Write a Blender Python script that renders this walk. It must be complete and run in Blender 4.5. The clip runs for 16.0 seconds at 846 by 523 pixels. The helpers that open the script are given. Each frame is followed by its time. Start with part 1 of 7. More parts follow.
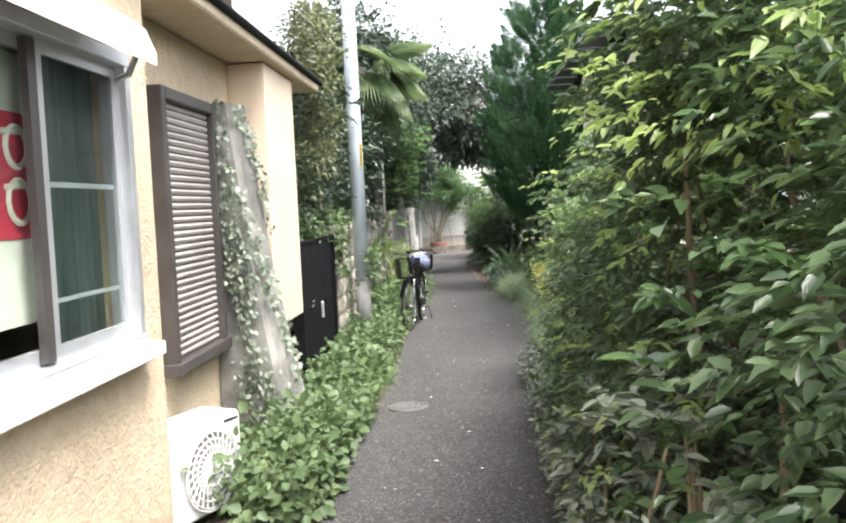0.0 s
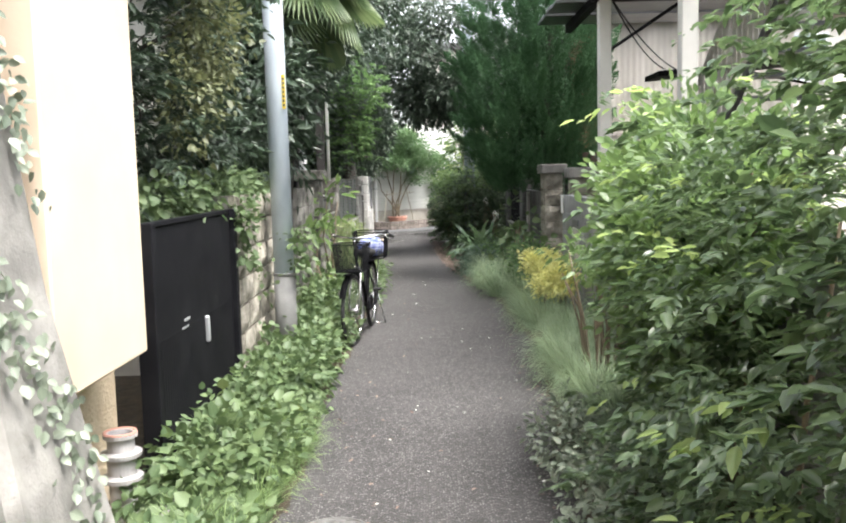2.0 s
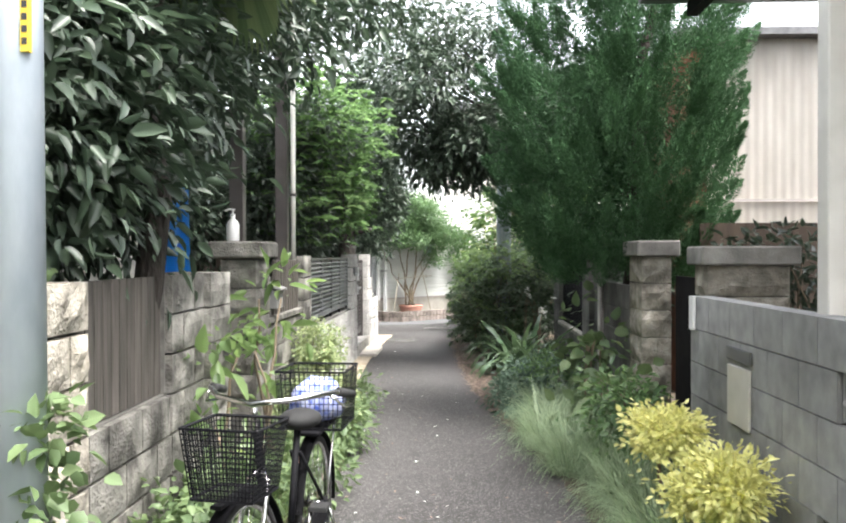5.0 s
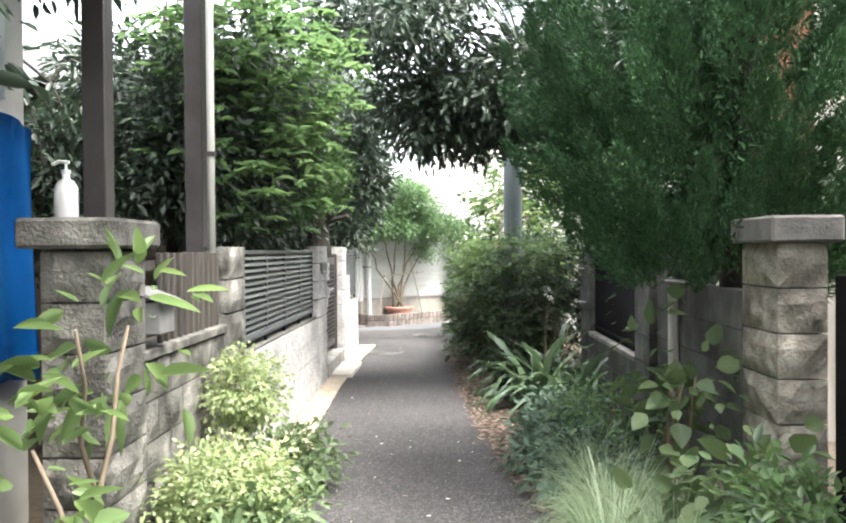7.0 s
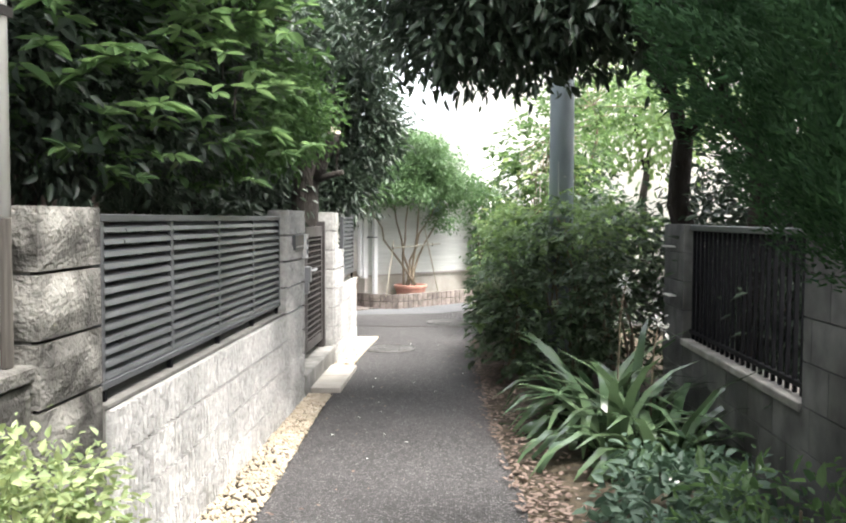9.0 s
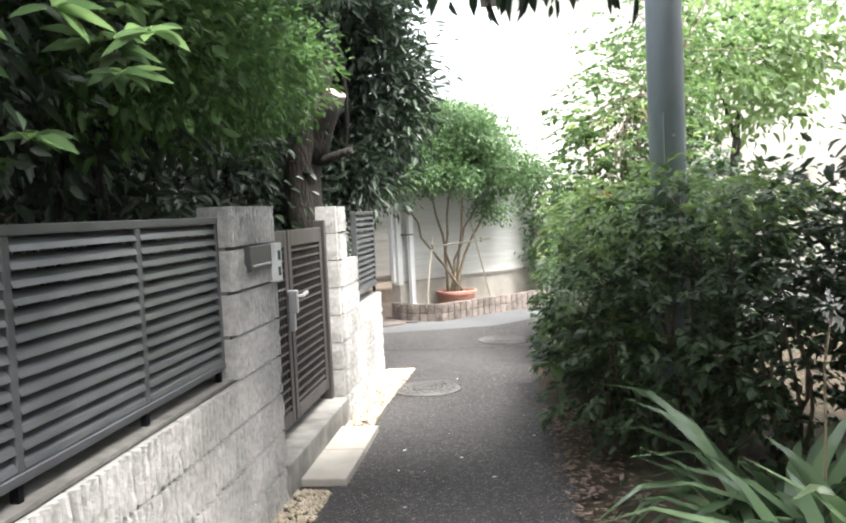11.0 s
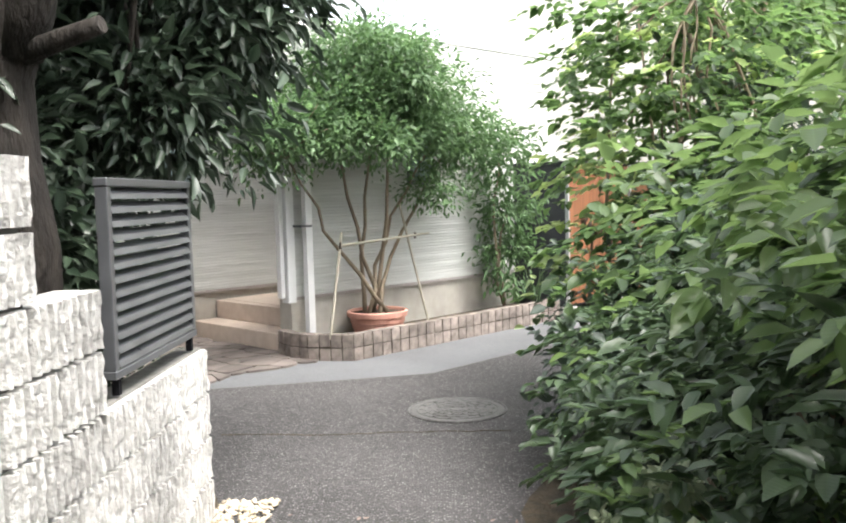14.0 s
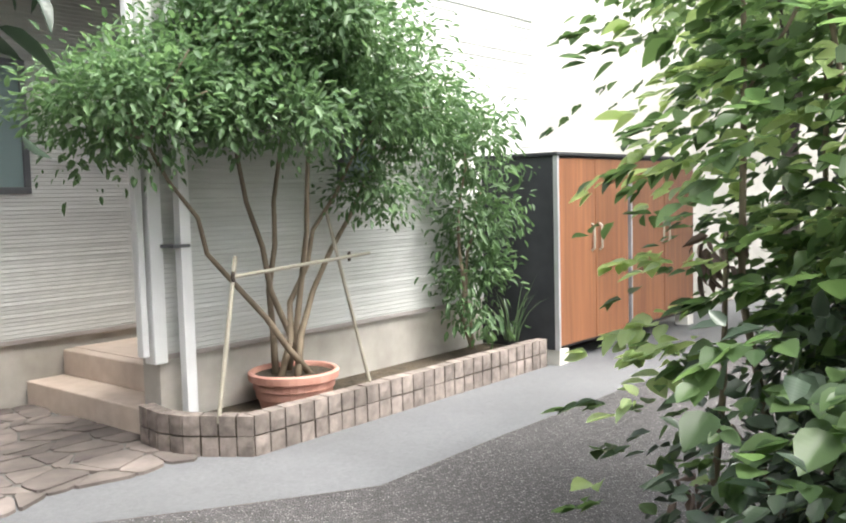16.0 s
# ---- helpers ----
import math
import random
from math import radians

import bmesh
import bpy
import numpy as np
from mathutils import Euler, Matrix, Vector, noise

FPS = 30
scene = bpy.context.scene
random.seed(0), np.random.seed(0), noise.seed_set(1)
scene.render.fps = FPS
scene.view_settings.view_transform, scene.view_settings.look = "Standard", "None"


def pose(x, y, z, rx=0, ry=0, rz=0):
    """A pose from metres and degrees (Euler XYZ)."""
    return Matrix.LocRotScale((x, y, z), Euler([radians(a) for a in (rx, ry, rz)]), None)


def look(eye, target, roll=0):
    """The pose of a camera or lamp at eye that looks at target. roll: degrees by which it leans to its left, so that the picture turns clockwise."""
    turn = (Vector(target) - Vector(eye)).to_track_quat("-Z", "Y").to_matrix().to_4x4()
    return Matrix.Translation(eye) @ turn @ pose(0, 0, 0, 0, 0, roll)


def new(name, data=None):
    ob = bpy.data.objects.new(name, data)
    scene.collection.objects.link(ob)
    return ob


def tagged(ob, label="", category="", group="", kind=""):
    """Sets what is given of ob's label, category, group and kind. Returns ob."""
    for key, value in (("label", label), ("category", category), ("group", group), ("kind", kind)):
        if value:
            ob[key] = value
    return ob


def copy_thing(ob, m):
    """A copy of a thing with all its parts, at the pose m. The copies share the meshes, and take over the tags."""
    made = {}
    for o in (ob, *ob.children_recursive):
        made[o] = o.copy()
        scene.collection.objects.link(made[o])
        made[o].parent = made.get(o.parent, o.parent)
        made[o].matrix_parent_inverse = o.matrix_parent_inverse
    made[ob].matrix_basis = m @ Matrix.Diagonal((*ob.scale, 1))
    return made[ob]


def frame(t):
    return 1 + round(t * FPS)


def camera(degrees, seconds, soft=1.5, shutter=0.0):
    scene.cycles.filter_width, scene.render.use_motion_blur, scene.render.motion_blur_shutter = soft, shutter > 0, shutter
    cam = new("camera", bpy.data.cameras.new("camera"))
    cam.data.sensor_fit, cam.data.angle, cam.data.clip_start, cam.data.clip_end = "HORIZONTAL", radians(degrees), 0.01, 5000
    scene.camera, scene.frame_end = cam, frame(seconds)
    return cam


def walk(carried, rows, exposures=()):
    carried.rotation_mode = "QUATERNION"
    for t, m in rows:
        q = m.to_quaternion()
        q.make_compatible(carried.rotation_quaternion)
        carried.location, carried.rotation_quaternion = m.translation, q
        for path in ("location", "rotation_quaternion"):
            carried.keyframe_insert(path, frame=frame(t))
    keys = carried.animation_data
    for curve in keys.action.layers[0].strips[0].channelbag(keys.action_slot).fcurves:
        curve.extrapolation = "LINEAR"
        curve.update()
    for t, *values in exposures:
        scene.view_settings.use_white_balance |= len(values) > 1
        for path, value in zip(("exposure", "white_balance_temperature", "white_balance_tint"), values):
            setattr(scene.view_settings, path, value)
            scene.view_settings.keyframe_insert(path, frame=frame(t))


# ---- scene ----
cam = camera(52.3, 16.0, soft=2.1)
PATH = [
    (0, (0.974, -0.705, 1.658), (0.858, 1.287, 1.527), -2.5),
    (0.5, (0.896, 0.079, 1.644), (0.888, 2.074, 1.506), -2.7),
    (1, (0.855, 0.917, 1.602), (0.936, 2.909, 1.44), -1.8),
    (1.5, (0.859, 1.734, 1.581), (0.945, 3.722, 1.382), -1.7),
    (2, (0.861, 2.576, 1.578), (0.84, 4.566, 1.379), -1.4),
    (2.5, (0.861, 3.359, 1.55), (0.938, 5.351, 1.396), -1.1),
    (3, (0.88, 4.241, 1.543), (0.863, 6.234, 1.374), 0.3),
    (3.5, (0.898, 5.017, 1.553), (0.86, 7.001, 1.302), 0.8),
    (4, (0.915, 5.825, 1.595), (0.809, 7.815, 1.419), 0.1),
    (4.5, (0.892, 6.597, 1.614), (0.806, 8.595, 1.572), 0.2),
    (4.7, (0.901, 6.92, 1.582), (0.822, 8.918, 1.57), 0.1),
    (7, (0.834, 10.317, 1.529), (0.782, 12.316, 1.505), -0.4),
    (7.5, (0.817, 11.062, 1.529), (0.753, 13.061, 1.505), -0.7),
    (8, (0.819, 11.817, 1.494), (0.814, 13.817, 1.475), -0.7),
    (8.5, (0.816, 12.537, 1.534), (0.743, 14.536, 1.488), 0.1),
    (9, (0.755, 13.267, 1.53), (0.665, 15.263, 1.431), 0.2),
    (9.5, (0.714, 14.011, 1.541), (0.563, 16.003, 1.436), -0.1),
    (11.8, (0.619, 17.1, 1.522), (0.411, 19.083, 1.371), -3.2),
    (12, (0.582, 17.395, 1.53), (0.386, 19.379, 1.369), -3.1),
    (12.5, (0.615, 18.101, 1.525), (0.519, 20.092, 1.372), -3.0),
    (13, (0.601, 18.786, 1.499), (0.539, 20.781, 1.365), -2.0),
    (13.5, (0.591, 19.45, 1.47), (0.562, 21.444, 1.324), -1.9),
    (14, (0.526, 20.155, 1.463), (0.473, 22.148, 1.31), -1.5),
    (14.5, (0.501, 20.832, 1.466), (0.526, 22.826, 1.31), -2.0),
    (15, (0.464, 21.521, 1.457), (0.47, 23.516, 1.318), -3.4),
    (15.5, (0.381, 22.188, 1.477), (0.444, 24.178, 1.286), -2.1),
    (16, (0.429, 22.843, 1.462), (0.53, 24.835, 1.313), -1.5),
]
walk(cam, [(t, look(eye, target, roll)) for t, eye, target, roll in PATH],
     exposures=[(0, 2.16), (4.5, 2.55), (7, 2.94), (9.5, 2.63), (12, 2.62), (13.5, 2.42), (15, 2.32), (16, 2.43)])

# ---- light: bright overcast day ----
world = bpy.data.worlds.new("sky")
scene.world = world
world.use_nodes = True
wn = world.node_tree
wn.nodes.clear()
sky_tex = wn.nodes.new("ShaderNodeTexSky")
sky_tex.sky_type = 'NISHITA'
sky_tex.sun_disc = False
sky_tex.sun_elevation, sky_tex.sun_rotation = radians(62), radians(145)
sky_tex.air_density, sky_tex.dust_density, sky_tex.ozone_density = 1.0, 4.0, 1.0
sky_sat = wn.nodes.new("ShaderNodeHueSaturation")
sky_sat.inputs["Saturation"].default_value = 0.25
sky_bg = wn.nodes.new("ShaderNodeBackground")
sky_bg.inputs["Strength"].default_value = 0.15
sky_out = wn.nodes.new("ShaderNodeOutputWorld")
wn.links.new(sky_tex.outputs[0], sky_sat.inputs["Color"])
wn.links.new(sky_sat.outputs[0], sky_bg.inputs["Color"])
wn.links.new(sky_bg.outputs[0], sky_out.inputs["Surface"])
sun = new("sun", bpy.data.lights.new("sun", 'SUN'))
sun.data.energy, sun.data.angle, sun.data.color = 1.5, radians(25), (1.0, 0.97, 0.92)
sun.matrix_basis = look((11, -6, 30), (0, 0, 0))


# ---- materials ----
def mat(name, a, b, scale=8.0, rough=0.8, bump=0.3, grain=90.0, metal=0.0, stain=0.35, stain_scale=1.3, spread=0.0, stretch=(1, 1, 1), dist=0.004, spec=0.4):
    m = bpy.data.materials.new(name)
    m.use_nodes = True
    n, l = m.node_tree.nodes, m.node_tree.links
    p = n["Principled BSDF"]
    geo = n.new("ShaderNodeNewGeometry")
    mp = n.new("ShaderNodeMapping")
    mp.inputs["Scale"].default_value = stretch
    l.new(geo.outputs["Position"], mp.inputs["Vector"])
    mid = n.new("ShaderNodeTexNoise")
    mid.inputs["Scale"].default_value, mid.inputs["Detail"].default_value = scale, 6
    big = n.new("ShaderNodeTexNoise")
    big.inputs["Scale"].default_value, big.inputs["Detail"].default_value = stain_scale, 5
    fine = n.new("ShaderNodeTexNoise")
    fine.inputs["Scale"].default_value, fine.inputs["Detail"].default_value = grain, 3
    for t in (mid, big, fine):
        l.new(mp.outputs[0], t.inputs["Vector"])
    mix = n.new("ShaderNodeMix")
    mix.data_type = 'RGBA'
    mix.inputs["A"].default_value, mix.inputs["B"].default_value = (*a, 1), (*b, 1)
    r1 = n.new("ShaderNodeMapRange")
    r1.inputs["From Min"].default_value, r1.inputs["From Max"].default_value = 0.32, 0.68
    l.new(mid.outputs["Fac"], r1.inputs["Value"])
    l.new(r1.outputs[0], mix.inputs["Factor"])
    r2 = n.new("ShaderNodeMapRange")
    r2.inputs["From Min"].default_value, r2.inputs["From Max"].default_value = 0.35, 0.7
    r2.inputs["To Min"].default_value, r2.inputs["To Max"].default_value = 1.0 - stain, 1.0 + stain * 0.3
    l.new(big.outputs["Fac"], r2.inputs["Value"])
    rnd = n.new("ShaderNodeObjectInfo")
    r3 = n.new("ShaderNodeMapRange")
    r3.inputs["To Min"].default_value, r3.inputs["To Max"].default_value = 1 - spread, 1 + spread
    l.new(rnd.outputs["Random"], r3.inputs["Value"])
    mul = n.new("ShaderNodeMath")
    mul.operation = 'MULTIPLY'
    l.new(r2.outputs[0], mul.inputs[0])
    l.new(r3.outputs[0], mul.inputs[1])
    hsv = n.new("ShaderNodeHueSaturation")
    l.new(mix.outputs["Result"], hsv.inputs["Color"])
    l.new(mul.outputs[0], hsv.inputs["Value"])
    l.new(hsv.outputs[0], p.inputs["Base Color"])
    r4 = n.new("ShaderNodeMapRange")
    r4.inputs["To Min"].default_value, r4.inputs["To Max"].default_value = max(rough - 0.15, 0.03), min(rough + 0.15, 1)
    l.new(mid.outputs["Fac"], r4.inputs["Value"])
    l.new(r4.outputs[0], p.inputs["Roughness"])
    p.inputs["Metallic"].default_value, p.inputs["Specular IOR Level"].default_value = metal, spec
    if bump:
        add = n.new("ShaderNodeMath")
        add.operation = 'ADD'
        l.new(fine.outputs["Fac"], add.inputs[0])
        l.new(mid.outputs["Fac"], add.inputs[1])
        bm_ = n.new("ShaderNodeBump")
        bm_.inputs["Strength"].default_value, bm_.inputs["Distance"].default_value = bump, dist
        l.new(add.outputs[0], bm_.inputs["Height"])
        l.new(bm_.outputs[0], p.inputs["Normal"])
    return m


def leaf_mat(name, dark, light, rough=0.4, through_light=0.3, yellow=0.0, spec=0.6):
    m = bpy.data.materials.new(name)
    m.use_nodes = True
    dark, light = ([k * 0.74 + 0.26 * (0.3 * c[0] + 0.6 * c[1] + 0.1 * c[2]) for k in c] for c in (dark, light))
    n, l = m.node_tree.nodes, m.node_tree.links
    p, out = n["Principled BSDF"], n["Material Output"]
    geo = n.new("ShaderNodeNewGeometry")
    ramp = n.new("ShaderNodeValToRGB")
    ramp.color_ramp.elements[0].color, ramp.color_ramp.elements[1].color = (*dark, 1), (*light, 1)
    ramp.color_ramp.elements[0].position, ramp.color_ramp.elements[1].position = 0.05, 0.95
    if yellow:
        e = ramp.color_ramp.elements.new(1 - yellow)
        e.color = (*[d * 0.35 + k * 0.65 for d, k in zip(dark, light)], 1)
        ramp.color_ramp.elements[-1].color = (light[0] * 1.9, light[1] * 1.5, light[2] * 0.9, 1)
    noi = n.new("ShaderNodeTexNoise")
    noi.inputs["Scale"].default_value, noi.inputs["Detail"].default_value = 1.6, 3
    l.new(geo.outputs["Position"], noi.inputs["Vector"])
    mx = n.new("ShaderNodeMix")
    mx.inputs["Factor"].default_value = 0.4
    l.new(geo.outputs["Random Per Island"], mx.inputs["A"])
    l.new(noi.outputs["Fac"], mx.inputs["B"])
    l.new(mx.outputs["Result"], ramp.inputs["Fac"])
    uv = n.new("ShaderNodeUVMap")
    uv.uv_map = "leaf"
    axes = n.new("ShaderNodeSeparateXYZ")
    l.new(uv.outputs[0], axes.inputs[0])

    def op(kind, a, b=0.0):
        q = n.new("ShaderNodeMath")
        q.operation = kind
        for socket, value in zip(q.inputs, (a, b)):
            if hasattr(value, "is_linked"):
                l.new(value, socket)
            else:
                socket.default_value = value
        return q.outputs[0]
    across = op('ABSOLUTE', axes.outputs[1])
    rib = op('LESS_THAN', across, 0.07)
    veins = op('SINE', op('MULTIPLY', op('SUBTRACT', axes.outputs[0], op('MULTIPLY', across, 0.22)), 52.0))
    vein = op('ADD', op('MULTIPLY', veins, 0.15), op('MULTIPLY', across, 2.0))
    bm_ = n.new("ShaderNodeBump")
    bm_.inputs["Strength"].default_value, bm_.inputs["Distance"].default_value = 0.14, 0.003
    l.new(vein, bm_.inputs["Height"])
    l.new(bm_.outputs[0], p.inputs["Normal"])
    pale = n.new("ShaderNodeHueSaturation")
    pale.inputs["Saturation"].default_value = 0.95
    l.new(op('ADD', op('ADD', op('MULTIPLY', rib, 0.18), 0.97), op('MULTIPLY', veins, 0.008)), pale.inputs["Value"])
    l.new(ramp.outputs[0], pale.inputs["Color"])
    l.new(pale.outputs[0], p.inputs["Base Color"])
    p.inputs["Roughness"].default_value = rough
    p.inputs["Specular IOR Level"].default_value = spec
    tr = n.new("ShaderNodeBsdfTranslucent")
    bright = n.new("ShaderNodeHueSaturation")
    bright.inputs["Value"].default_value, bright.inputs["Saturation"].default_value, bright.inputs["Hue"].default_value = 1.6, 1.05, 0.488
    l.new(ramp.outputs[0], bright.inputs["Color"])
    l.new(bright.outputs[0], tr.inputs["Color"])
    ms = n.new("ShaderNodeMixShader")
    ms.inputs[0].default_value = through_light
    l.new(p.outputs[0], ms.inputs[1])
    l.new(tr.outputs[0], ms.inputs[2])
    l.new(ms.outputs[0], out.inputs["Surface"])
    return m


def glass_mat(name, tint, rough=0.02, mixed=0.75):
    m = bpy.data.materials.new(name)
    m.use_nodes = True
    p = m.node_tree.nodes["Principled BSDF"]
    p.inputs["Base Color"].default_value = (*tint, 1)
    p.inputs["Roughness"].default_value = rough
    p.inputs["Transmission Weight"].default_value = mixed
    p.inputs["IOR"].default_value = 1.45
    return m


def asphalt_mat(name, stone, tar, size, lift):
    """Coarse worn asphalt: pale chips of stone in tar, with broad stains."""
    m = mat(name, tar, tuple(c * 1.5 for c in tar), 9, 0.85, 0.0, 60, stain=0.3, stain_scale=0.7)
    n, l = m.node_tree.nodes, m.node_tree.links
    p = n["Principled BSDF"]
    old = p.inputs["Base Color"].links[0].from_socket
    geo = n.new("ShaderNodeNewGeometry")
    vor = n.new("ShaderNodeTexVoronoi")
    vor.inputs["Scale"].default_value = size
    l.new(geo.outputs["Position"], vor.inputs["Vector"])
    sep = n.new("ShaderNodeSeparateColor")
    l.new(vor.outputs["Color"], sep.inputs[0])
    pick = n.new("ShaderNodeMapRange")
    pick.inputs["From Min"].default_value, pick.inputs["From Max"].default_value = 0.35, 1.0
    l.new(sep.outputs[0], pick.inputs["Value"])
    edge = n.new("ShaderNodeMapRange")
    edge.inputs["From Min"].default_value, edge.inputs["From Max"].default_value = 0.55, 0.15
    l.new(vor.outputs["Distance"], edge.inputs["Value"])
    mul = n.new("ShaderNodeMath")
    mul.operation = 'MULTIPLY'
    l.new(pick.outputs[0], mul.inputs[0])
    l.new(edge.outputs[0], mul.inputs[1])
    mix = n.new("ShaderNodeMix")
    mix.data_type = 'RGBA'
    l.new(mul.outputs[0], mix.inputs["Factor"])
    l.new(old, mix.inputs["A"])
    mix.inputs["B"].default_value = (*stone, 1)
    l.new(mix.outputs["Result"], p.inputs["Base Color"])
    bmp = n.new("ShaderNodeBump")
    bmp.inputs["Strength"].default_value, bmp.inputs["Distance"].default_value = 0.9, lift
    l.new(edge.outputs[0], bmp.inputs["Height"])
    l.new(bmp.outputs[0], p.inputs["Normal"])
    return m


ASPHALT = asphalt_mat("asphalt", (0.31, 0.3, 0.292), (0.048, 0.045, 0.045), 75, 0.008)
ASPHALT_STREET = mat("street asphalt", (0.1, 0.102, 0.106), (0.135, 0.137, 0.14), 40, 0.8, 0.5, 180, stain=0.2, stain_scale=0.9)
SOIL = mat("soil", (0.05, 0.04, 0.028), (0.11, 0.085, 0.055), 12, 0.95, 1.0, 60, dist=0.02)
STUCCO = mat("cream stucco", (0.62, 0.49, 0.34), (0.7, 0.575, 0.42), 14, 0.9, 0.8, 55, stain=0.2, dist=0.012)
SMOOTH_PANEL = mat("cream painted panel", (0.72, 0.57, 0.43), (0.76, 0.62, 0.48), 3, 0.6, 0.1, 60, stain=0.1)
CONCRETE = mat("weathered concrete", (0.22, 0.21, 0.195), (0.37, 0.355, 0.33), 7, 0.9, 0.5, 70, stain=0.5, stain_scale=2.2, dist=0.008)
GREY_BLOCK = mat("grey concrete block", (0.3, 0.3, 0.3), (0.4, 0.4, 0.395), 10, 0.92, 0.5, 120, stain=0.45, stain_scale=1.8, spread=0.12, dist=0.005)
ROUGH_STONE = mat("rock faced stone block", (0.2, 0.18, 0.145), (0.47, 0.435, 0.37), 11, 0.93, 0.9, 60, stain=0.5, stain_scale=3.0, spread=0.22, dist=0.014)
DARK_STONE = mat("sooty stone block", (0.06, 0.056, 0.05), (0.36, 0.345, 0.31), 6, 0.93, 1.0, 60, stain=0.6, stain_scale=2.5, spread=0.2, dist=0.014)
WHITE_BLOCK = mat("white split face block", (0.43, 0.42, 0.4), (0.61, 0.6, 0.575), 34, 0.92, 0.7, 90, stain=0.3, stain_scale=2.5, spread=0.07, dist=0.008)
MORTAR = mat("mortar", (0.1, 0.095, 0.088), (0.17, 0.163, 0.15), 20, 0.95, 0.4, 120)
# mortar of the white walls; the shade in the joints is in its colour
SHADED_MORTAR = mat("mortar darkened for joint shade", (0.17, 0.163, 0.15), (0.25, 0.24, 0.225), 20, 0.95, 0.4, 120)
BLACK_METAL = mat("black painted metal", (0.007, 0.007, 0.009), (0.013, 0.013, 0.015), 6, 0.68, 0.08, 60, stain=0.3, spec=0.1)
DARK_ALU = mat("charcoal aluminium", (0.12, 0.124, 0.132), (0.165, 0.169, 0.178), 5, 0.34, 0.04, 90, metal=0.4, stain=0.15)
BROWN_ALU = mat("bronze aluminium", (0.08, 0.071, 0.069), (0.11, 0.1, 0.097), 5, 0.4, 0.05, 80, metal=0.3, stain=0.15)
SILVER_ALU = mat("silver aluminium", (0.55, 0.56, 0.58), (0.65, 0.66, 0.68), 6, 0.35, 0.04, 90, metal=0.6, stain=0.1)
GREY_BROWN = mat("grey brown shutter metal", (0.34, 0.305, 0.285), (0.41, 0.375, 0.355), 5, 0.5, 0.05, 90, stain=0.15)
IVORY = mat("ivory painted steel", (0.62, 0.6, 0.55), (0.7, 0.68, 0.63), 6, 0.5, 0.08, 60, stain=0.15)
WHITE_PLASTIC = mat("white plastic", (0.75, 0.75, 0.74), (0.8, 0.8, 0.79), 6, 0.4, 0.03, 60, stain=0.06)
POLE_PAINT = mat("blue grey pole paint", (0.42, 0.48, 0.54), (0.64, 0.69, 0.74), 6, 0.6, 0.25, 50, stain=0.3, stain_scale=2.5, stretch=(1, 1, 0.4))
STEEL_POLE = mat("slate grey pole", (0.3, 0.36, 0.4), (0.4, 0.46, 0.5), 5, 0.5, 0.15, 60, stain=0.25, stretch=(1, 1, 0.4))
OLD_WOOD = mat("weathered grey wood", (0.055, 0.048, 0.041), (0.135, 0.12, 0.105), 30, 0.85, 0.6, 90, stain=0.4, stretch=(1, 1, 0.08), spread=0.2)
BARK = mat("dark bark", (0.022, 0.018, 0.015), (0.06, 0.05, 0.042), 14, 0.95, 1.0, 50, stretch=(1, 1, 0.3), dist=0.02)
PALE_BARK = mat("pale brown stem", (0.17, 0.13, 0.09), (0.3, 0.24, 0.17), 20, 0.85, 0.5, 70, stretch=(1, 1, 0.2))
CUT_WOOD = mat("pale cut wood", (0.5, 0.42, 0.33), (0.6, 0.52, 0.42), 16, 0.85, 0.3, 60)
BAMBOO = mat("pale bamboo", (0.4, 0.37, 0.29), (0.52, 0.48, 0.39), 10, 0.6, 0.2, 60)
BRICK = mat("pinkish brown cobble brick", (0.165, 0.138, 0.122), (0.31, 0.262, 0.232), 14, 0.9, 0.6, 80, stain=0.3, spread=0.2, dist=0.006)
TERRACOTTA = mat("terracotta", (0.52, 0.25, 0.19), (0.62, 0.34, 0.27), 9, 0.8, 0.2, 80, stain=0.25)
SIDING = mat("pale grey siding", (0.5, 0.505, 0.48), (0.59, 0.595, 0.57), 7, 0.7, 0.25, 60, stain=0.12, stain_scale=0.8, stretch=(0.3, 0.3, 6))
PORCH_TILE = mat("beige porch tile", (0.54, 0.44, 0.36), (0.63, 0.53, 0.45), 10, 0.6, 0.15, 90, stain=0.15)
FLAGSTONE = mat("warm flagstone", (0.12, 0.102, 0.092), (0.21, 0.178, 0.16), 6, 0.85, 0.5, 60, stain=0.35, spread=0.25)
ORANGE_WOOD = mat("orange brown wood panel", (0.21, 0.085, 0.04), (0.31, 0.135, 0.065), 7, 0.5, 0.12, 60, stain=0.25, stretch=(3, 3, 0.15))
CHARCOAL = mat("charcoal panel", (0.03, 0.032, 0.037), (0.045, 0.047, 0.052), 6, 0.55, 0.08, 60, stain=0.2)
CAST_IRON = mat("worn cast iron", (0.1, 0.097, 0.093), (0.18, 0.175, 0.168), 25, 0.6, 0.4, 90, metal=0.2, stain=0.3)
PEBBLE = mat("yellowish pebble", (0.4, 0.33, 0.235), (0.62, 0.54, 0.43), 18, 0.8, 0.3, 90, stain=0.2)
DARK_TIMBER = mat("dark brown timber", (0.05, 0.035, 0.025), (0.09, 0.065, 0.048), 12, 0.8, 0.4, 70, stretch=(1, 1, 0.2))
ROOF_TILE = mat("grey roof", (0.1, 0.1, 0.105), (0.17, 0.17, 0.175), 10, 0.8, 0.4, 60)
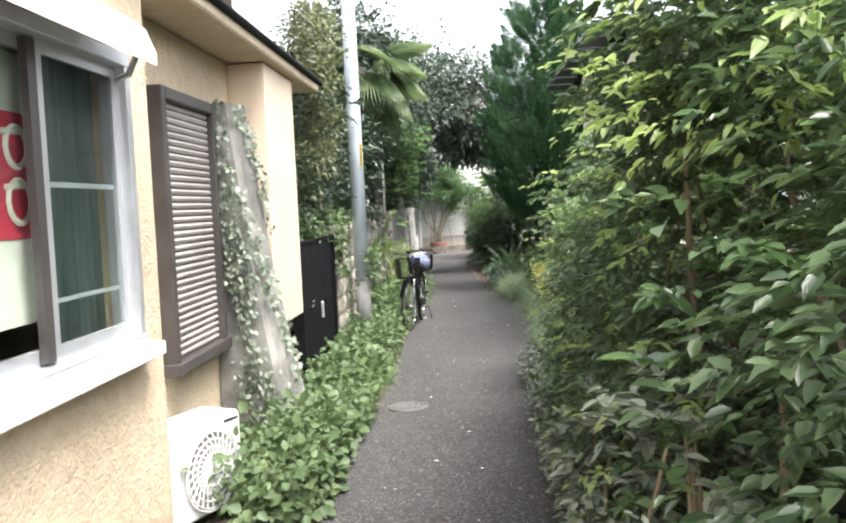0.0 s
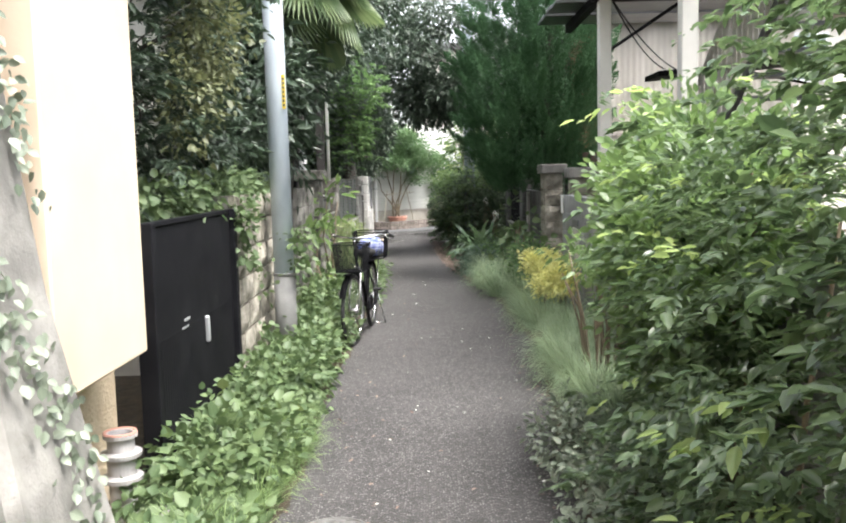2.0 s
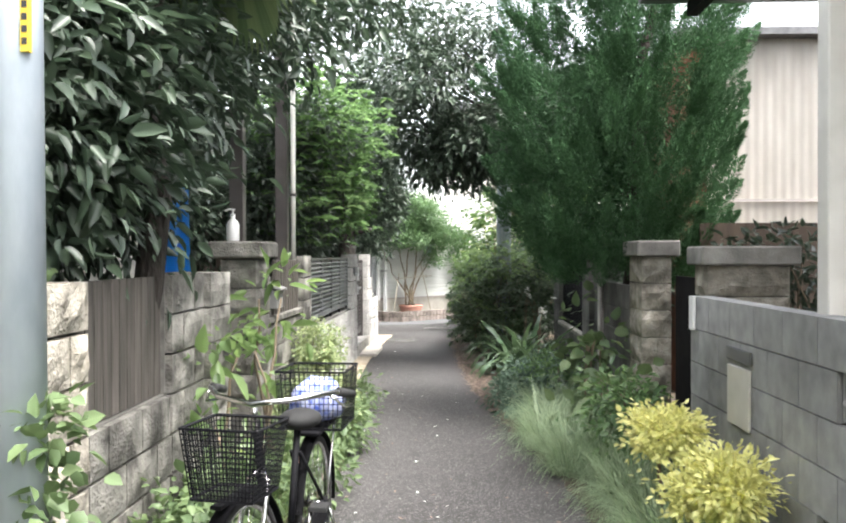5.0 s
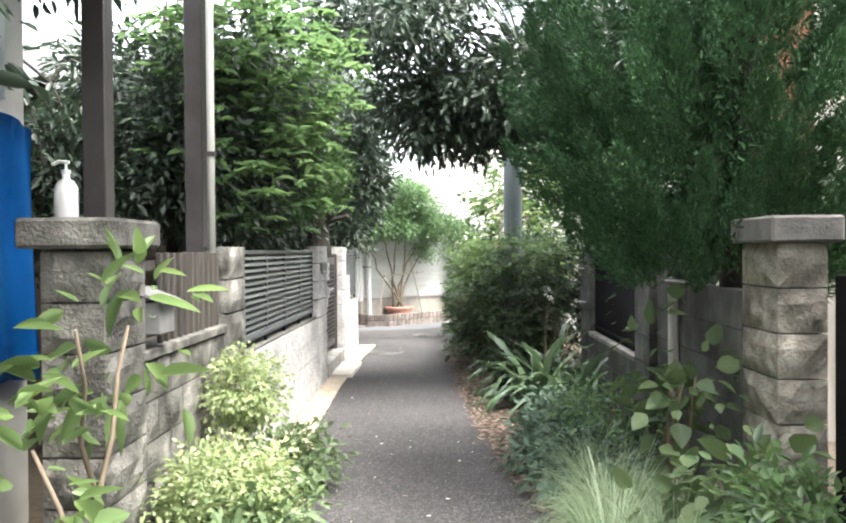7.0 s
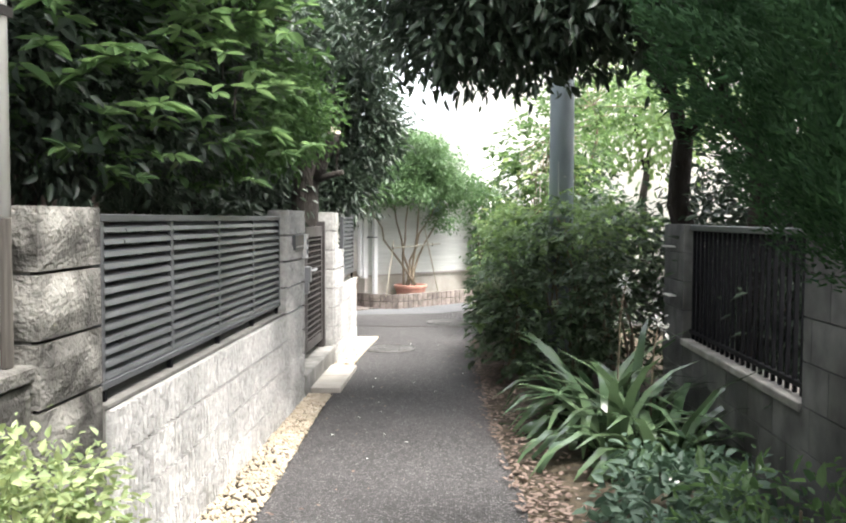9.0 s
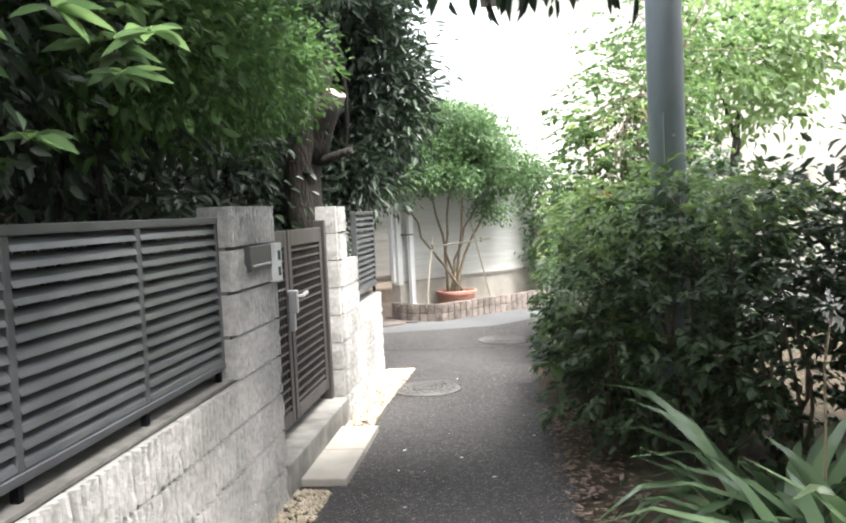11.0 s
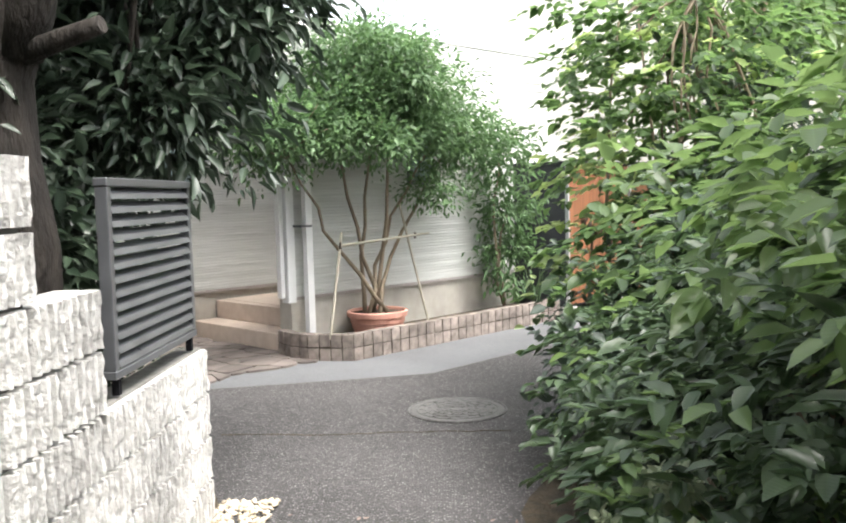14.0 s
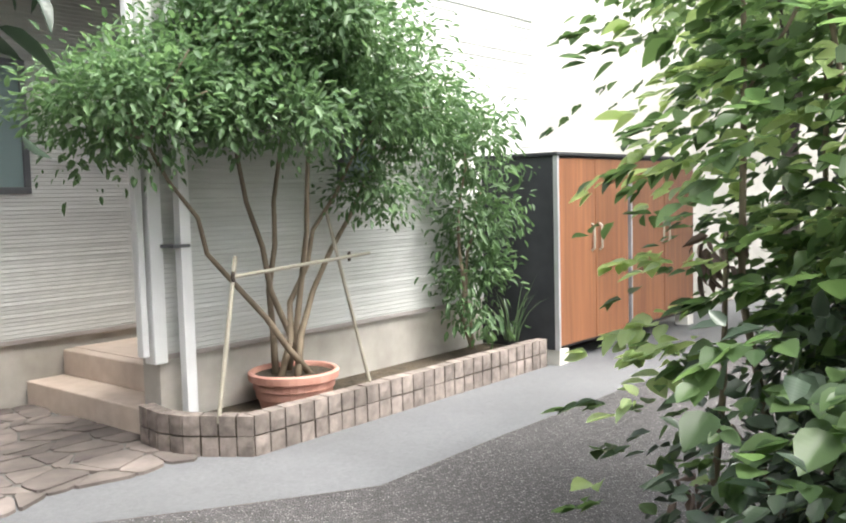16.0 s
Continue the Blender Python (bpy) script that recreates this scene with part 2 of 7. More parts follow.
PALE_WALL = mat("pale house wall", (0.55, 0.53, 0.48), (0.64, 0.62, 0.57), 5, 0.85, 0.25, 60, stain=0.2)
BLUE_SHEET = mat("blue plastic sheet", (0.01, 0.2, 0.62), (0.02, 0.27, 0.75), 4, 0.4, 0.2, 20, stain=0.1)
RUBBER = mat("black rubber", (0.015, 0.015, 0.016), (0.028, 0.028, 0.028), 20, 0.8, 0.2, 90)
CHROME = mat("chromed steel", (0.6, 0.6, 0.6), (0.7, 0.7, 0.7), 8, 0.2, 0.02, 90, metal=1.0, stain=0.15)
RED_PRINT = mat("red poster print", (0.5, 0.03, 0.06), (0.56, 0.05, 0.09), 4, 0.5, 0.03, 60, stain=0.1)
PAPER = mat("yellowed poster paper", (0.62, 0.6, 0.5), (0.7, 0.68, 0.58), 4, 0.7, 0.05, 60, stain=0.1)
DARK_ROOM = mat("unlit interior tone", (0.05, 0.05, 0.055), (0.09, 0.09, 0.095), 3, 0.9, 0.1, 40)
CURTAIN = mat("greenish curtain", (0.27, 0.35, 0.33), (0.36, 0.44, 0.42), 6, 0.9, 0.3, 60, stretch=(1, 8, 0.4))
PALE_CLOTH = mat("pale blue checked cloth", (0.07, 0.13, 0.55), (0.68, 0.72, 0.88), 26, 0.9, 0.3, 90)
CORRUGATED = mat("beige corrugated sheet", (0.6, 0.56, 0.5), (0.7, 0.66, 0.6), 6, 0.6, 0.1, 60, stain=0.25, stretch=(1, 1, 0.3))
FOUNDATION = mat("pale rendered foundation", (0.42, 0.39, 0.34), (0.5, 0.47, 0.42), 6, 0.9, 0.3, 80, stain=0.3, stain_scale=1.6)
YELLOW_TAG = mat("yellow tag", (0.65, 0.47, 0.05), (0.72, 0.54, 0.08), 6, 0.5, 0.05, 60, stain=0.15)
RUSTY = mat("rust brown board", (0.14, 0.06, 0.035), (0.24, 0.11, 0.065), 8, 0.85, 0.3, 60)
CLEAR_GLASS = glass_mat("window glass", (0.82, 0.9, 0.88), 0.02, 1.0)
CLEAR_GLASS.node_tree.nodes["Principled BSDF"].inputs["IOR"].default_value = 1.12
# grey block darkened for stains and for the conifer's shade on these walls
STAINED_SHADE_BLOCK = mat("stained and shaded concrete block", (0.1, 0.1, 0.098), (0.2, 0.198, 0.19), 6, 0.92, 0.5, 110, stain=0.5, stain_scale=1.6, spread=0.18, dist=0.005)
GLAZED = mat("grey salt glaze", (0.42, 0.4, 0.4), (0.52, 0.5, 0.5), 9, 0.3, 0.12, 60, stain=0.2)
SLEEVE = mat("grey pole sleeve", (0.17, 0.168, 0.165), (0.25, 0.248, 0.24), 8, 0.85, 0.3, 80, stain=0.3)
DARK_GLASS = glass_mat("dim window glass", (0.25, 0.33, 0.33), 0.05, 0.2)

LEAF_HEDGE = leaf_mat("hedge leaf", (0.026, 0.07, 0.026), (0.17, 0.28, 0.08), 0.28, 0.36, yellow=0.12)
LEAF_HYDRANGEA = leaf_mat("hydrangea leaf", (0.024, 0.064, 0.024), (0.12, 0.21, 0.06), 0.36, 0.3, yellow=0.1, spec=0.5)
LEAF_PRIVET = leaf_mat("privet leaf", (0.038, 0.095, 0.032), (0.2, 0.32, 0.09), 0.3, 0.32, yellow=0.1)
LEAF_GLOSSY = leaf_mat("glossy camellia leaf", (0.035, 0.1, 0.032), (0.2, 0.38, 0.09), 0.25, 0.45, yellow=0.16)
# also stands for shade inside the camellia tree and the corner thicket
LEAF_DARK = leaf_mat("dark oak and shaded inner leaf", (0.018, 0.042, 0.022), (0.06, 0.105, 0.052), 0.38, 0.2, spec=0.5)
LEAF_BRIGHT = leaf_mat("bright leaf", (0.07, 0.15, 0.035), (0.22, 0.37, 0.07), 0.36, 0.5, yellow=0.16)
LEAF_CONIFER = leaf_mat("conifer spray", (0.015, 0.058, 0.02), (0.046, 0.15, 0.038), 0.7, 0.12, spec=0.15)
LEAF_GROUND = leaf_mat("ground cover leaf", (0.055, 0.115, 0.035), (0.17, 0.26, 0.07), 0.5, 0.28, yellow=0.16, spec=0.35)
LEAF_GOLD = leaf_mat("golden leaf", (0.52, 0.53, 0.08), (0.88, 0.86, 0.22), 0.5, 0.3)
LEAF_LIME = leaf_mat("variegated box leaf", (0.13, 0.23, 0.05), (0.37, 0.44, 0.14), 0.5, 0.3)
LEAF_BLUE = leaf_mat("bluish herb leaf", (0.04, 0.1, 0.06), (0.09, 0.18, 0.1), 0.6, 0.2)
LEAF_NANDINA = leaf_mat("ash tree leaf", (0.035, 0.1, 0.03), (0.15, 0.31, 0.07), 0.42, 0.4, yellow=0.06, spec=0.35)
LEAF_IVY = leaf_mat("pale ivy leaf", (0.06, 0.1, 0.05), (0.34, 0.4, 0.28), 0.45, 0.2)
LEAF_VINE = leaf_mat("hanging vine leaf", (0.09, 0.11, 0.03), (0.22, 0.25, 0.08), 0.5, 0.3, yellow=0.15)
LEAF_STRAP = leaf_mat("strap leaf", (0.03, 0.08, 0.03), (0.14, 0.24, 0.09), 0.18, 0.18)
LEAF_MAPLE = leaf_mat("maple leaf", (0.02, 0.065, 0.012), (0.08, 0.2, 0.028), 0.5, 0.36, spec=0.2)
LEAF_VERGE = leaf_mat("fresh grass blade", (0.1, 0.19, 0.045), (0.26, 0.4, 0.1), 0.45, 0.35)
LEAF_CORNER = leaf_mat("heart leaf", (0.025, 0.072, 0.018), (0.14, 0.27, 0.045), 0.4, 0.58, yellow=0.12, spec=0.4)
LEAF_SHOOT = leaf_mat("young and backlit lime leaf", (0.2, 0.34, 0.06), (0.38, 0.52, 0.12), 0.34, 0.5)
LEAF_GRASS = leaf_mat("mondo grass blade", (0.09, 0.165, 0.065), (0.36, 0.48, 0.25), 0.38, 0.38)
LEAF_BROWN = leaf_mat("fallen leaf", (0.12, 0.065, 0.045), (0.32, 0.21, 0.155), 0.8, 0.1)
LEAF_PALM = leaf_mat("palm frond", (0.06, 0.13, 0.04), (0.2, 0.28, 0.09), 0.4, 0.35)
LEAF_UMBEL = leaf_mat("pale green floret", (0.3, 0.38, 0.2), (0.58, 0.64, 0.42), 0.6, 0.3, spec=0.3)
PETAL = leaf_mat("white petal", (0.6, 0.6, 0.55), (0.75, 0.75, 0.7), 0.6, 0.3)


# ---- building helpers ----
def thing(name, label, category, at=(0, 0, 0), turn=0.0, group="", kind=""):
    ob = new(name)
    ob.empty_display_size = 0.1
    ob.matrix_basis = pose(*at, 0, 0, turn)
    return tagged(ob, label, category, group, kind)


def chain(ob):
    m = Matrix.Identity(4)
    while ob:
        m = ob.matrix_basis @ m
        ob = ob.parent
    return m


def finish(name, me, material, parent, label="", smooth=False):
    me.materials.append(material)
    if smooth:
        me.polygons.foreach_set("use_smooth", [True] * len(me.polygons))
    ob = new(name, me)
    ob.parent = parent
    if label:
        ob["label"] = label
    return ob


def part(name, bm, material, parent=None, label="", smooth=False, local=True):
    """One mesh object from a bmesh, under its thing; with local off, bm is in world metres."""
    if not local and parent is not None:
        bm.transform(chain(parent).inverted())
    me = bpy.data.meshes.new(name)
    bmesh.ops.recalc_face_normals(bm, faces=bm.faces)
    bm.to_mesh(me)
    bm.free()
    ob = finish(name, me, material, parent, label, smooth)
    if smooth:
        for f in me.polygons:
            f.use_smooth = len(f.vertices) < 5
    return ob


def box(x0, x1, y0, y1, z0, z1, bev=0.0, bm=None):
    bm = bm or bmesh.new()
    sub = bmesh.new()
    bmesh.ops.create_cube(sub, size=1.0)
    bmesh.ops.scale(sub, vec=(abs(x1 - x0), abs(y1 - y0), abs(z1 - z0)), verts=sub.verts)
    bmesh.ops.translate(sub, vec=((x0 + x1) / 2, (y0 + y1) / 2, (z0 + z1) / 2), verts=sub.verts)
    if bev:
        bmesh.ops.bevel(sub, geom=sub.edges[:], offset=bev, segments=1, affect='EDGES')
    join(bm, sub)
    return bm


def join(bm, sub, m=None):
    if m is not None:
        sub.transform(m)
    tmp = bpy.data.meshes.new("tmp")
    sub.to_mesh(tmp)
    sub.free()
    bm.from_mesh(tmp)
    bpy.data.meshes.remove(tmp)
    return bm


def tube(points, radii, sides=8, bm=None, caps=True):
    """A round tube along points, with a radius at each."""
    bm = bm or bmesh.new()
    pts = [Vector(p) for p in points]
    if not hasattr(radii, "__len__"):
        radii = [radii] * len(pts)
    rings, side = [], None
    for i, p in enumerate(pts):
        d = (pts[min(i + 1, len(pts) - 1)] - pts[max(i - 1, 0)]).normalized()
        if side is None or abs(side.dot(d)) > 0.98:
            side = d.orthogonal()
        side = (side - d * side.dot(d)).normalized()
        up = d.cross(side)
        rings.append([bm.verts.new(p + (side * math.cos(a) + up * math.sin(a)) * radii[i]) for a in (k * math.tau / sides for k in range(sides))])
    for a, b in zip(rings, rings[1:]):
        for k in range(sides):
            bm.faces.new((a[k], a[(k + 1) % sides], b[(k + 1) % sides], b[k]))
    if caps:
        bm.faces.new(rings[0][::-1])
        bm.faces.new(rings[-1])
    return bm


def ring(radius, thick, axis="x", sides=8, seg=36, centre=(0, 0, 0), bm=None):
    bm = bm or bmesh.new()
    rows = []
    for i in range(seg):
        a = i * math.tau / seg
        row = []
        for k in range(sides):
            b = k * math.tau / sides
            r, h = radius + thick * math.cos(b), thick * math.sin(b)
            u, v = r * math.cos(a), r * math.sin(a)
            p = (h, u, v) if axis == "x" else ((u, h, v) if axis == "y" else (u, v, h))
            row.append(bm.verts.new(Vector(p) + Vector(centre)))
        rows.append(row)
    for i in range(seg):
        a, b = rows[i], rows[(i + 1) % seg]
        for k in range(sides):
            bm.faces.new((a[k], a[(k + 1) % sides], b[(k + 1) % sides], b[k]))
    return bm


def lathe(profile, seg=24, bm=None, centre=(0, 0, 0)):
    """A turned body from (radius, height) pairs."""
    bm = bm or bmesh.new()
    c = Vector(centre)
    rows = [[bm.verts.new(c + Vector((r * math.cos(i * math.tau / seg), r * math.sin(i * math.tau / seg), z))) for i in range(seg)] for r, z in profile]
    for a, b in zip(rows, rows[1:]):
        for k in range(seg):
            bm.faces.new((a[k], a[(k + 1) % seg], b[(k + 1) % seg], b[k]))
    bm.faces.new(rows[0][::-1])
    bm.faces.new(rows[-1])
    return bm


def prism(outline, z0, z1, bm=None):
    bm = bm or bmesh.new()
    low = [bm.verts.new((x, y, z0)) for x, y in outline]
    high = [bm.verts.new((x, y, z1)) for x, y in outline]
    bm.faces.new(low[::-1])
    bm.faces.new(high)
    for i in range(len(low)):
        j = (i + 1) % len(low)
        bm.faces.new((low[i], low[j], high[j], high[i]))
    return bm


def mesh_np(name, verts, faces, material, parent, label="", smooth=False):
    """A mesh from arrays of corners and quads, in world metres."""
    m = np.array(chain(parent).inverted()) if parent is not None else np.eye(4)
    verts = verts @ m[:3, :3].T + m[:3, 3]
    me = bpy.data.meshes.new(name)
    k = faces.shape[1]
    me.vertices.add(len(verts))
    me.vertices.foreach_set("co", verts.astype(np.float32).ravel())
    me.loops.add(faces.size)
    me.loops.foreach_set("vertex_index", faces.astype(np.int32).ravel())
    me.polygons.add(len(faces))
    me.polygons.foreach_set("loop_start", np.arange(0, faces.size, k, dtype=np.int32))
    me.update(calc_edges=True)
    me.validate()
    return finish(name, me, material, parent, label, smooth)


def unit(v):
    return v / np.maximum(np.linalg.norm(v, axis=1, keepdims=True), 1e-6)


LEAF_OUT = [(0.1, 0.5), (0.3, 0.95), (0.55, 0.92), (0.8, 0.5)]


def leaf_mesh(name, base, way, up, size, material, parent, ratio=0.45, fold=0.09, droop=0.15, label="", fine=False):
    """Many small leaves: each one folded along its rib, with a drooping tip and a leaf map along and across it."""
    n = len(base)
    way = unit(way)
    side = unit(np.cross(way, up))
    nrm = unit(np.cross(side, way))
    s = size[:, None]
    w = s * ratio * 0.5
    row = LEAF_OUT if fine else [(0.27, 0.95), (0.64, 0.85)]

    def at(t):
        return base + way * s * t - nrm * s * droop * t * t
    right = [at(t) + side * w * k + nrm * s * fold * k for t, k in row]
    left = [at(t) - side * w * k + nrm * s * fold * k for t, k in row]
    v = np.stack([base, *right, at(1.0), *left[::-1]], axis=1)
    m = len(row)
    k = 2 * m + 2
    i = np.arange(n)[:, None] * k
    f = np.concatenate([i + np.array([list(range(0, m + 2))]), i + np.array([[0] + list(range(m + 1, k))])])
    ob = mesh_np(name, v.reshape(-1, 3), f, material, parent, label, True)
    flat = np.array([(0, 0)] + [(t, 1) for t, _ in row] + [(1, 0)] + [(t, -1) for t, _ in row[::-1]], dtype=np.float32)
    idx = np.empty(len(ob.data.loops), dtype=np.int32)
    ob.data.loops.foreach_get("vertex_index", idx)
    ob.data.uv_layers.new(name="leaf").data.foreach_set("uv", flat[idx % k].ravel())
    return ob


def foliage(name, material, parent, blobs, size=0.07, ratio=0.45, seed=1, clump=0.1, per=24, shell=0.55, up=0.7, droop=0.2, fold=0.09, limits=None, vary=0.4, label="", out=0.6, fine=None, spray=0.0, whorl=False):
    """Clustered leaves in ellipsoids (centre, radii, number of leaves): loose clumps, flat sprays along twigs, or whorls."""
    g = np.random.default_rng(seed)
    P, D, U = [], [], []
    for cx, cy, cz, rx, ry, rz, n in blobs:
        k = max(5, n // per)
        d = unit(g.normal(size=(k, 3)))
        r = shell + (1 - shell) * g.random((k, 1)) ** 0.6
        r = r * (1 + 0.16 * g.normal(size=(k, 1)))
        c = d * r * np.array([[rx, ry, rz]]) + np.array([[cx, cy, cz]])
        pick = g.integers(0, k, n)
        off = g.normal(size=(n, 3)) * clump * np.array([[1, 1, 0.75]])
        outw = d[pick]
        if whorl:
            turn = g.random(n) * math.tau
            ring_ = np.stack([np.cos(turn), np.sin(turn), 0.25 * g.normal(size=n) + 0.12], 1)
            P.append(c[pick] + ring_ * 0.006)
            D.append(ring_)
            U.append(np.array([[0, 0, 1.0]]) + ring_ * -0.2 + g.normal(size=(n, 3)) * 0.15)
            continue
        if spray:
            axis = unit(d * np.array([[1, 1, 0.3]]) + g.normal(size=(k, 3)) * np.array([[0.6, 0.6, 0.15]]) + np.array([[0, 0, 0.1]]))
            flank = unit(np.cross(axis, np.array([[0, 0, 1.0]]) + g.normal(size=(k, 3)) * 0.3))
            long = spray * (0.6 + 0.8 * g.random(k))
            t = (g.random(n) * 7).round() / 7
            sign = np.where(g.random(n) < 0.5, -1.0, 1.0)[:, None]
            P.append(c[pick] + axis[pick] * (long[pick] * t)[:, None] - np.array([[0, 0, 1.0]]) * (0.35 * long[pick] * t * t)[:, None] + g.normal(size=(n, 3)) * 0.006)
            D.append(axis[pick] * (0.55 + 0.7 * t[:, None]) + flank[pick] * sign * (1.1 - 0.7 * t[:, None]) + g.normal(size=(n, 3)) * 0.2 - np.array([[0, 0, droop]]))
            U.append(np.array([[0, 0, 1.0]]) + outw * 0.15 + g.normal(size=(n, 3)) * 0.28)
            continue
        P.append(c[pick] + off)
        D.append(unit(off) * 0.8 + outw * out + g.normal(size=(n, 3)) * 0.45 + np.array([[0, 0, -droop]]))
        U.append(np.array([[0, 0, up]]) + outw * 0.45 + g.normal(size=(n, 3)) * 0.35)
    P, D, U = np.concatenate(P), np.concatenate(D), np.concatenate(U)
    S = size * (1 + vary * g.normal(size=len(P))).clip(0.4, 1.8)
    ok = P[:, 2] > 0.03
    if limits:
        for axis, lo, hi in limits:
            ok &= (P[:, axis] > lo) & (P[:, axis] < hi)
    return leaf_mesh(name, P[ok], D[ok], U[ok], S[ok], material, parent, ratio, fold, droop * 0.8 + 0.1, label, size > 0.058 if fine is None else fine)


def blades(name, material, parent, spots, n=120, length=0.4, width=0.012, spread=0.25, lean=0.8, seed=1, label="", vary=0.3):
    """Arching grass or strap blades out of round tufts at spots (x, y, z)."""
    g = np.random.default_rng(seed)
    V, F, base = [], [], 0
    steps = 4
    for x, y, z in spots:
        a = g.random(n) * math.tau
        r = np.sqrt(g.random(n)) * spread * 0.35
        L = length * (1 + vary * g.normal(size=n)).clip(0.4, 1.7)
        tilt = lean * (0.25 + g.random(n) * 0.9)
        rad = np.stack([np.cos(a), np.sin(a), np.zeros(n)], 1)
        side = np.stack([-np.sin(a), np.cos(a), np.zeros(n)], 1)
        p = np.array([[x, y, z]]) + rad * r[:, None]
        rows = []
        for k in range(steps + 1):
            t = k / steps
            w = width * (1 - t ** 2 * 0.95) * (0.6 + min(t * 3, 1) * 0.4)
            rows += [p - side * w * 0.5, p + side * w * 0.5]
            ang = tilt * (0.45 + 1.8 * t)
            p = p + (rad * np.sin(ang)[:, None] + np.array([[0, 0, 1]]) * np.cos(ang)[:, None]) * (L / steps)[:, None]
        v = np.stack(rows, 1)
        v[:, :, 2] = np.maximum(v[:, :, 2], 0.012)
        i = base + np.arange(n)[:, None] * (2 * (steps + 1))
        for k in range(steps):
            F.append(i + np.array([[2 * k, 2 * k + 1, 2 * k + 3, 2 * k + 2]]))
        V.append(v.reshape(-1, 3))
        base += n * 2 * (steps + 1)
    return mesh_np(name, np.concatenate(V), np.concatenate(F), material, parent, label)


def limbs(name, material, parent, start, ends, r0, r1, seed=1, bend=0.2, sides=7, steps=7, joined=False):
    """One mesh of tapered, slightly crooked branches from start (or one start each) to ends."""
    g = random.Random(seed)
    bm = bmesh.new()
    for i, e in enumerate(ends):
        s = Vector(start[i] if isinstance(start, list) else start)
        e = Vector(e)
        w = Vector((g.uniform(-1, 1), g.uniform(-1, 1), g.uniform(0, 1))) * bend * (e - s).length * 0.5
        pts = [s.lerp(e, k / steps) + w * math.sin(math.pi * k / steps) + Vector((g.gauss(0, 1), g.gauss(0, 1), 0)) * 0.012 * (e - s).length * (k not in (0, steps)) for k in range(steps + 1)]
        tube(pts, [r0 + (r1 - r0) * k / steps for k in range(steps + 1)], sides, bm)
        if not joined:
            got = part(name, bm, material, parent, "", True, local=False)
            bm = bmesh.new()
    if joined:
        got = part(name, bm, material, parent, "", True, local=False)
        got["kind"] = "stuff"
    return got


def rough_block(name, lx, ly, lz, faces, seed, amount=0.018, cuts=(4, 3)):
    """A block, x by y by z, centred at its origin, whose named sides ('-x', '+x', '-y', '+y') are hewn rough."""
    g = random.Random(seed)
    bm = bmesh.new()
    hx, hy, hz = lx / 2, ly / 2, lz / 2
    for axis, sign in (("x", 1), ("x", -1), ("y", 1), ("y", -1), ("z", 1), ("z", -1)):
        key = ("+" if sign > 0 else "-") + axis
        rough = key in faces
        nu, nv = cuts if rough else (1, 1)
        grid = []
        for i in range(nu + 1):
            row = []
            for j in range(nv + 1):
                u, v = i / nu * 2 - 1, j / nv * 2 - 1
                edge = i in (0, nu) or j in (0, nv)
                d = g.uniform(0.25, 1.0) * amount if rough and not edge else 0.0
                if rough and not edge:
                    u, v = u + g.uniform(-0.15, 0.15) / nu, v + g.uniform(-0.15, 0.15) / nv
                p = {"x": (sign * (hx + d), u * hy, v * hz), "y": (u * hx, sign * (hy + d), v * hz), "z": (u * hx, v * hy, sign * hz)}[axis]
                row.append(bm.verts.new(p))
            grid.append(row)
        for i in range(nu):
            for j in range(nv):
                bm.faces.new((grid[i][j], grid[i + 1][j], grid[i + 1][j + 1], grid[i][j + 1]))
    bmesh.ops.remove_doubles(bm, verts=bm.verts, dist=0.0005)
    bmesh.ops.recalc_face_normals(bm, faces=bm.faces)
    me = bpy.data.meshes.new(name)
    bm.to_mesh(me)
    bm.free()
    return me


BLOCKS = {}


def block_piece(name, parent, centre, dims, faces, material, amount=0.018, cuts=(4, 3), turn=0.0):
    """One block object; blocks of one size share four hewn meshes."""
    key = (name, tuple(round(d, 3) for d in dims), faces, material.name, amount)
    if key not in BLOCKS:
        BLOCKS[key] = [rough_block(name, *dims, faces, 7 + k * 13 + len(BLOCKS), amount, cuts) for k in range(4)]
        for me in BLOCKS[key]:
            me.materials.append(material)
    ob = new(name, random.choice(BLOCKS[key]))
    ob.parent = parent
    ob.matrix_basis = chain(parent).inverted() @ pose(*centre, 0, 0, turn)
    return ob


def block_wall_y(parent, x_face, depth, y0, y1, z0, z1, material, side="+x", name="block", course=0.2, length=0.4, faces=None, amount=0.018, joint=0.009):
    """Courses of blocks along y, whose face on the lane's side lies at x_face."""
    xc = x_face - depth / 2 if side == "+x" else x_face + depth / 2
    faces = faces or side
    rows = max(1, round((z1 - z0) / course))
    h = (z1 - z0) / rows
    for r in range(rows):
        y = y0 - (length / 2 if r % 2 else 0)
        while y < y1 - 0.01:
            a, b = max(y, y0), min(y + length, y1)
            if b - a > 0.05:
                block_piece(name, parent, (xc, (a + b) / 2, z0 + (r + 0.5) * h), (depth, b - a - joint, h - joint), faces, material, amount)
            y += length


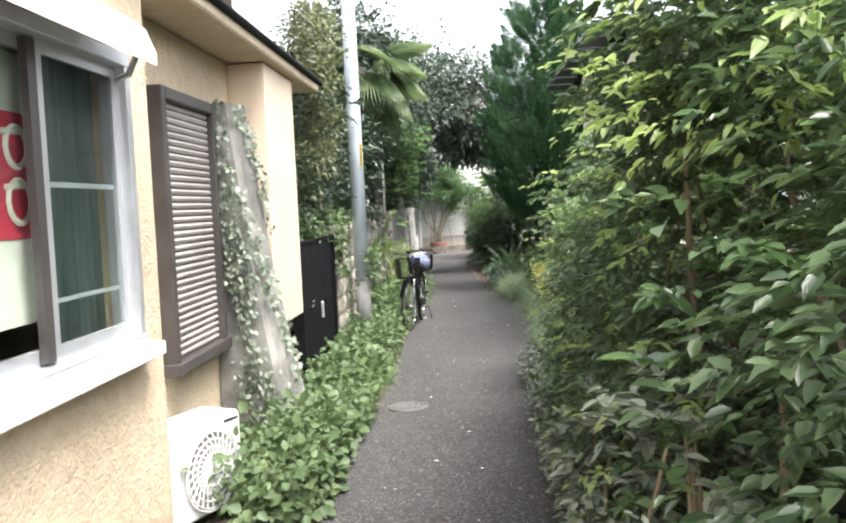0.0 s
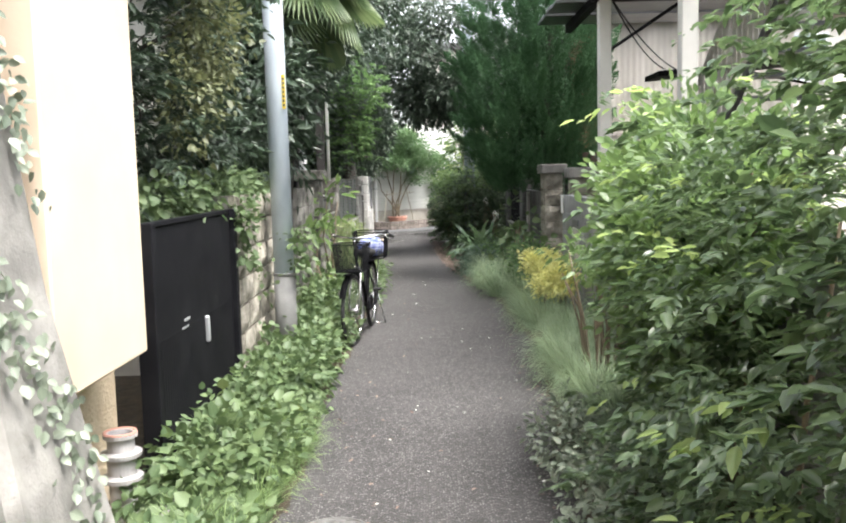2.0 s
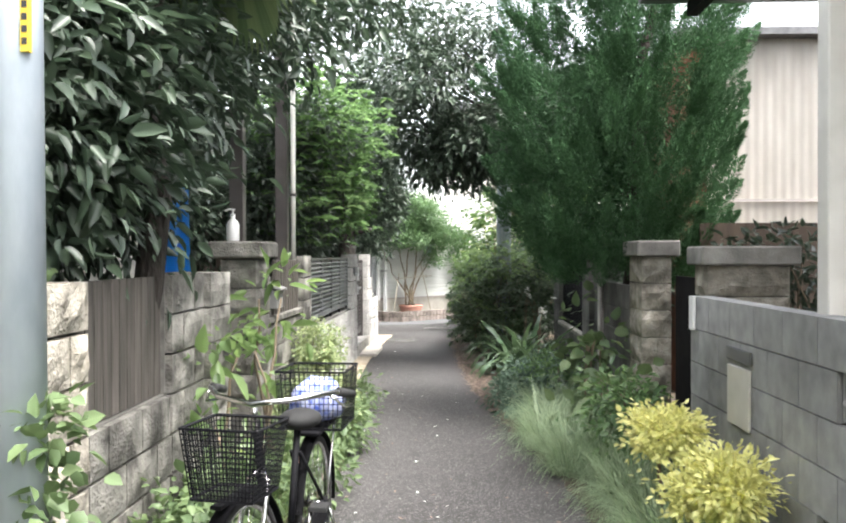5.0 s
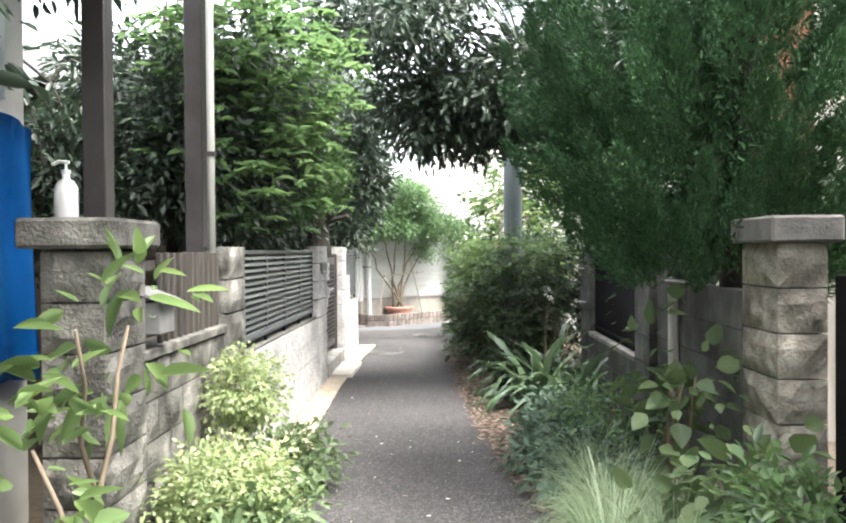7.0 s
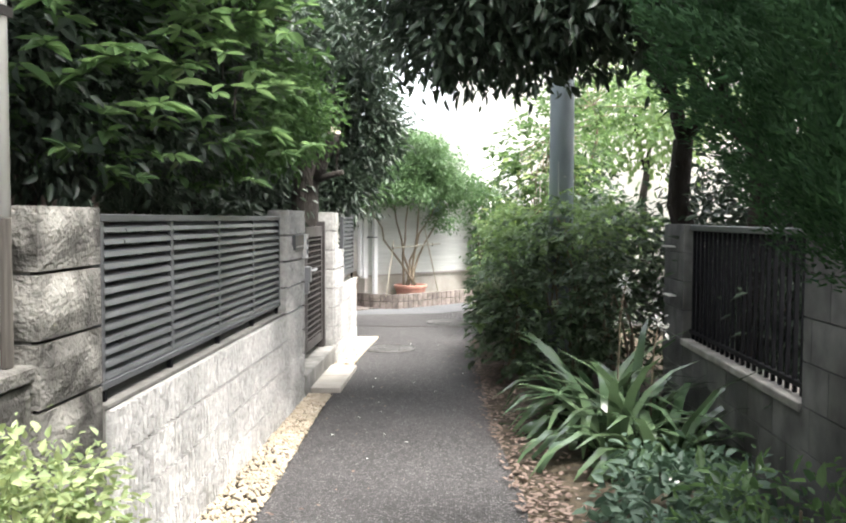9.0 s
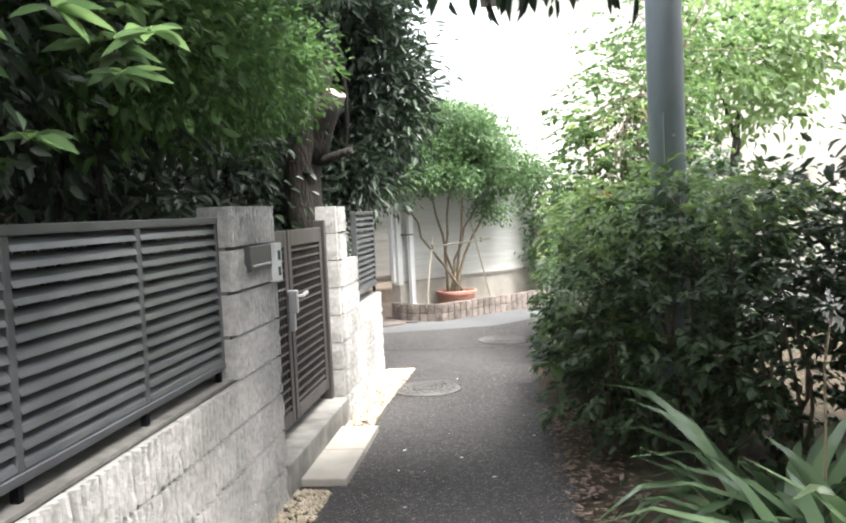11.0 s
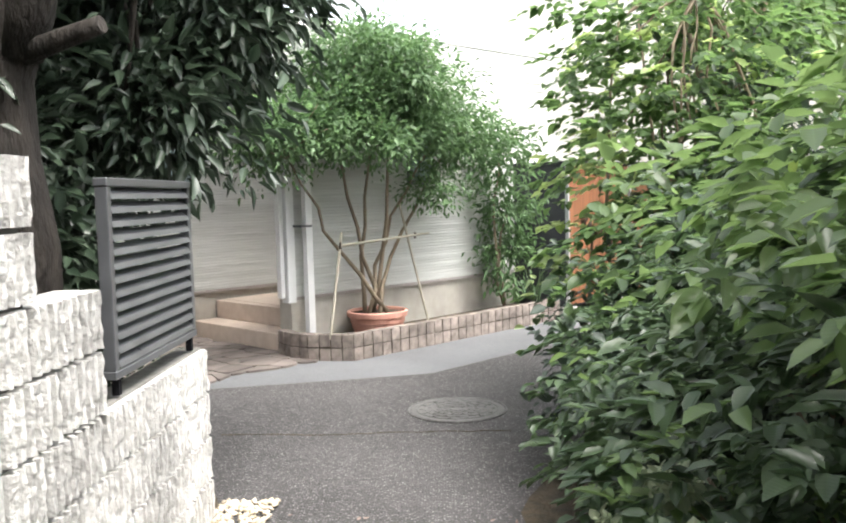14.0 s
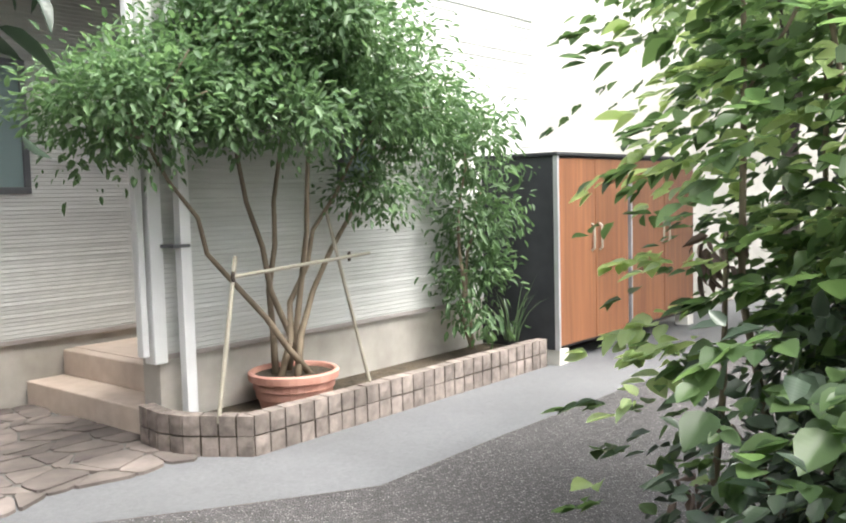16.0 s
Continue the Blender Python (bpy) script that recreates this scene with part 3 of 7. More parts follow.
# ---- ground and lane ----
def strip(left, right, z, name, material, label, category="ground", n=6):
    """A sheet between two lines of (x, y) points of equal number, cut across into n."""
    bm = bmesh.new()
    rows = []
    for (ax, ay), (bx, by) in zip(left, right):
        rows.append([bm.verts.new((ax + (bx - ax) * k / n, ay + (by - ay) * k / n, z)) for k in range(n + 1)])
    for a, b in zip(rows, rows[1:]):
        for k in range(n):
            bm.faces.new((a[k], a[k + 1], b[k + 1], b[k]))
    return tagged(part(name, bm, material, None), label, category, kind="structure")


bm = bmesh.new()
bmesh.ops.create_grid(bm, x_segments=40, y_segments=40, size=400)
ground = tagged(part("ground", bm, SOIL), "bare dark garden soil beside the lane", "ground", kind="structure")
lane_l = [(0.1, -12), (0.1, -2), (0.12, 4), (0.13, 7), (0.07, 9), (0.12, 10.5), (0.1, 13), (0.02, 15), (-0.28, 17.5), (-0.36, 20), (-0.36, 22.5), (-0.5, 24), (-0.9, 24.8)]
lane_r = [(1.5, -12), (1.45, -2), (1.45, 4), (1.55, 7), (1.68, 9), (1.78, 10.5), (1.7, 13), (1.45, 15), (1.12, 17.5), (0.98, 20), (0.9, 22.5), (0.85, 24), (1.1, 24.8)]
rng = random.Random(3)


def even(line, ys):
    out = []
    for y in ys:
        for (ax, ay), (bx, by) in zip(line, line[1:]):
            if ay <= y <= by:
                out.append((ax + (bx - ax) * (y - ay) / (by - ay) + rng.uniform(-0.025, 0.025), y))
                break
    return out


ys = [-12 + 0.2 * i for i in range(185)]
strip(even(lane_l, ys), even(lane_r, ys), 0.006, "road_lane", ASPHALT, "worn coarse grey asphalt lane", "road")
strip([(-9.0, 24.0), (-3.0, 24.4), (-0.9, 24.5), (0.4, 24.52), (1.1, 24.5), (4.0, 26.2), (9.0, 31.0), (14, 36)], [(-9.0, 26.2), (-3.0, 26.4), (-1.7, 26.6), (-0.4, 26.9), (0.4, 27.12), (1.1, 27.9), (6.0, 33.0), (11, 38)], 0.007, "road_junction", ASPHALT, "coarse asphalt of the street corner", "road", 10)
strip([(-9.0, 26.2), (-3.0, 26.4), (-1.7, 26.6), (-0.4, 26.9), (0.4, 27.12), (1.1, 27.9), (6.0, 33.0), (11, 38)], [(-9.0, 29.0), (-3.0, 28.7), (-1.3, 28.4), (-0.3, 28.2), (0.6, 29.0), (1.7, 30.2), (4.2, 33.0), (9, 38)], 0.009, "road_street", ASPHALT_STREET, "smooth grey asphalt street", "road", 6)


# ---- left side: cream house ----
house = thing("cream_house", "cream stucco house with bronze shutters and wide eaves", "house", (-1.5, 2, 0))
hw = lambda nm, b, m, lab="", sm=False, par=None: part(nm, b, m, par or house, lab, sm, local=False)
# front wall with the window opening at y 0.9..2.98, z 1.13..2.33
for b in ((-0.7, -0.5, -5, 0.9, 0, 2.95), (-0.7, -0.5, 2.98, 3.24, 0, 2.95), (-0.7, -0.5, 0.9, 2.98, 0, 1.11), (-0.7, -0.5, 0.9, 2.98, 2.36, 2.95),
          (-0.98, -0.78, 3.24, 4.0, 0, 2.75), (-0.98, -0.78, 4.95, 6.65, 0, 2.75), (-0.98, -0.78, 4.0, 4.95, 0, 0.82), (-0.98, -0.78, 4.0, 4.95, 2.36, 2.75),
          (-5, -0.78, 6.65, 6.9, 0, 2.75), (-5, -0.7, -5.2, -5, 0, 4)):
    hw("wall", box(*b), STUCCO)
hw("wall", box(-5, -1.05, -5, 6.9, 2.95, 5.2), DARK_TIMBER, "dark brown timber upper storey wall")
hw("eave", box(-5, -0.42, 2.95, 7.46, 2.76, 2.84, 0.012), STUCCO, "cream plastered eave")
hw("eave", box(-5, -0.36, -5, 2.95, 2.96, 3.06, 0.012), DARK_TIMBER, "dark wooden eave boards")
hw("gutter", tube([(-0.405, 2.7, 2.85), (-0.405, 7.5, 2.85)], 0.026, 8), BLACK_METAL, "thin dark metal gutter")
bm = box(-6, -0.25, -5, 7.6, 5.2, 5.3)
hw("roof", bm, ROOF_TILE)
# bay with slanting underside
bm = bmesh.new()
vs = [bm.verts.new(p) for p in ((-0.78, 5.62, 0.74), (-0.5, 5.62, 0.78), (-0.5, 6.6, 0.78), (-0.78, 6.6, 0.74), (-0.78, 5.62, 2.75), (-0.5, 5.62, 2.75), (-0.5, 6.6, 2.75), (-0.78, 6.6, 2.75))]
for f in ((0, 3, 2, 1), (4, 5, 6, 7), (0, 1, 5, 4), (1, 2, 6, 5), (2, 3, 7, 6), (3, 0, 4, 7)):
    bm.faces.new([vs[i] for i in f])
bmesh.ops.bevel(bm, geom=bm.edges[:], offset=0.008, segments=1, affect='EDGES')
hw("bay", bm, SMOOTH_PANEL, "smooth cream painted bay panel")
# sliding window
win = thing("window_1", "silver sliding window with a poster behind the glass", "window", (-0.5, 1.9, 1.11), kind="structure")
wp = lambda nm, b, m, lab="", par=None: part(nm, b, m, par or win, lab, False, local=False)
bm = box(-0.6, -0.47, 0.9, 2.98, 2.3, 2.36, 0.004)
box(-0.6, -0.47, 0.9, 0.95, 1.11, 2.3, 0.004, bm)
box(-0.6, -0.47, 2.93, 2.98, 1.11, 2.3, 0.004, bm)
box(-0.6, -0.46, 0.9, 2.98, 1.11, 1.15, 0.004, bm)
wp("window_frame", bm, SILVER_ALU)
wp("window_sill", box(-0.6, -0.4, 0.85, 3.02, 1.05, 1.11, 0.006), WHITE_PLASTIC, "white projecting sill")
wp("dark_stile", box(-0.545, -0.515, 2.19, 2.25, 1.16, 2.29), BROWN_ALU, "dark bronze meeting stile")
for y0, y1, x, m in ((0.95, 2.3, -0.56, CLEAR_GLASS), (2.25, 2.93, -0.53, CLEAR_GLASS)):
    bm = box(x - 0.012, x + 0.012, y0, y0 + 0.045, 1.15, 2.3)
    box(x - 0.012, x + 0.012, y1 - 0.045, y1, 1.15, 2.3, bm=bm)
    box(x - 0.012, x + 0.012, y0 + 0.045, y1 - 0.045, 1.15, 1.21, bm=bm)
    box(x - 0.012, x + 0.012, y0 + 0.045, y1 - 0.045, 2.25, 2.3, bm=bm)
    sash = wp("sash", bm, SILVER_ALU)
    pane = wp("pane", box(x - 0.003, x + 0.003, y0 + 0.045, y1 - 0.045, 1.21, 2.25), m, "", sash)
    pane.visible_shadow = False
wp("crossbar", box(-0.545, -0.535, 2.3, 2.88, 1.78, 1.8), SILVER_ALU)
wp("crossbar", box(-0.545, -0.535, 2.3, 2.88, 1.36, 1.375), SILVER_ALU)
room = thing("curtain", "greenish curtain hanging behind the window glass", "curtain", (-0.64, 2.6, 1.15))
bm = bmesh.new()
prev = None
for i in range(41):
    y = 2.46 + 0.5 * i / 40
    x = -0.66 + 0.018 * math.sin(i * 1.3)
    a, b = bm.verts.new((x, y, 1.13)), bm.verts.new((x, y, 2.33))
    if prev:
        bm.faces.new((prev[0], a, b, prev[1]))
    prev = (a, b)
bmesh.ops.solidify(bm, geom=bm.faces[:], thickness=0.003)
part("cloth", bm, CURTAIN, room, local=False, smooth=True)
poster = thing("poster", "yellowed poster with a red printed band", "poster", (-0.6, 1.6, 1.3))
part("sheet", box(-0.603, -0.6, 1.2, 2.42, 1.3, 2.25), PAPER, poster, local=False)
part("print", box(-0.599, -0.5975, 1.2, 2.4, 1.6, 2.04), RED_PRINT, poster, "red printed band", local=False)
bm = bmesh.new()
for k, (yy, zz, r) in enumerate(((2.22, 1.92, 0.07), (2.22, 1.73, 0.075))):
    ring(r, 0.012, "x", 5, 14, (-0.595, yy, zz), bm)
    tube([(-0.595, yy - 0.09, zz + 0.05), (-0.595, yy + 0.1, zz + 0.06)], 0.012, 5, bm)
part("lettering", bm, PAPER, poster, "pale rounded characters", local=False)
# the room's lack of light is put into this wall's dark colour
back = tagged(part("wall_room", box(-3.5, -3.4, -4.8, 6.6, 0, 2.7), DARK_ROOM), "room wall coloured dark for the unlit interior", "wall", kind="structure")
# window canopy
awn = thing("window_canopy", "white metal canopy over the window", "canopy", (-0.5, 2, 2.4))
bm = bmesh.new()
pts = [(-0.5, 2.5), (-0.42, 2.49), (-0.34, 2.43), (-0.3, 2.33), (-0.3, 2.28), (-0.345, 2.38), (-0.42, 2.45), (-0.5, 2.46)]
a = [bm.verts.new((x, 0.6, z)) for x, z in pts]
b = [bm.verts.new((x, 2.85, z)) for x, z in pts]
bm.faces.new(a)
bm.faces.new(b[::-1])
for i in range(8):
    bm.faces.new((a[i], a[(i + 1) % 8], b[(i + 1) % 8], b[i]))
part("hood", bm, WHITE_PLASTIC, awn, local=False)
part("bracket", tube([(-0.5, 2.9, 2.24), (-0.44, 2.89, 2.26), (-0.36, 2.87, 2.4)], 0.014, 6), SILVER_ALU, awn, "bent metal hook", local=False)

# shutter
shut = thing("roller_shutter", "closed grey roller shutter in a bronze frame", "shutter", (-0.75, 4.4, 0.8))
sp = lambda nm, b, m, lab="", par=None: part(nm, b, m, par or shut, lab, False, local=False)
for nm, b in (("frame_side", box(-0.8, -0.69, 3.97, 4.04, 0.79, 2.38, 0.006)), ("frame_side", box(-0.8, -0.69, 4.9, 4.97, 0.79, 2.38, 0.006)), ("frame_head", box(-0.8, -0.69, 4.04, 4.9, 2.31, 2.38, 0.006)), ("frame_sill", box(-0.8, -0.67, 3.95, 4.99, 0.76, 0.83, 0.006))):
    sp(nm, b, BROWN_ALU)
for i in range(36):
    z = 0.835 + i * 0.041
    bm = bmesh.new()
    prof = [(-0.76, 0), (-0.735, 0.004), (-0.728, 0.02), (-0.735, 0.034), (-0.76, 0.038)]
    a = [bm.verts.new((x, 4.04, z + h)) for x, h in prof]
    b = [bm.verts.new((x, 4.9, z + h)) for x, h in prof]
    bm.faces.new(a)
    bm.faces.new(b[::-1])
    for k in range(5):
        bm.faces.new((a[k], a[(k + 1) % 5], b[(k + 1) % 5], b[k]))
    sp("slat", bm, GREY_BROWN)

# concrete buttress with ivy
but = thing("concrete_pier", "tapered weathered concrete pier overgrown with ivy", "pier", (-0.6, 5.2, 0))
bm = bmesh.new()
rows = []
for z, x1, y0, y1 in ((0, -0.28, 4.95, 5.75), (0.5, -0.36, 5.0, 5.66), (1.2, -0.48, 5.03, 5.58), (1.9, -0.56, 5.05, 5.54), (2.4, -0.62, 5.06, 5.52)):
    rows.append([bm.verts.new((x, y, z)) for x, y in ((-0.77, y0), (x1 - 0.03, y0), (x1, y0 + 0.05), (x1, y1 - 0.05), (x1 - 0.03, y1), (-0.77, y1))])
for a, b in zip(rows, rows[1:]):
    for k in range(6):
        bm.faces.new((a[k], a[(k + 1) % 6], b[(k + 1) % 6], b[k]))
bm.faces.new(rows[-1])
part("body", bm, CONCRETE, but, local=False)
g = np.random.default_rng(5)
n = 2600
zz = g.random(n) * 2.3
xx = -0.3 - 0.32 * (zz / 2.4) ** 0.8 + g.random(n) * 0.05
front = g.random(n) < 0.55
yy = np.where(front, 4.98 - g.random(n) * 0.03, 5.02 + g.random(n) * 0.55)
xx = np.where(front, xx - g.random(n) * 0.3, xx)
keep = (np.sin(zz * 5 + yy * 9) + np.sin(xx * 23 + zz * 2.3) + g.normal(size=n) * 0.5) > -0.4
P = np.stack([xx, yy, zz + 0.1], 1)[keep]
leaf_mesh("ivy", P, g.normal(size=P.shape) * 0.5 + np.array([[0.2, -0.1, -0.7]]), np.tile([[0.7, -0.5, 0.5]], (len(P), 1)) + g.normal(size=P.shape) * 0.3, 0.034 + 0.02 * g.random(len(P)), LEAF_IVY, but, 0.7, label="pale ivy climbing the concrete")

# air conditioner outdoor unit
ac = thing("air_conditioner", "white outdoor air conditioner unit on the ground", "air conditioner", (-0.587, 3.44, 0), -21)
ac.matrix_basis = ac.matrix_basis @ Matrix.Scale(1.1, 4)
ap = lambda nm, b, m, lab="", sm=False: part(nm, b, m, ac, lab, sm)
ap("casing", box(-0.25, 0.0, 0.0, 0.56, 0.05, 0.51, 0.018), WHITE_PLASTIC)
ap("foot", box(-0.24, -0.01, 0.06, 0.11, 0.0, 0.05), BLACK_METAL)
ap("foot", box(-0.24, -0.01, 0.44, 0.49, 0.0, 0.05), BLACK_METAL)
part("fan_recess", lathe([(0.19, 0), (0.19, 0.002)], 28), GREY_BROWN, ac).matrix_basis = pose(0.001, 0.3, 0.27, 0, 90, 0)
for r in (0.045, 0.08, 0.115, 0.15, 0.185, 0.2):
    ap("grille_ring", ring(r, 0.0045, "x", 5, 30, (0.014, 0.3, 0.27)), WHITE_PLASTIC, "", True)
for i in range(26):
    a = i * math.tau / 26
    ap("grille_vane", tube([(0.012, 0.3 + 0.045 * math.cos(a), 0.27 + 0.045 * math.sin(a)), (0.016, 0.3 + 0.12 * math.cos(a + 0.35), 0.27 + 0.12 * math.sin(a + 0.35)), (0.01, 0.3 + 0.2 * math.cos(a + 0.6), 0.27 + 0.2 * math.sin(a + 0.6))], 0.005, 4), WHITE_PLASTIC)
ap("hub", lathe([(0.045, 0), (0.045, 0.004)], 16), WHITE_PLASTIC)
ac_hub = [c for c in ac.children if c.name.startswith("hub")][0]
ac_hub.matrix_basis = pose(0.013, 0.3, 0.27, 0, 90, 0)
ap("badge", box(0.0, 0.003, 0.42, 0.53, 0.47, 0.483), CHARCOAL, "small dark badge")

# glazed drain pipe stood on end, with pale stones beside it
pip = thing("clay_pipe", "grey glazed collared clay pipe stood on end", "pipe", (-0.6, 6.45, 0))
part("body", lathe([(0.062, 0), (0.062, 0.2), (0.092, 0.205), (0.094, 0.225), (0.066, 0.235), (0.066, 0.31), (0.092, 0.318), (0.094, 0.338), (0.062, 0.345), (0.062, 0.4), (0.078, 0.41), (0.078, 0.43), (0.058, 0.43), (0.05, 0.3), (0.05, 0.01)], 24), GLAZED, pip, smooth=False)
part("rim", ring(0.07, 0.009, "z", 6, 20, (0, 0, 0.428)), TERRACOTTA, pip, "reddish clay rim")
for sx, sy, sz in ((-0.42, 6.42, 0.075), (-0.36, 6.5, 0.065), (-0.4, 6.2, 0.06)):
    sn = thing("stone", "rounded white stone on the verge", "stone", (sx, sy, 0))
    bm = bmesh.new()
    bmesh.ops.create_icosphere(bm, subdivisions=2, radius=sz)
    for v in bm.verts:
        v.co *= 1 + 0.12 * math.sin(v.co.x * 60 + sy * 9) * math.cos(v.co.y * 50)
        v.co.z = v.co.z * 0.75 + sz * 0.7
    part("body", bm, WHITE_BLOCK, sn, smooth=True)
# black sheet gate
gate = thing("black_gate", "tall black sheet metal gate, scratched", "gate", (-0.6, 7.9, 0))
gp = lambda nm, b, m, lab="": part(nm, b, m, gate, lab, local=False)
gp("panel", box(-0.63, -0.6, 7.0, 8.78, 0.05, 1.34, 0.004), BLACK_METAL)
for i in range(44):
    y = 7.04 + i * 0.04
    gp("rib", box(-0.6, -0.598, y, y + 0.016, 0.08, 0.72), BLACK_METAL)
gp("post", box(-0.66, -0.56, 8.78, 8.86, 0, 1.37, 0.005), BLACK_METAL)
gp("post", box(-0.66, -0.56, 6.93, 7.0, 0, 1.37, 0.005), BLACK_METAL)
gp("rail", box(-0.63, -0.59, 7.0, 8.78, 1.34, 1.37, 0.004), BLACK_METAL)
gp("handle", box(-0.6, -0.57, 8.0, 8.03, 0.55, 0.72, 0.008), SILVER_ALU, "worn metal latch")
gp("scratch", box(-0.597, -0.5935, 7.55, 7.66, 0.76, 0.775), SILVER_ALU, "bright scratch in the paint")
gp("scratch", box(-0.597, -0.5935, 7.5, 7.63, 0.72, 0.73), SILVER_ALU)

# rough block wall
wall = thing("wall_stone", "rock-faced stone block wall topped by creepers", "wall", (-0.7, 10, 0), kind="structure")
part("core", box(-0.75, -0.62, 8.87, 10.84, 0, 1.46), MORTAR, wall, local=False)
block_wall_y(wall, -0.58, 0.16, 8.87, 10.84, 0.0, 1.47, ROUGH_STONE, "+x", amount=0.026, course=0.21, joint=0.017)
part("core", box(-0.75, -0.62, 10.84, 11.87, 0, 0.84), MORTAR, wall, local=False)
block_wall_y(wall, -0.58, 0.16, 10.84, 11.87, 0.0, 0.84, DARK_STONE, "+x", amount=0.016, course=0.21, joint=0.014)
part("core", box(-0.75, -0.62, 11.87, 12.9, 0, 1.46), MORTAR, wall, local=False)
block_wall_y(wall, -0.58, 0.16, 11.87, 12.45, 0.0, 1.47, DARK_STONE, "+x", amount=0.02, course=0.21, joint=0.014)
for r in range(7):
    block_piece("block", wall, (-0.72, 12.68, 0.21 * r + 0.105), (0.36, 0.44, 0.2), "+x-y", DARK_STONE, 0.022)
pan = thing("slat_panel", "weathered wooden slat panel set in the wall", "fence panel", (-0.64, 11.35, 0.84))
for i in range(11):
    y = 10.85 + i * 0.093
    part("slat", box(-0.66, -0.64, y, y + 0.085, 0.845, 1.46), OLD_WOOD, pan, local=False)
part("rail", box(-0.69, -0.66, 10.85, 11.86, 1.3, 1.36), OLD_WOOD, pan, local=False)

# pillar at the entrance beyond, with letter box
pil = thing("wall_gate_pillar", "sooty stone gate pillar with a slab cap", "pillar", (-0.8, 14.1, 0), kind="structure")
part("core", box(-0.85, -0.64, 13.95, 14.38, 0, 1.55), MORTAR, pil, local=False)
for r in range(7):
    z = 0.11 + 0.22 * r
    block_piece("block", pil, (-0.745, 14.17, z), (0.27, 0.5, 0.21), "+x-y", DARK_STONE, 0.03)
part("cap", box(-0.96, -0.55, 13.85, 14.48, 1.55, 1.68, 0.015), DARK_STONE, pil, "dark weathered slab cap", local=False)
wf = thing("wall_fence_base", "low dark stone wall under a wooden fence", "wall", (-0.7, 15.1, 0), kind="structure")
part("core", box(-0.78, -0.66, 14.43, 15.94, 0, 1.0), MORTAR, wf, local=False)
block_wall_y(wf, -0.62, 0.16, 14.43, 15.94, 0.0, 1.0, DARK_STONE, "+x", amount=0.016)
part("coping", box(-0.82, -0.6, 14.36, 15.94, 1.005, 1.06, 0.008), DARK_STONE, wf, local=False)
fen = thing("wooden_fence", "weathered wooden slat fence on a low wall", "fence", (-0.66, 15.1, 1.06))
for i in range(11):
    y = 14.74 + i * 0.11
    part("slat", box(-0.665, -0.64, y, y + 0.042, 1.06, 1.53, 0.004), OLD_WOOD, fen, local=False)
for z in (1.12, 1.44):
    part("rail", box(-0.7, -0.67, 14.4, 15.92, z, z + 0.05), OLD_WOOD, fen, local=False)
box_ob = thing("letter_box", "small grey metal letter box on the pillar", "letter box", (-0.61, 14.56, 1.13))
part("body", box(-0.68, -0.55, 14.45, 14.68, 1.13, 1.29, 0.006), SLEEVE, box_ob, local=False)
bm = bmesh.new()
vs = [bm.verts.new(p) for p in ((-0.69, 14.43, 1.36), (-0.69, 14.7, 1.36), (-0.52, 14.7, 1.295), (-0.52, 14.43, 1.295), (-0.69, 14.43, 1.345), (-0.69, 14.7, 1.345), (-0.52, 14.7, 1.28), (-0.52, 14.43, 1.28))]
for f in ((0, 1, 2, 3), (4, 7, 6, 5), (0, 3, 7, 4), (1, 5, 6, 2), (3, 2, 6, 7), (0, 4, 5, 1)):
    bm.faces.new([vs[i] for i in f])
part("lid", bm, SLEEVE, box_ob, "sloping lid", local=False)
bot = thing("pump_bottle", "white pump bottle standing on the pillar cap", "bottle", (-0.81, 14.02, 1.68))
part("body", lathe([(0.045, 0), (0.05, 0.01), (0.05, 0.13), (0.035, 0.16), (0.016, 0.175), (0.016, 0.195)], 18), WHITE_PLASTIC, bot, smooth=True)
bm = lathe([(0.02, 0.195), (0.02, 0.212), (0.007, 0.215), (0.007, 0.24)], 12)
tube([(0.015, 0, 0.245), (-0.03, 0, 0.25), (-0.06, 0, 0.235)], 0.008, 6, bm)
part("pump", bm, WHITE_PLASTIC, bot, "pump nozzle")

# house behind with posts
post = thing("carport_post", "bronze metal post of an open porch roof", "post", (-0.95, 14.72, 0), group="porch posts")
part("shaft", box(-0.06, 0.06, -0.06, 0.06, 0, 4.2, 0.006), BROWN_ALU, post)
part("base", box(-0.08, 0.08, -0.08, 0.08, 0, 0.05, 0.006), BROWN_ALU, post)
copy_thing(post, pose(-0.83, 16.05, 0))
dp = thing("downpipe", "grey plastic downpipe beside a porch post", "pipe", (-0.7, 15.94, 1.06))
part("pipe", tube([(0, 0, 0), (0, 0, 3.2)], 0.025, 10), IVORY, dp, smooth=True)
part("bracket", box(-0.03, 0.03, -0.03, 0.03, 1.1, 1.13), BROWN_ALU, dp)
nh = thing("neighbour_house", "cream timber house behind the stone pillar", "house", (-3, 13, 0))
np_ = lambda nm, b, m, lab="", par=None: part(nm, b, m, par or nh, lab, local=False)
np_("wall", box(-6, -1.55, 9.5, 15.15, 0, 3.2), PALE_WALL, "cream boarded wall")
np_("roof", box(-6.4, -1.2, 9.2, 15.4, 3.2, 3.35), DARK_TIMBER)
np_("window", box(-1.555, -1.52, 13.6, 14.9, 2.36, 2.95, 0.005), SILVER_ALU)
np_("pane", box(-1.525, -1.515, 13.68, 14.82, 2.42, 2.89), DARK_GLASS)
sheet = thing("blue_sheet", "bright blue plastic sheet hung on the wall", "tarpaulin", (-1.5, 13.3, 0.9))
bm = bmesh.new()
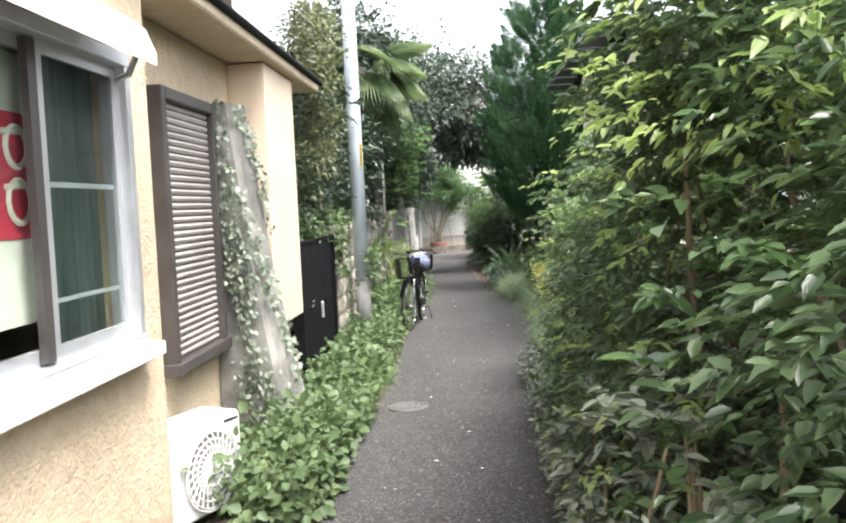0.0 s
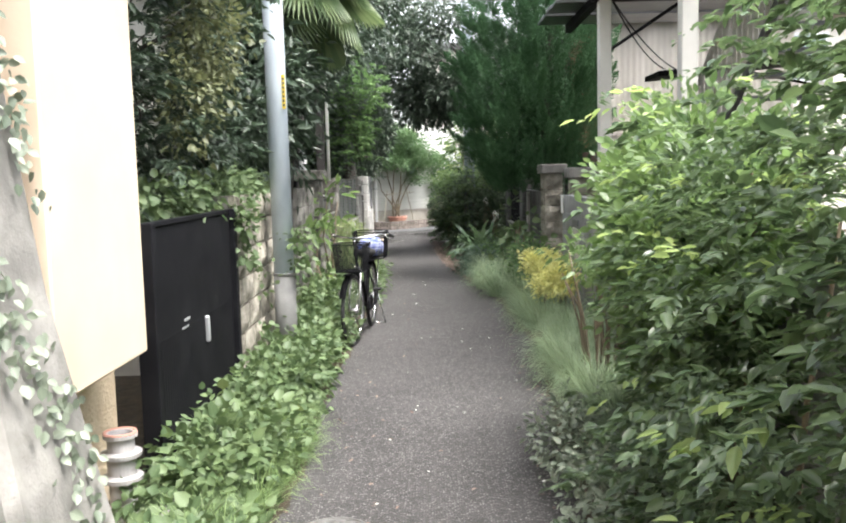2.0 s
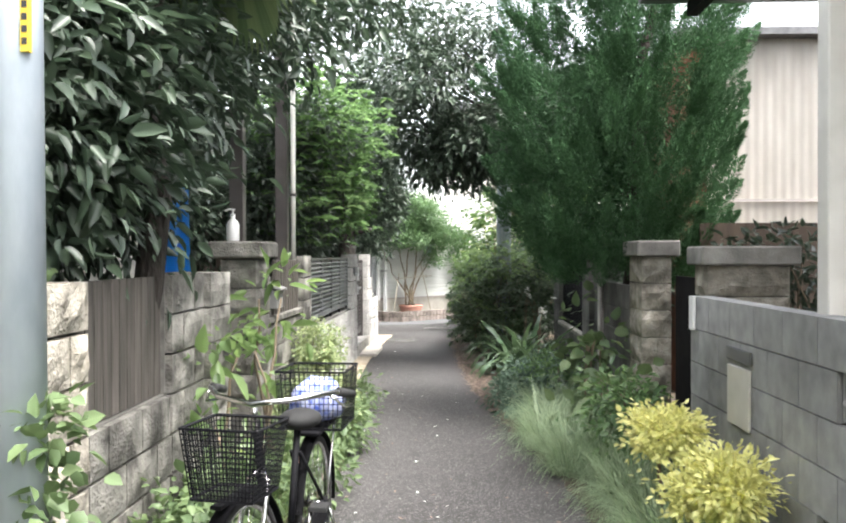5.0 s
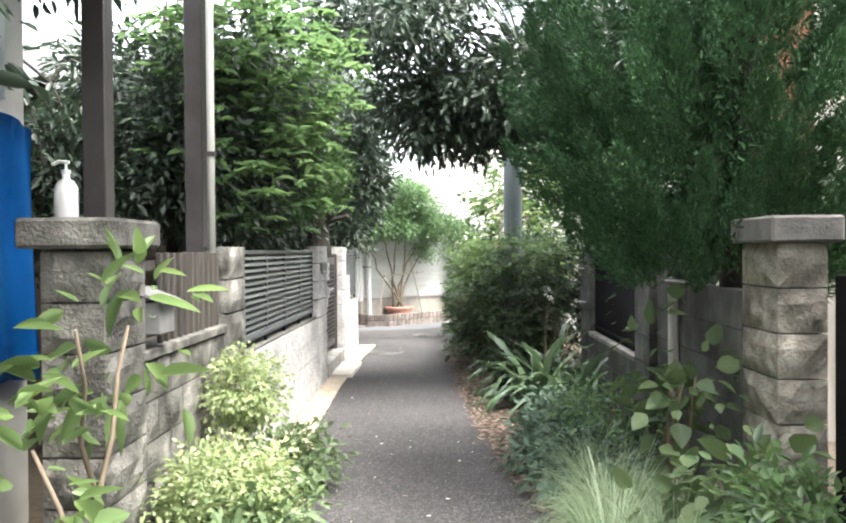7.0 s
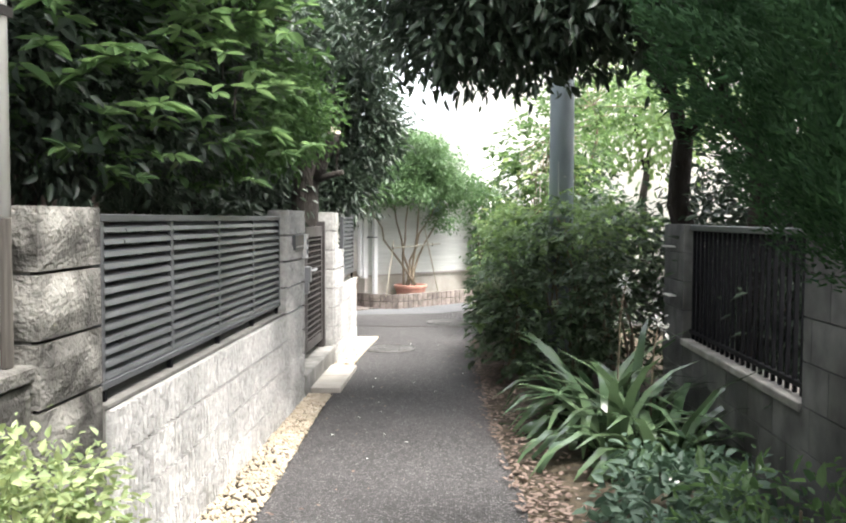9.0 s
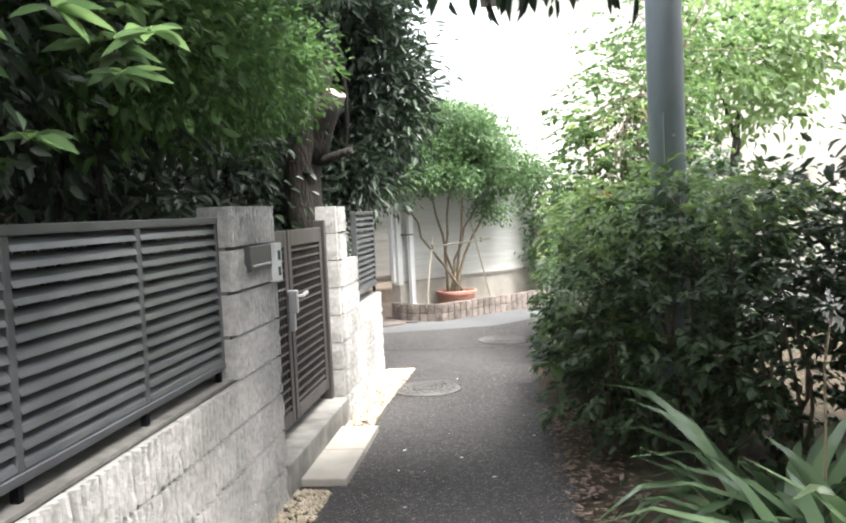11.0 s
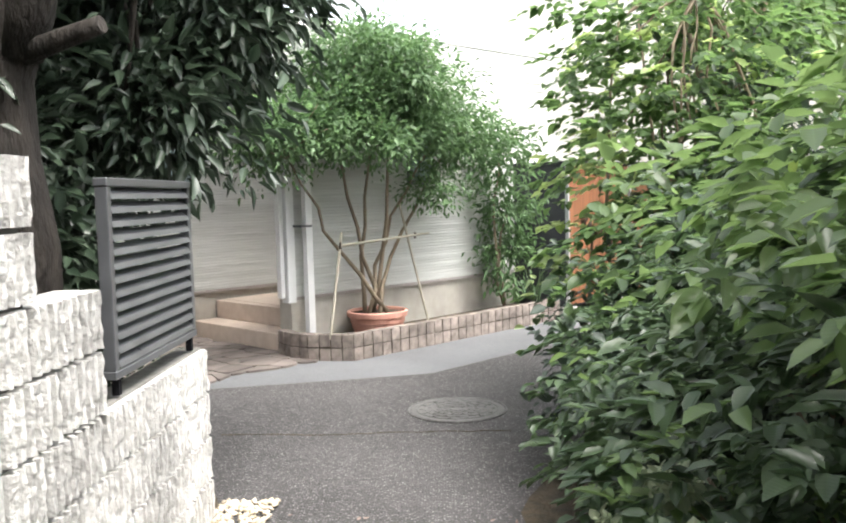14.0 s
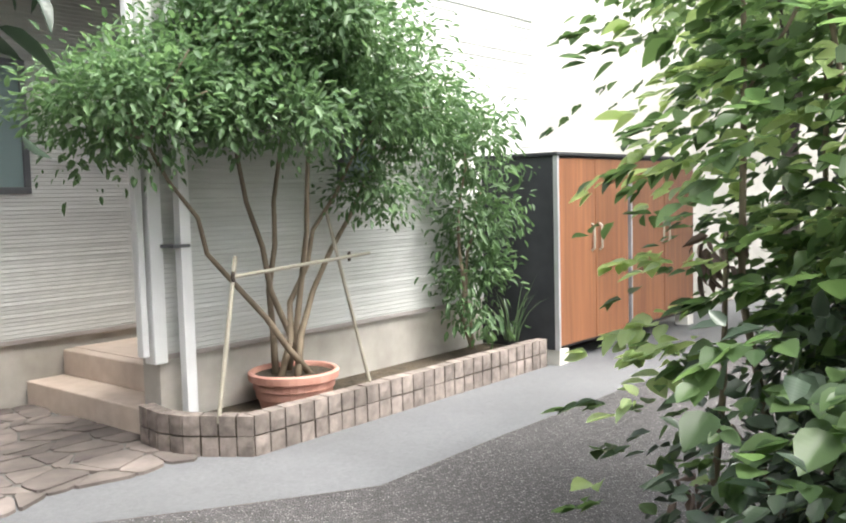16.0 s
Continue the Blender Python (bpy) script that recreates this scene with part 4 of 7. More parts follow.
grid = [[bm.verts.new((-1.46 + 0.02 * math.sin(i * 0.9 + j * 0.4), 14.2 + i * 0.055, 0.85 + j * 0.155 - (0.02 * math.sin(i * 0.5)))) for j in range(10)] for i in range(17)]
for i in range(16):
    for j in range(9):
        bm.faces.new((grid[i][j], grid[i + 1][j], grid[i + 1][j + 1], grid[i][j + 1]))
bmesh.ops.solidify(bm, geom=bm.faces[:], thickness=0.004)
part("sheet", bm, BLUE_SHEET, sheet, local=False, smooth=True)
bh = thing("timber_house", "dark timber house behind the garden trees", "house", (-4, 19, 0))
part("wall", box(-7, -3.0, 15.5, 23.5, 0, 3.0), DARK_TIMBER, bh, local=False)
bm = bmesh.new()
vs = [bm.verts.new(p) for p in ((-2.4, 15.2, 2.9), (-2.4, 23.8, 2.9), (-5, 23.8, 4.4), (-5, 15.2, 4.4), (-7.5, 15.2, 2.9), (-7.5, 23.8, 2.9))]
for f in ((0, 1, 2, 3), (3, 2, 5, 4), (0, 3, 4), (1, 5, 2), (0, 4, 5, 1)):
    bm.faces.new([vs[i] for i in f])
part("roof", bm, ROOF_TILE, bh, local=False)

# concrete block pillar, white wall with louvre fence
bp = thing("wall_block_pillar", "grey stained concrete block pillar", "pillar", (-0.7, 16.2, 0), kind="structure")
part("core", box(-0.73, -0.63, 15.97, 16.42, 0, 1.56), MORTAR, bp, local=False)
for r in range(7):
    block_piece("block", bp, (-0.69, 16.2, 0.225 * r + 0.112), (0.18, 0.48, 0.212), "+x-y", DARK_STONE, 0.022)
ww = thing("wall_white", "white ribbed split-face block wall", "wall", (-0.65, 18.2, 0), kind="structure")
part("core", box(-0.7, -0.6, 16.46, 20.46, 0, 0.8), SHADED_MORTAR, ww, local=False)


def ribbed_mesh(name, lx, ly, lz, ribs, seed, ends=False):
    """A split-face block with upright ribs on its +x side (and, with ends, on -y)."""
    g = random.Random(seed)
    bm = bmesh.new()
    hx, hy, hz = lx / 2, ly / 2, lz / 2
    line = []
    for k in range(ribs):
        a, w = -hy + ly * k / ribs, ly / ribs
        line += [(0.0, a), (0.028, a + w * 0.1), (0.036, a + w * 0.3), (0.026, a + w * 0.5), (0.0, a + w * 0.6)]
    line.append((0.0, hy))
    rows = []
    for r in range(7):
        z = -hz + lz * r / 6
        rows.append([bm.verts.new((hx + d * g.uniform(0.36, 0.72) if d else hx + 0.001, y + (g.uniform(-0.003, 0.003) if 0 < q < len(line) - 1 else 0), z + (g.uniform(-0.008, 0.008) if 0 < r < 6 else 0))) for q, (d, y) in enumerate(line)])
    for a, b in zip(rows, rows[1:]):
        for q in range(len(line) - 1):
            bm.faces.new((a[q], a[q + 1], b[q + 1], b[q]))
    bl = [bm.verts.new((-hx, y, z)) for y, z in ((-hy, -hz), (hy, -hz), (hy, hz), (-hy, hz))]
    bm.faces.new((bl[0], bl[3], bl[2], bl[1]))
    bm.faces.new([bl[0], bl[1]] + rows[0][::-1])
    bm.faces.new([bl[2], bl[3]] + rows[-1])
    bm.faces.new([bl[0]] + [r[0] for r in rows] + [bl[3]])
    bm.faces.new([bl[1], bl[2]] + [r[-1] for r in rows[::-1]])
    bmesh.ops.recalc_face_normals(bm, faces=bm.faces)
    me = bpy.data.meshes.new(name)
    bm.to_mesh(me)
    bm.free()
    me.materials.append(WHITE_BLOCK)
    return me


RIBBED = {}


def ribbed(parent, centre, dims, ribs):
    key = (tuple(round(d, 3) for d in dims), ribs)
    if key not in RIBBED:
        RIBBED[key] = [ribbed_mesh("block", *dims, ribs, k + len(RIBBED) * 5) for k in range(3)]
    ob = new("block", random.choice(RIBBED[key]))
    ob.parent = parent
    ob.matrix_basis = chain(parent).inverted() @ pose(*centre)
    return ob


def ribbed_wall(parent, y0, y1, z0, rows, x=-0.58, depth=0.14, length=0.4):
    for r in range(rows):
        y = y0 - (length / 2 if r % 2 else 0)
        while y < y1 - 0.01:
            a, b = max(y, y0), min(y + length, y1)
            if b - a > 0.04:
                ribbed(parent, (x - depth / 2, (a + b) / 2, z0 + 0.2 * r + 0.1), (depth, b - a - 0.016, 0.183), max(2, round((b - a) * 20)))
            y += length


ribbed_wall(ww, 16.46, 20.46, 0.0, 4)
part("coping", box(-0.74, -0.59, 16.46, 19.74, 0.802, 0.815), SHADED_MORTAR, ww, local=False)
g1 = thing("wall_gate_pillar_white", "white ribbed block pillar beside the gate", "pillar", (-0.65, 20.1, 0.8), kind="structure")
part("core", box(-0.7, -0.6, 19.75, 20.46, 0.8, 1.57), SHADED_MORTAR, g1, local=False)
ribbed_wall(g1, 19.74, 20.47, 0.8, 4, length=0.73)


def louvre(name, y0, y1, z0, z1, x, panels, slats, label):
    fe = thing(name, label, "fence", (x, (y0 + y1) / 2, z0), group="louvre fences")
    w = (y1 - y0) / panels
    for k in range(panels + 1):
        part("upright", box(x - 0.03, x + 0.012, y0 + k * w - 0.018, y0 + k * w + 0.018, z0, z1, 0.003), DARK_ALU, fe, local=False)
    part("top_rail", box(x - 0.035, x + 0.015, y0 - 0.02, y1 + 0.02, z1, z1 + 0.03, 0.004), DARK_ALU, fe, local=False)
    part("bottom_rail", box(x - 0.035, x + 0.015, y0 - 0.02, y1 + 0.02, z0 - 0.03, z0, 0.004), DARK_ALU, fe, local=False)
    h = (z1 - z0) / slats
    me = {}
    for k in range(panels):
        for i in range(slats):
            if "m" not in me:
                bm = bmesh.new()
                prof = [(-0.026, h * 0.9), (-0.018, h * 0.93), (0.008, h * 0.5), (0.014, h * 0.12), (0.008, h * 0.12), (0.0, h * 0.48)]
                a = [bm.verts.new((px, -w / 2 + 0.019, pz)) for px, pz in prof]
                b = [bm.verts.new((px, w / 2 - 0.019, pz)) for px, pz in prof]
                bm.faces.new(a)
                bm.faces.new(b[::-1])
                for q in range(6):
                    bm.faces.new((a[q], a[(q + 1) % 6], b[(q + 1) % 6], b[q]))
                bmesh.ops.recalc_face_normals(bm, faces=bm.faces)
                me["m"] = bpy.data.meshes.new("slat")
                bm.to_mesh(me["m"])
                bm.free()
                me["m"].materials.append(DARK_ALU)
            ob = new("slat", me["m"])
            ob.parent = fe
            ob.matrix_basis = chain(fe).inverted() @ pose(x, y0 + (k + 0.5) * w, z0 + i * h)
    for k in range(panels + 1):
        part("foot", box(x - 0.02, x + 0.005, y0 + k * w - 0.012 + (0.03 if k == 0 else -0.03 if k == panels else 0), y0 + k * w + 0.012 + (0.03 if k == 0 else -0.03 if k == panels else 0), z0 - 0.09, z0 - 0.03), BLACK_METAL, fe, local=False)
    return fe


louvre("louvre_fence", 16.5, 19.7, 0.895, 1.515, -0.63, 4, 13, "charcoal aluminium louvre fence on a white wall")
louvre("louvre_fence", 23.0, 23.9, 0.9, 1.52, -0.6, 1, 13, "short charcoal aluminium louvre fence panel")

# gate wall beyond
g2 = thing("wall_white_end", "white block wall stepping down beside the gate", "wall", (-0.65, 23, 0), kind="structure")
part("core", box(-0.7, -0.6, 22.24, 24.0, 0, 0.8), SHADED_MORTAR, g2, local=False)
part("core", box(-0.7, -0.6, 22.24, 22.4, 0.8, 1.57), SHADED_MORTAR, g2, local=False)
ribbed_wall(g2, 22.22, 24.02, 0.0, 4)
ribbed_wall(g2, 22.22, 22.86, 0.8, 2, length=0.32)
ribbed_wall(g2, 22.22, 22.44, 1.2, 2, length=0.46)
for r in range(8):
    block_piece("end_block", g2, (-0.66, 22.19, 0.2 * r + 0.1), (0.15, 0.05, 0.192), "-y", WHITE_BLOCK, 0.008)
porch = thing("floor_gate_step", "concrete threshold below the gate", "step", (-0.8, 21.2, 0), kind="structure")
part("slab", box(-1.6, -0.56, 20.47, 22.15, 0, 0.2, 0.01), CONCRETE, porch, local=False)
st = thing("paving_slab", "pale square paving slab at the gate", "paving slab", (-0.45, 21.0, 0), group="slabs at the gate")
part("slab", box(-0.13, 0.15, -0.3, 0.285, 0, 0.05, 0.006), FOUNDATION, st)
copy_thing(st, pose(-0.45, 21.6, 0))

dg = thing("gate_double", "brown metal lattice double gate, closed", "gate", (-0.7, 21.2, 0.2))
dgp = lambda nm, b, m, par=None, lab="": part(nm, b, m, par or dg, lab, local=False)
dgp("post", box(-0.74, -0.66, 20.48, 20.53, 0.2, 1.5, 0.004), BROWN_ALU)
dgp("post", box(-0.74, -0.66, 22.09, 22.15, 0.2, 1.5, 0.004), BROWN_ALU)
for a0, a1 in ((20.54, 21.12), (21.15, 22.08)):
    bm = box(-0.72, -0.68, a0, a0 + 0.07, 0.28, 1.45, 0.004)
    box(-0.72, -0.68, a1 - 0.07, a1, 0.28, 1.45, 0.004, bm)
    box(-0.72, -0.68, a0 + 0.07, a1 - 0.07, 0.28, 0.36, 0.004, bm)
    box(-0.72, -0.68, a0 + 0.07, a1 - 0.07, 1.35, 1.45, 0.004, bm)
    leaf = dgp("gate_leaf", bm, BROWN_ALU)
    bars = 8 if a1 < 21.5 else 13
    for k in range(bars):
        y = a0 + 0.07 + (a1 - a0 - 0.14) * (k + 0.5) / bars
        dgp("upright_bar", box(-0.705, -0.695, y - 0.006, y + 0.006, 0.36, 1.35), BROWN_ALU, leaf)
    for k in range(18):
        z = 0.36 + 0.99 * (k + 0.5) / 18
        dgp("cross_bar", box(-0.695, -0.685, a0 + 0.07, a1 - 0.07, z - 0.006, z + 0.006), BROWN_ALU, leaf)
dgp("latch", box(-0.68, -0.62, 21.07, 21.11, 0.95, 1.09, 0.006), SILVER_ALU, lab="silver latch plate")
dgp("lever", tube([(-0.63, 21.09, 1.05), (-0.6, 21.11, 1.05), (-0.6, 21.24, 1.06)], 0.013, 8), SILVER_ALU, lab="silver lever handle")
dgp("lever", box(-0.68, -0.64, 21.07, 21.1, 0.84, 0.95, 0.006), SILVER_ALU)
mb = thing("mail_slot", "dark flush mail slot in the white pillar", "letter box", (-0.57, 20.1, 1.25))
part("plate", box(-0.575, -0.538, 19.92, 20.28, 1.28, 1.4, 0.004), DARK_ALU, mb, local=False)
part("flap", box(-0.538, -0.532, 19.95, 20.25, 1.3, 1.312, 0.003), SILVER_ALU, mb, "silver flap edge", local=False)
np2 = thing("name_plate", "small white name plate with two dark characters", "sign", (-0.56, 20.4, 1.25))
part("plate", box(-0.572, -0.532, 20.34, 20.45, 1.2, 1.4, 0.004), WHITE_PLASTIC, np2, local=False)
part("character", box(-0.5315, -0.53, 20.37, 20.42, 1.31, 1.36), CHARCOAL, np2, local=False)
part("character", box(-0.5315, -0.53, 20.37, 20.42, 1.23, 1.275), CHARCOAL, np2, local=False)

# ---- right side walls ----
rw = thing("wall_right_block", "plain grey concrete block wall", "wall", (2.55, 10, 0), kind="structure")
part("core", box(2.51, 2.59, 0.6, 13.2, 0, 1.28), MORTAR, rw, local=False)


def plain_wall(parent, x, depth, y0, y1, z0, rows, h=0.2, material=GREY_BLOCK, skip=()):
    for r in range(rows):
        y = y0 - (0.2 if r % 2 else 0)
        while y < y1 - 0.01:
            a, b = max(y, y0), min(y + 0.4, y1)
            if b - a > 0.05 and not any(abs((a + b) / 2 - sy) < 0.21 and abs(z0 + (r + 0.5) * h - sz) < 0.09 for sy, sz in skip):
                block_piece("block", parent, (x + depth / 2, (a + b) / 2, z0 + (r + 0.5) * h), (depth, b - a - 0.007, h - 0.007), "", material, 0.0)
            y += 0.4


DECO = [(10.8, 0.98), (10.8, 0.33)]
plain_wall(rw, 2.48, 0.13, 0.6, 13.2, 0.0, 6, 0.217, skip=DECO)
for sy, sz in DECO:
    bm = box(2.5, 2.6, sy - 0.195, sy - 0.17, sz - 0.1, sz + 0.1)
    box(2.5, 2.6, sy + 0.17, sy + 0.195, sz - 0.1, sz + 0.1, bm=bm)
    box(2.5, 2.6, sy - 0.17, sy + 0.17, sz - 0.1, sz - 0.08, bm=bm)
    box(2.5, 2.6, sy - 0.17, sy + 0.17, sz + 0.08, sz + 0.1, bm=bm)
    for q in range(4):
        a = math.pi * (q + 0.5) / 4
        tube([(2.49, sy + 0.05 * math.cos(a), sz - 0.07 + 0.04 * math.sin(a)), (2.49, sy + 0.16 * math.cos(a), sz - 0.07 + 0.14 * math.sin(a))], 0.016, 6, bm)
    ring(0.045, 0.014, "x", 6, 14, (2.49, sy, sz - 0.04), bm)
    part("pierced_block", bm, GREY_BLOCK, rw, "pierced fan-pattern block", local=False)
mbx = thing("meter_cover", "pale grey box cover set on the block wall", "meter box", (2.47, 12.2, 0.8))
part("cover", box(2.462, 2.478, 12.02, 12.38, 0.62, 0.95, 0.004), PALE_WALL, mbx, local=False)
part("slot", box(2.46, 2.476, 12.0, 12.4, 0.98, 1.05, 0.003), DARK_ALU, mbx, "dark letter slot", local=False)
wp2 = thing("name_plate", "small white plate on the wall end", "sign", (2.47, 13.1, 1.2))
part("plate", box(2.45, 2.475, 13.06, 13.14, 1.08, 1.3, 0.003), WHITE_PLASTIC, wp2, local=False)
# rough pillars by the entrance
for nm, x0, y0, top, dx, dy in (("wall_right_pillar", 2.45, 14.55, 1.56, 0.24, 0.5), ("wall_right_pillar_2", 2.62, 13.3, 1.5, 0.55, 0.3)):
    rp = thing(nm, "rough pale stone gate pillar with a slab cap", "pillar", (x0 + dx / 2, y0 + dy / 2, 0), kind="structure")
    part("core", box(x0 + 0.03, x0 + dx - 0.03, y0 + 0.03, y0 + dy - 0.03, 0, top), MORTAR, rp, local=False)
    for r in range(7):
        h = top / 7
        block_piece("block", rp, (x0 + dx / 2, y0 + dy / 2, h * (r + 0.5)), (dx, dy, h - 0.009), "-x-y", ROUGH_STONE, 0.028)
    part("cap", box(x0 - 0.05, x0 + dx + 0.06, y0 - 0.06, y0 + dy + 0.05, top, top + 0.13, 0.012), CONCRETE, rp, local=False)
eg = thing("entrance_gate", "dark metal entrance gate between stone pillars", "gate", (2.75, 14.1, 0))
part("panel", box(2.72, 2.75, 13.62, 14.54, 0.1, 1.4, 0.004), BLACK_METAL, eg, local=False)
part("post", box(2.7, 2.77, 13.6, 13.62, 0, 1.45), BLACK_METAL, eg, local=False)
rw2 = thing("wall_right_far", "stained grey concrete block wall with a gap", "wall", (2.5, 16, 0), kind="structure")
plain_wall(rw2, 2.45, 0.12, 15.06, 16.94, 0.0, 6, 0.217, STAINED_SHADE_BLOCK)
dp2 = thing("downpipe", "pale downpipe against the block wall", "pipe", (2.42, 16.4, 0))
part("pipe", tube([(0, 0, 0), (0, 0, 1.27)], 0.028, 10), IVORY, dp2, smooth=True)
part("pipe", tube([(0, -0.1, 0), (0, -0.1, 1.25)], 0.02, 10), GREY_BROWN, dp2, smooth=True)
fw = thing("wall_fence_right", "low block wall with pillars below a bar fence", "wall", (2.46, 19, 0), kind="structure")
plain_wall(fw, 2.4, 0.12, 17.46, 19.72, 0.0, 3, 0.2, STAINED_SHADE_BLOCK)
plain_wall(fw, 2.4, 0.14, 19.73, 20.35, 0.0, 7, 0.214, STAINED_SHADE_BLOCK)
plain_wall(fw, 2.39, 0.14, 16.95, 17.45, 0.0, 7, 0.214, STAINED_SHADE_BLOCK)
part("coping", box(2.38, 2.56, 17.46, 19.72, 0.602, 0.65, 0.006), CONCRETE, fw, local=False)
bf = thing("bar_fence", "black upright bar fence between block pillars", "fence", (2.46, 18.6, 0.65))
part("rail", box(2.44, 2.48, 17.46, 19.72, 1.45, 1.49, 0.004), DARK_ALU, bf, local=False)
part("rail", box(2.445, 2.475, 17.46, 19.72, 0.69, 0.72, 0.004), BLACK_METAL, bf, local=False)
for i in range(22):
    y = 17.52 + i * 0.102
    part("bar", box(2.45, 2.47, y - 0.011, y + 0.011, 0.65, 1.45), BLACK_METAL, bf, local=False)
lp = thing("letter_plate", "slanting pale number plate on the pillar", "sign", (2.38, 20.0, 1.35), group="plates on the pillar")
part("plate", box(-0.06, 0.0, -0.1, 0.1, -0.03, -0.02), IVORY, lp)
copy_thing(lp, pose(2.38, 19.95, 0.98))

# carport and sheds on the right
cpt = thing("carport", "steel carport with ivory posts and dark roof", "carport", (3.6, 11.3, 0))
cp = lambda nm, b, m, lab="": part(nm, b, m, cpt, lab, local=False)
cp("post", box(2.57, 2.69, 11.3, 11.42, 0, 3.45, 0.006), IVORY)
cp("post", box(2.72, 2.84, 9.0, 9.12, 0, 3.45, 0.006), IVORY)
cp("post", box(5.4, 5.52, 11.3, 11.42, 0, 3.45, 0.006), IVORY)
cp("beam", box(2.5, 5.7, 11.32, 11.4, 3.25, 3.35), BLACK_METAL)
cp("beam", box(2.64, 2.72, 8.6, 13.9, 3.35, 3.45), BLACK_METAL)
cp("brace", tube([(2.64, 11.36, 2.75), (3.5, 11.36, 3.3)], 0.018, 6), BLACK_METAL)
for i in range(14):
    cp("roof_strip", box(2.3, 5.9, 8.4 + i * 0.4, 8.78 + i * 0.4, 3.45 + 0.02 * (i % 2), 3.48 + 0.02 * (i % 2)), DARK_ALU)
shed = thing("corrugated_shed", "beige corrugated sheet shed behind the carport", "shed", (5.4, 18.5, 0))
bm = bmesh.new()
prev = None
for i in range(161):
    x = 3.75 + i * 0.02
    y = 17.2 + 0.003 * math.sin(i * math.pi / 2 * 0.8)
    a, b = bm.verts.new((x, y, 0)), bm.verts.new((x, y, 4.0))
    if prev:
        bm.faces.new((prev[0], a, b, prev[1]))
    prev = (a, b)
bmesh.ops.solidify(bm, geom=bm.faces[:], thickness=-0.01)
part("wall", bm, CORRUGATED, shed, local=False)
part("wall", box(3.45, 6.9, 17.25, 20.0, 0, 3.9), RUSTY, shed, "rust brown board side wall", local=False)
part("roof", box(3.35, 7.1, 17.0, 20.2, 4.0, 4.08), ROOF_TILE, shed, local=False)
part("trim", box(3.75, 6.9, 17.16, 17.18, 2.17, 2.2), GREY_BROWN, shed, local=False)
stair = thing("metal_stair", "outdoor steel stair with slatted balustrade", "stair", (4.6, 10, 0))
for i in range(12):
    part("tread", box(3.9, 4.7, 12.9 - i * 0.26, 13.12 - i * 0.26, 0.9 + i * 0.19, 0.94 + i * 0.19), DARK_ALU, stair, local=False)
for i in range(22):
    part("baluster", box(3.86, 3.89, 12.9 - i * 0.14, 12.93 - i * 0.14, 1.0 + i * 0.102, 2.1 + i * 0.102), IVORY, stair, local=False)
part("string", tube([(3.88, 13.0, 0.9), (3.88, 9.9, 3.15)], 0.05, 6), DARK_ALU, stair, local=False)
part("handrail", tube([(3.88, 13.0, 2.05), (3.88, 9.9, 4.3)], 0.025, 6), IVORY, stair, local=False)
aw = thing("door_awning", "dark sheet metal awning on the pale house", "awning", (6.6, 13.2, 2.7))
bm = bmesh.new()
vs = [bm.verts.new(p) for p in ((3.55, 12.8, 2.66), (6.6, 12.8, 2.9), (6.6, 13.45, 2.9), (3.55, 13.45, 2.66), (3.55, 12.8, 2.72), (6.6, 12.8, 2.96), (6.6, 13.45, 2.96), (3.55, 13.45, 2.72))]
for f in ((0, 3, 2, 1), (4, 5, 6, 7), (0, 1, 5, 4), (1, 2, 6, 5), (2, 3, 7, 6), (3, 0, 4, 7)):
    bm.faces.new([vs[i] for i in f])
part("sheet", bm, BLACK_METAL, aw, local=False)
part("brace", tube([(4.6, 13.1, 2.74), (6.6, 13.1, 2.3)], 0.015, 6), BLACK_METAL, aw, local=False)
for k, (ex, ez) in enumerate(((3.6, 2.95), (3.35, 3.0))):
    cab = thing("cable", "thin black cable sagging under the carport roof", "cable", (2.7, 11.36, 3.3), group="carport cables")
    part("wire", tube([(2.7 + (ex + 0.9 - 2.7) * q / 10, 11.4 + 3.7 * q / 10, 3.3 - (3.3 - ez) * q / 10 - 0.5 * (q / 10) * (1 - q / 10)) for q in range(11)], 0.009, 5), BLACK_METAL, cab, local=False)
rh = thing("right_house", "plain pale house behind the hedge", "house", (6, 4, 0))
part("wall", box(6.6, 10, -4, 13.5, 0, 3.6), PALE_WALL, rh, local=False)
part("roof", box(6.3, 10.4, -4.4, 13.8, 3.6, 3.75), ROOF_TILE, rh, local=False)
for y in (1.0, 5.0, 9.0):
    w = part("window", box(6.56, 6.605, y, y + 1.6, 1.9, 3.1, 0.01), SILVER_ALU, rh, local=False)
    part("pane", box(6.55, 6.57, y + 0.08, y + 1.52, 1.98, 3.02), DARK_GLASS, w, local=False)

# poles
up1 = thing("utility_pole", "blue-grey painted utility pole with a darker base", "pole", (-0.41, 9.93, 0))
part("shaft", tube([(0, 0, 0.76), (-0.012, 0, 3), (-0.04, 0, 9)], [0.088, 0.085, 0.07], 20), POLE_PAINT, up1, smooth=True)
part("base", tube([(0, 0, 0), (0, 0, 0.77)], [0.096, 0.092], 20), SLEEVE, up1, "grey sleeve at the foot", smooth=True)
part("band", tube([(0, 0, 0.755), (0, 0, 0.775)], 0.099, 20), SLEEVE, up1, smooth=True)
tg = part("tag", box(0.052, 0.076, -0.072, -0.05, 2.16, 2.44), YELLOW_TAG, up1, "narrow yellow tag")
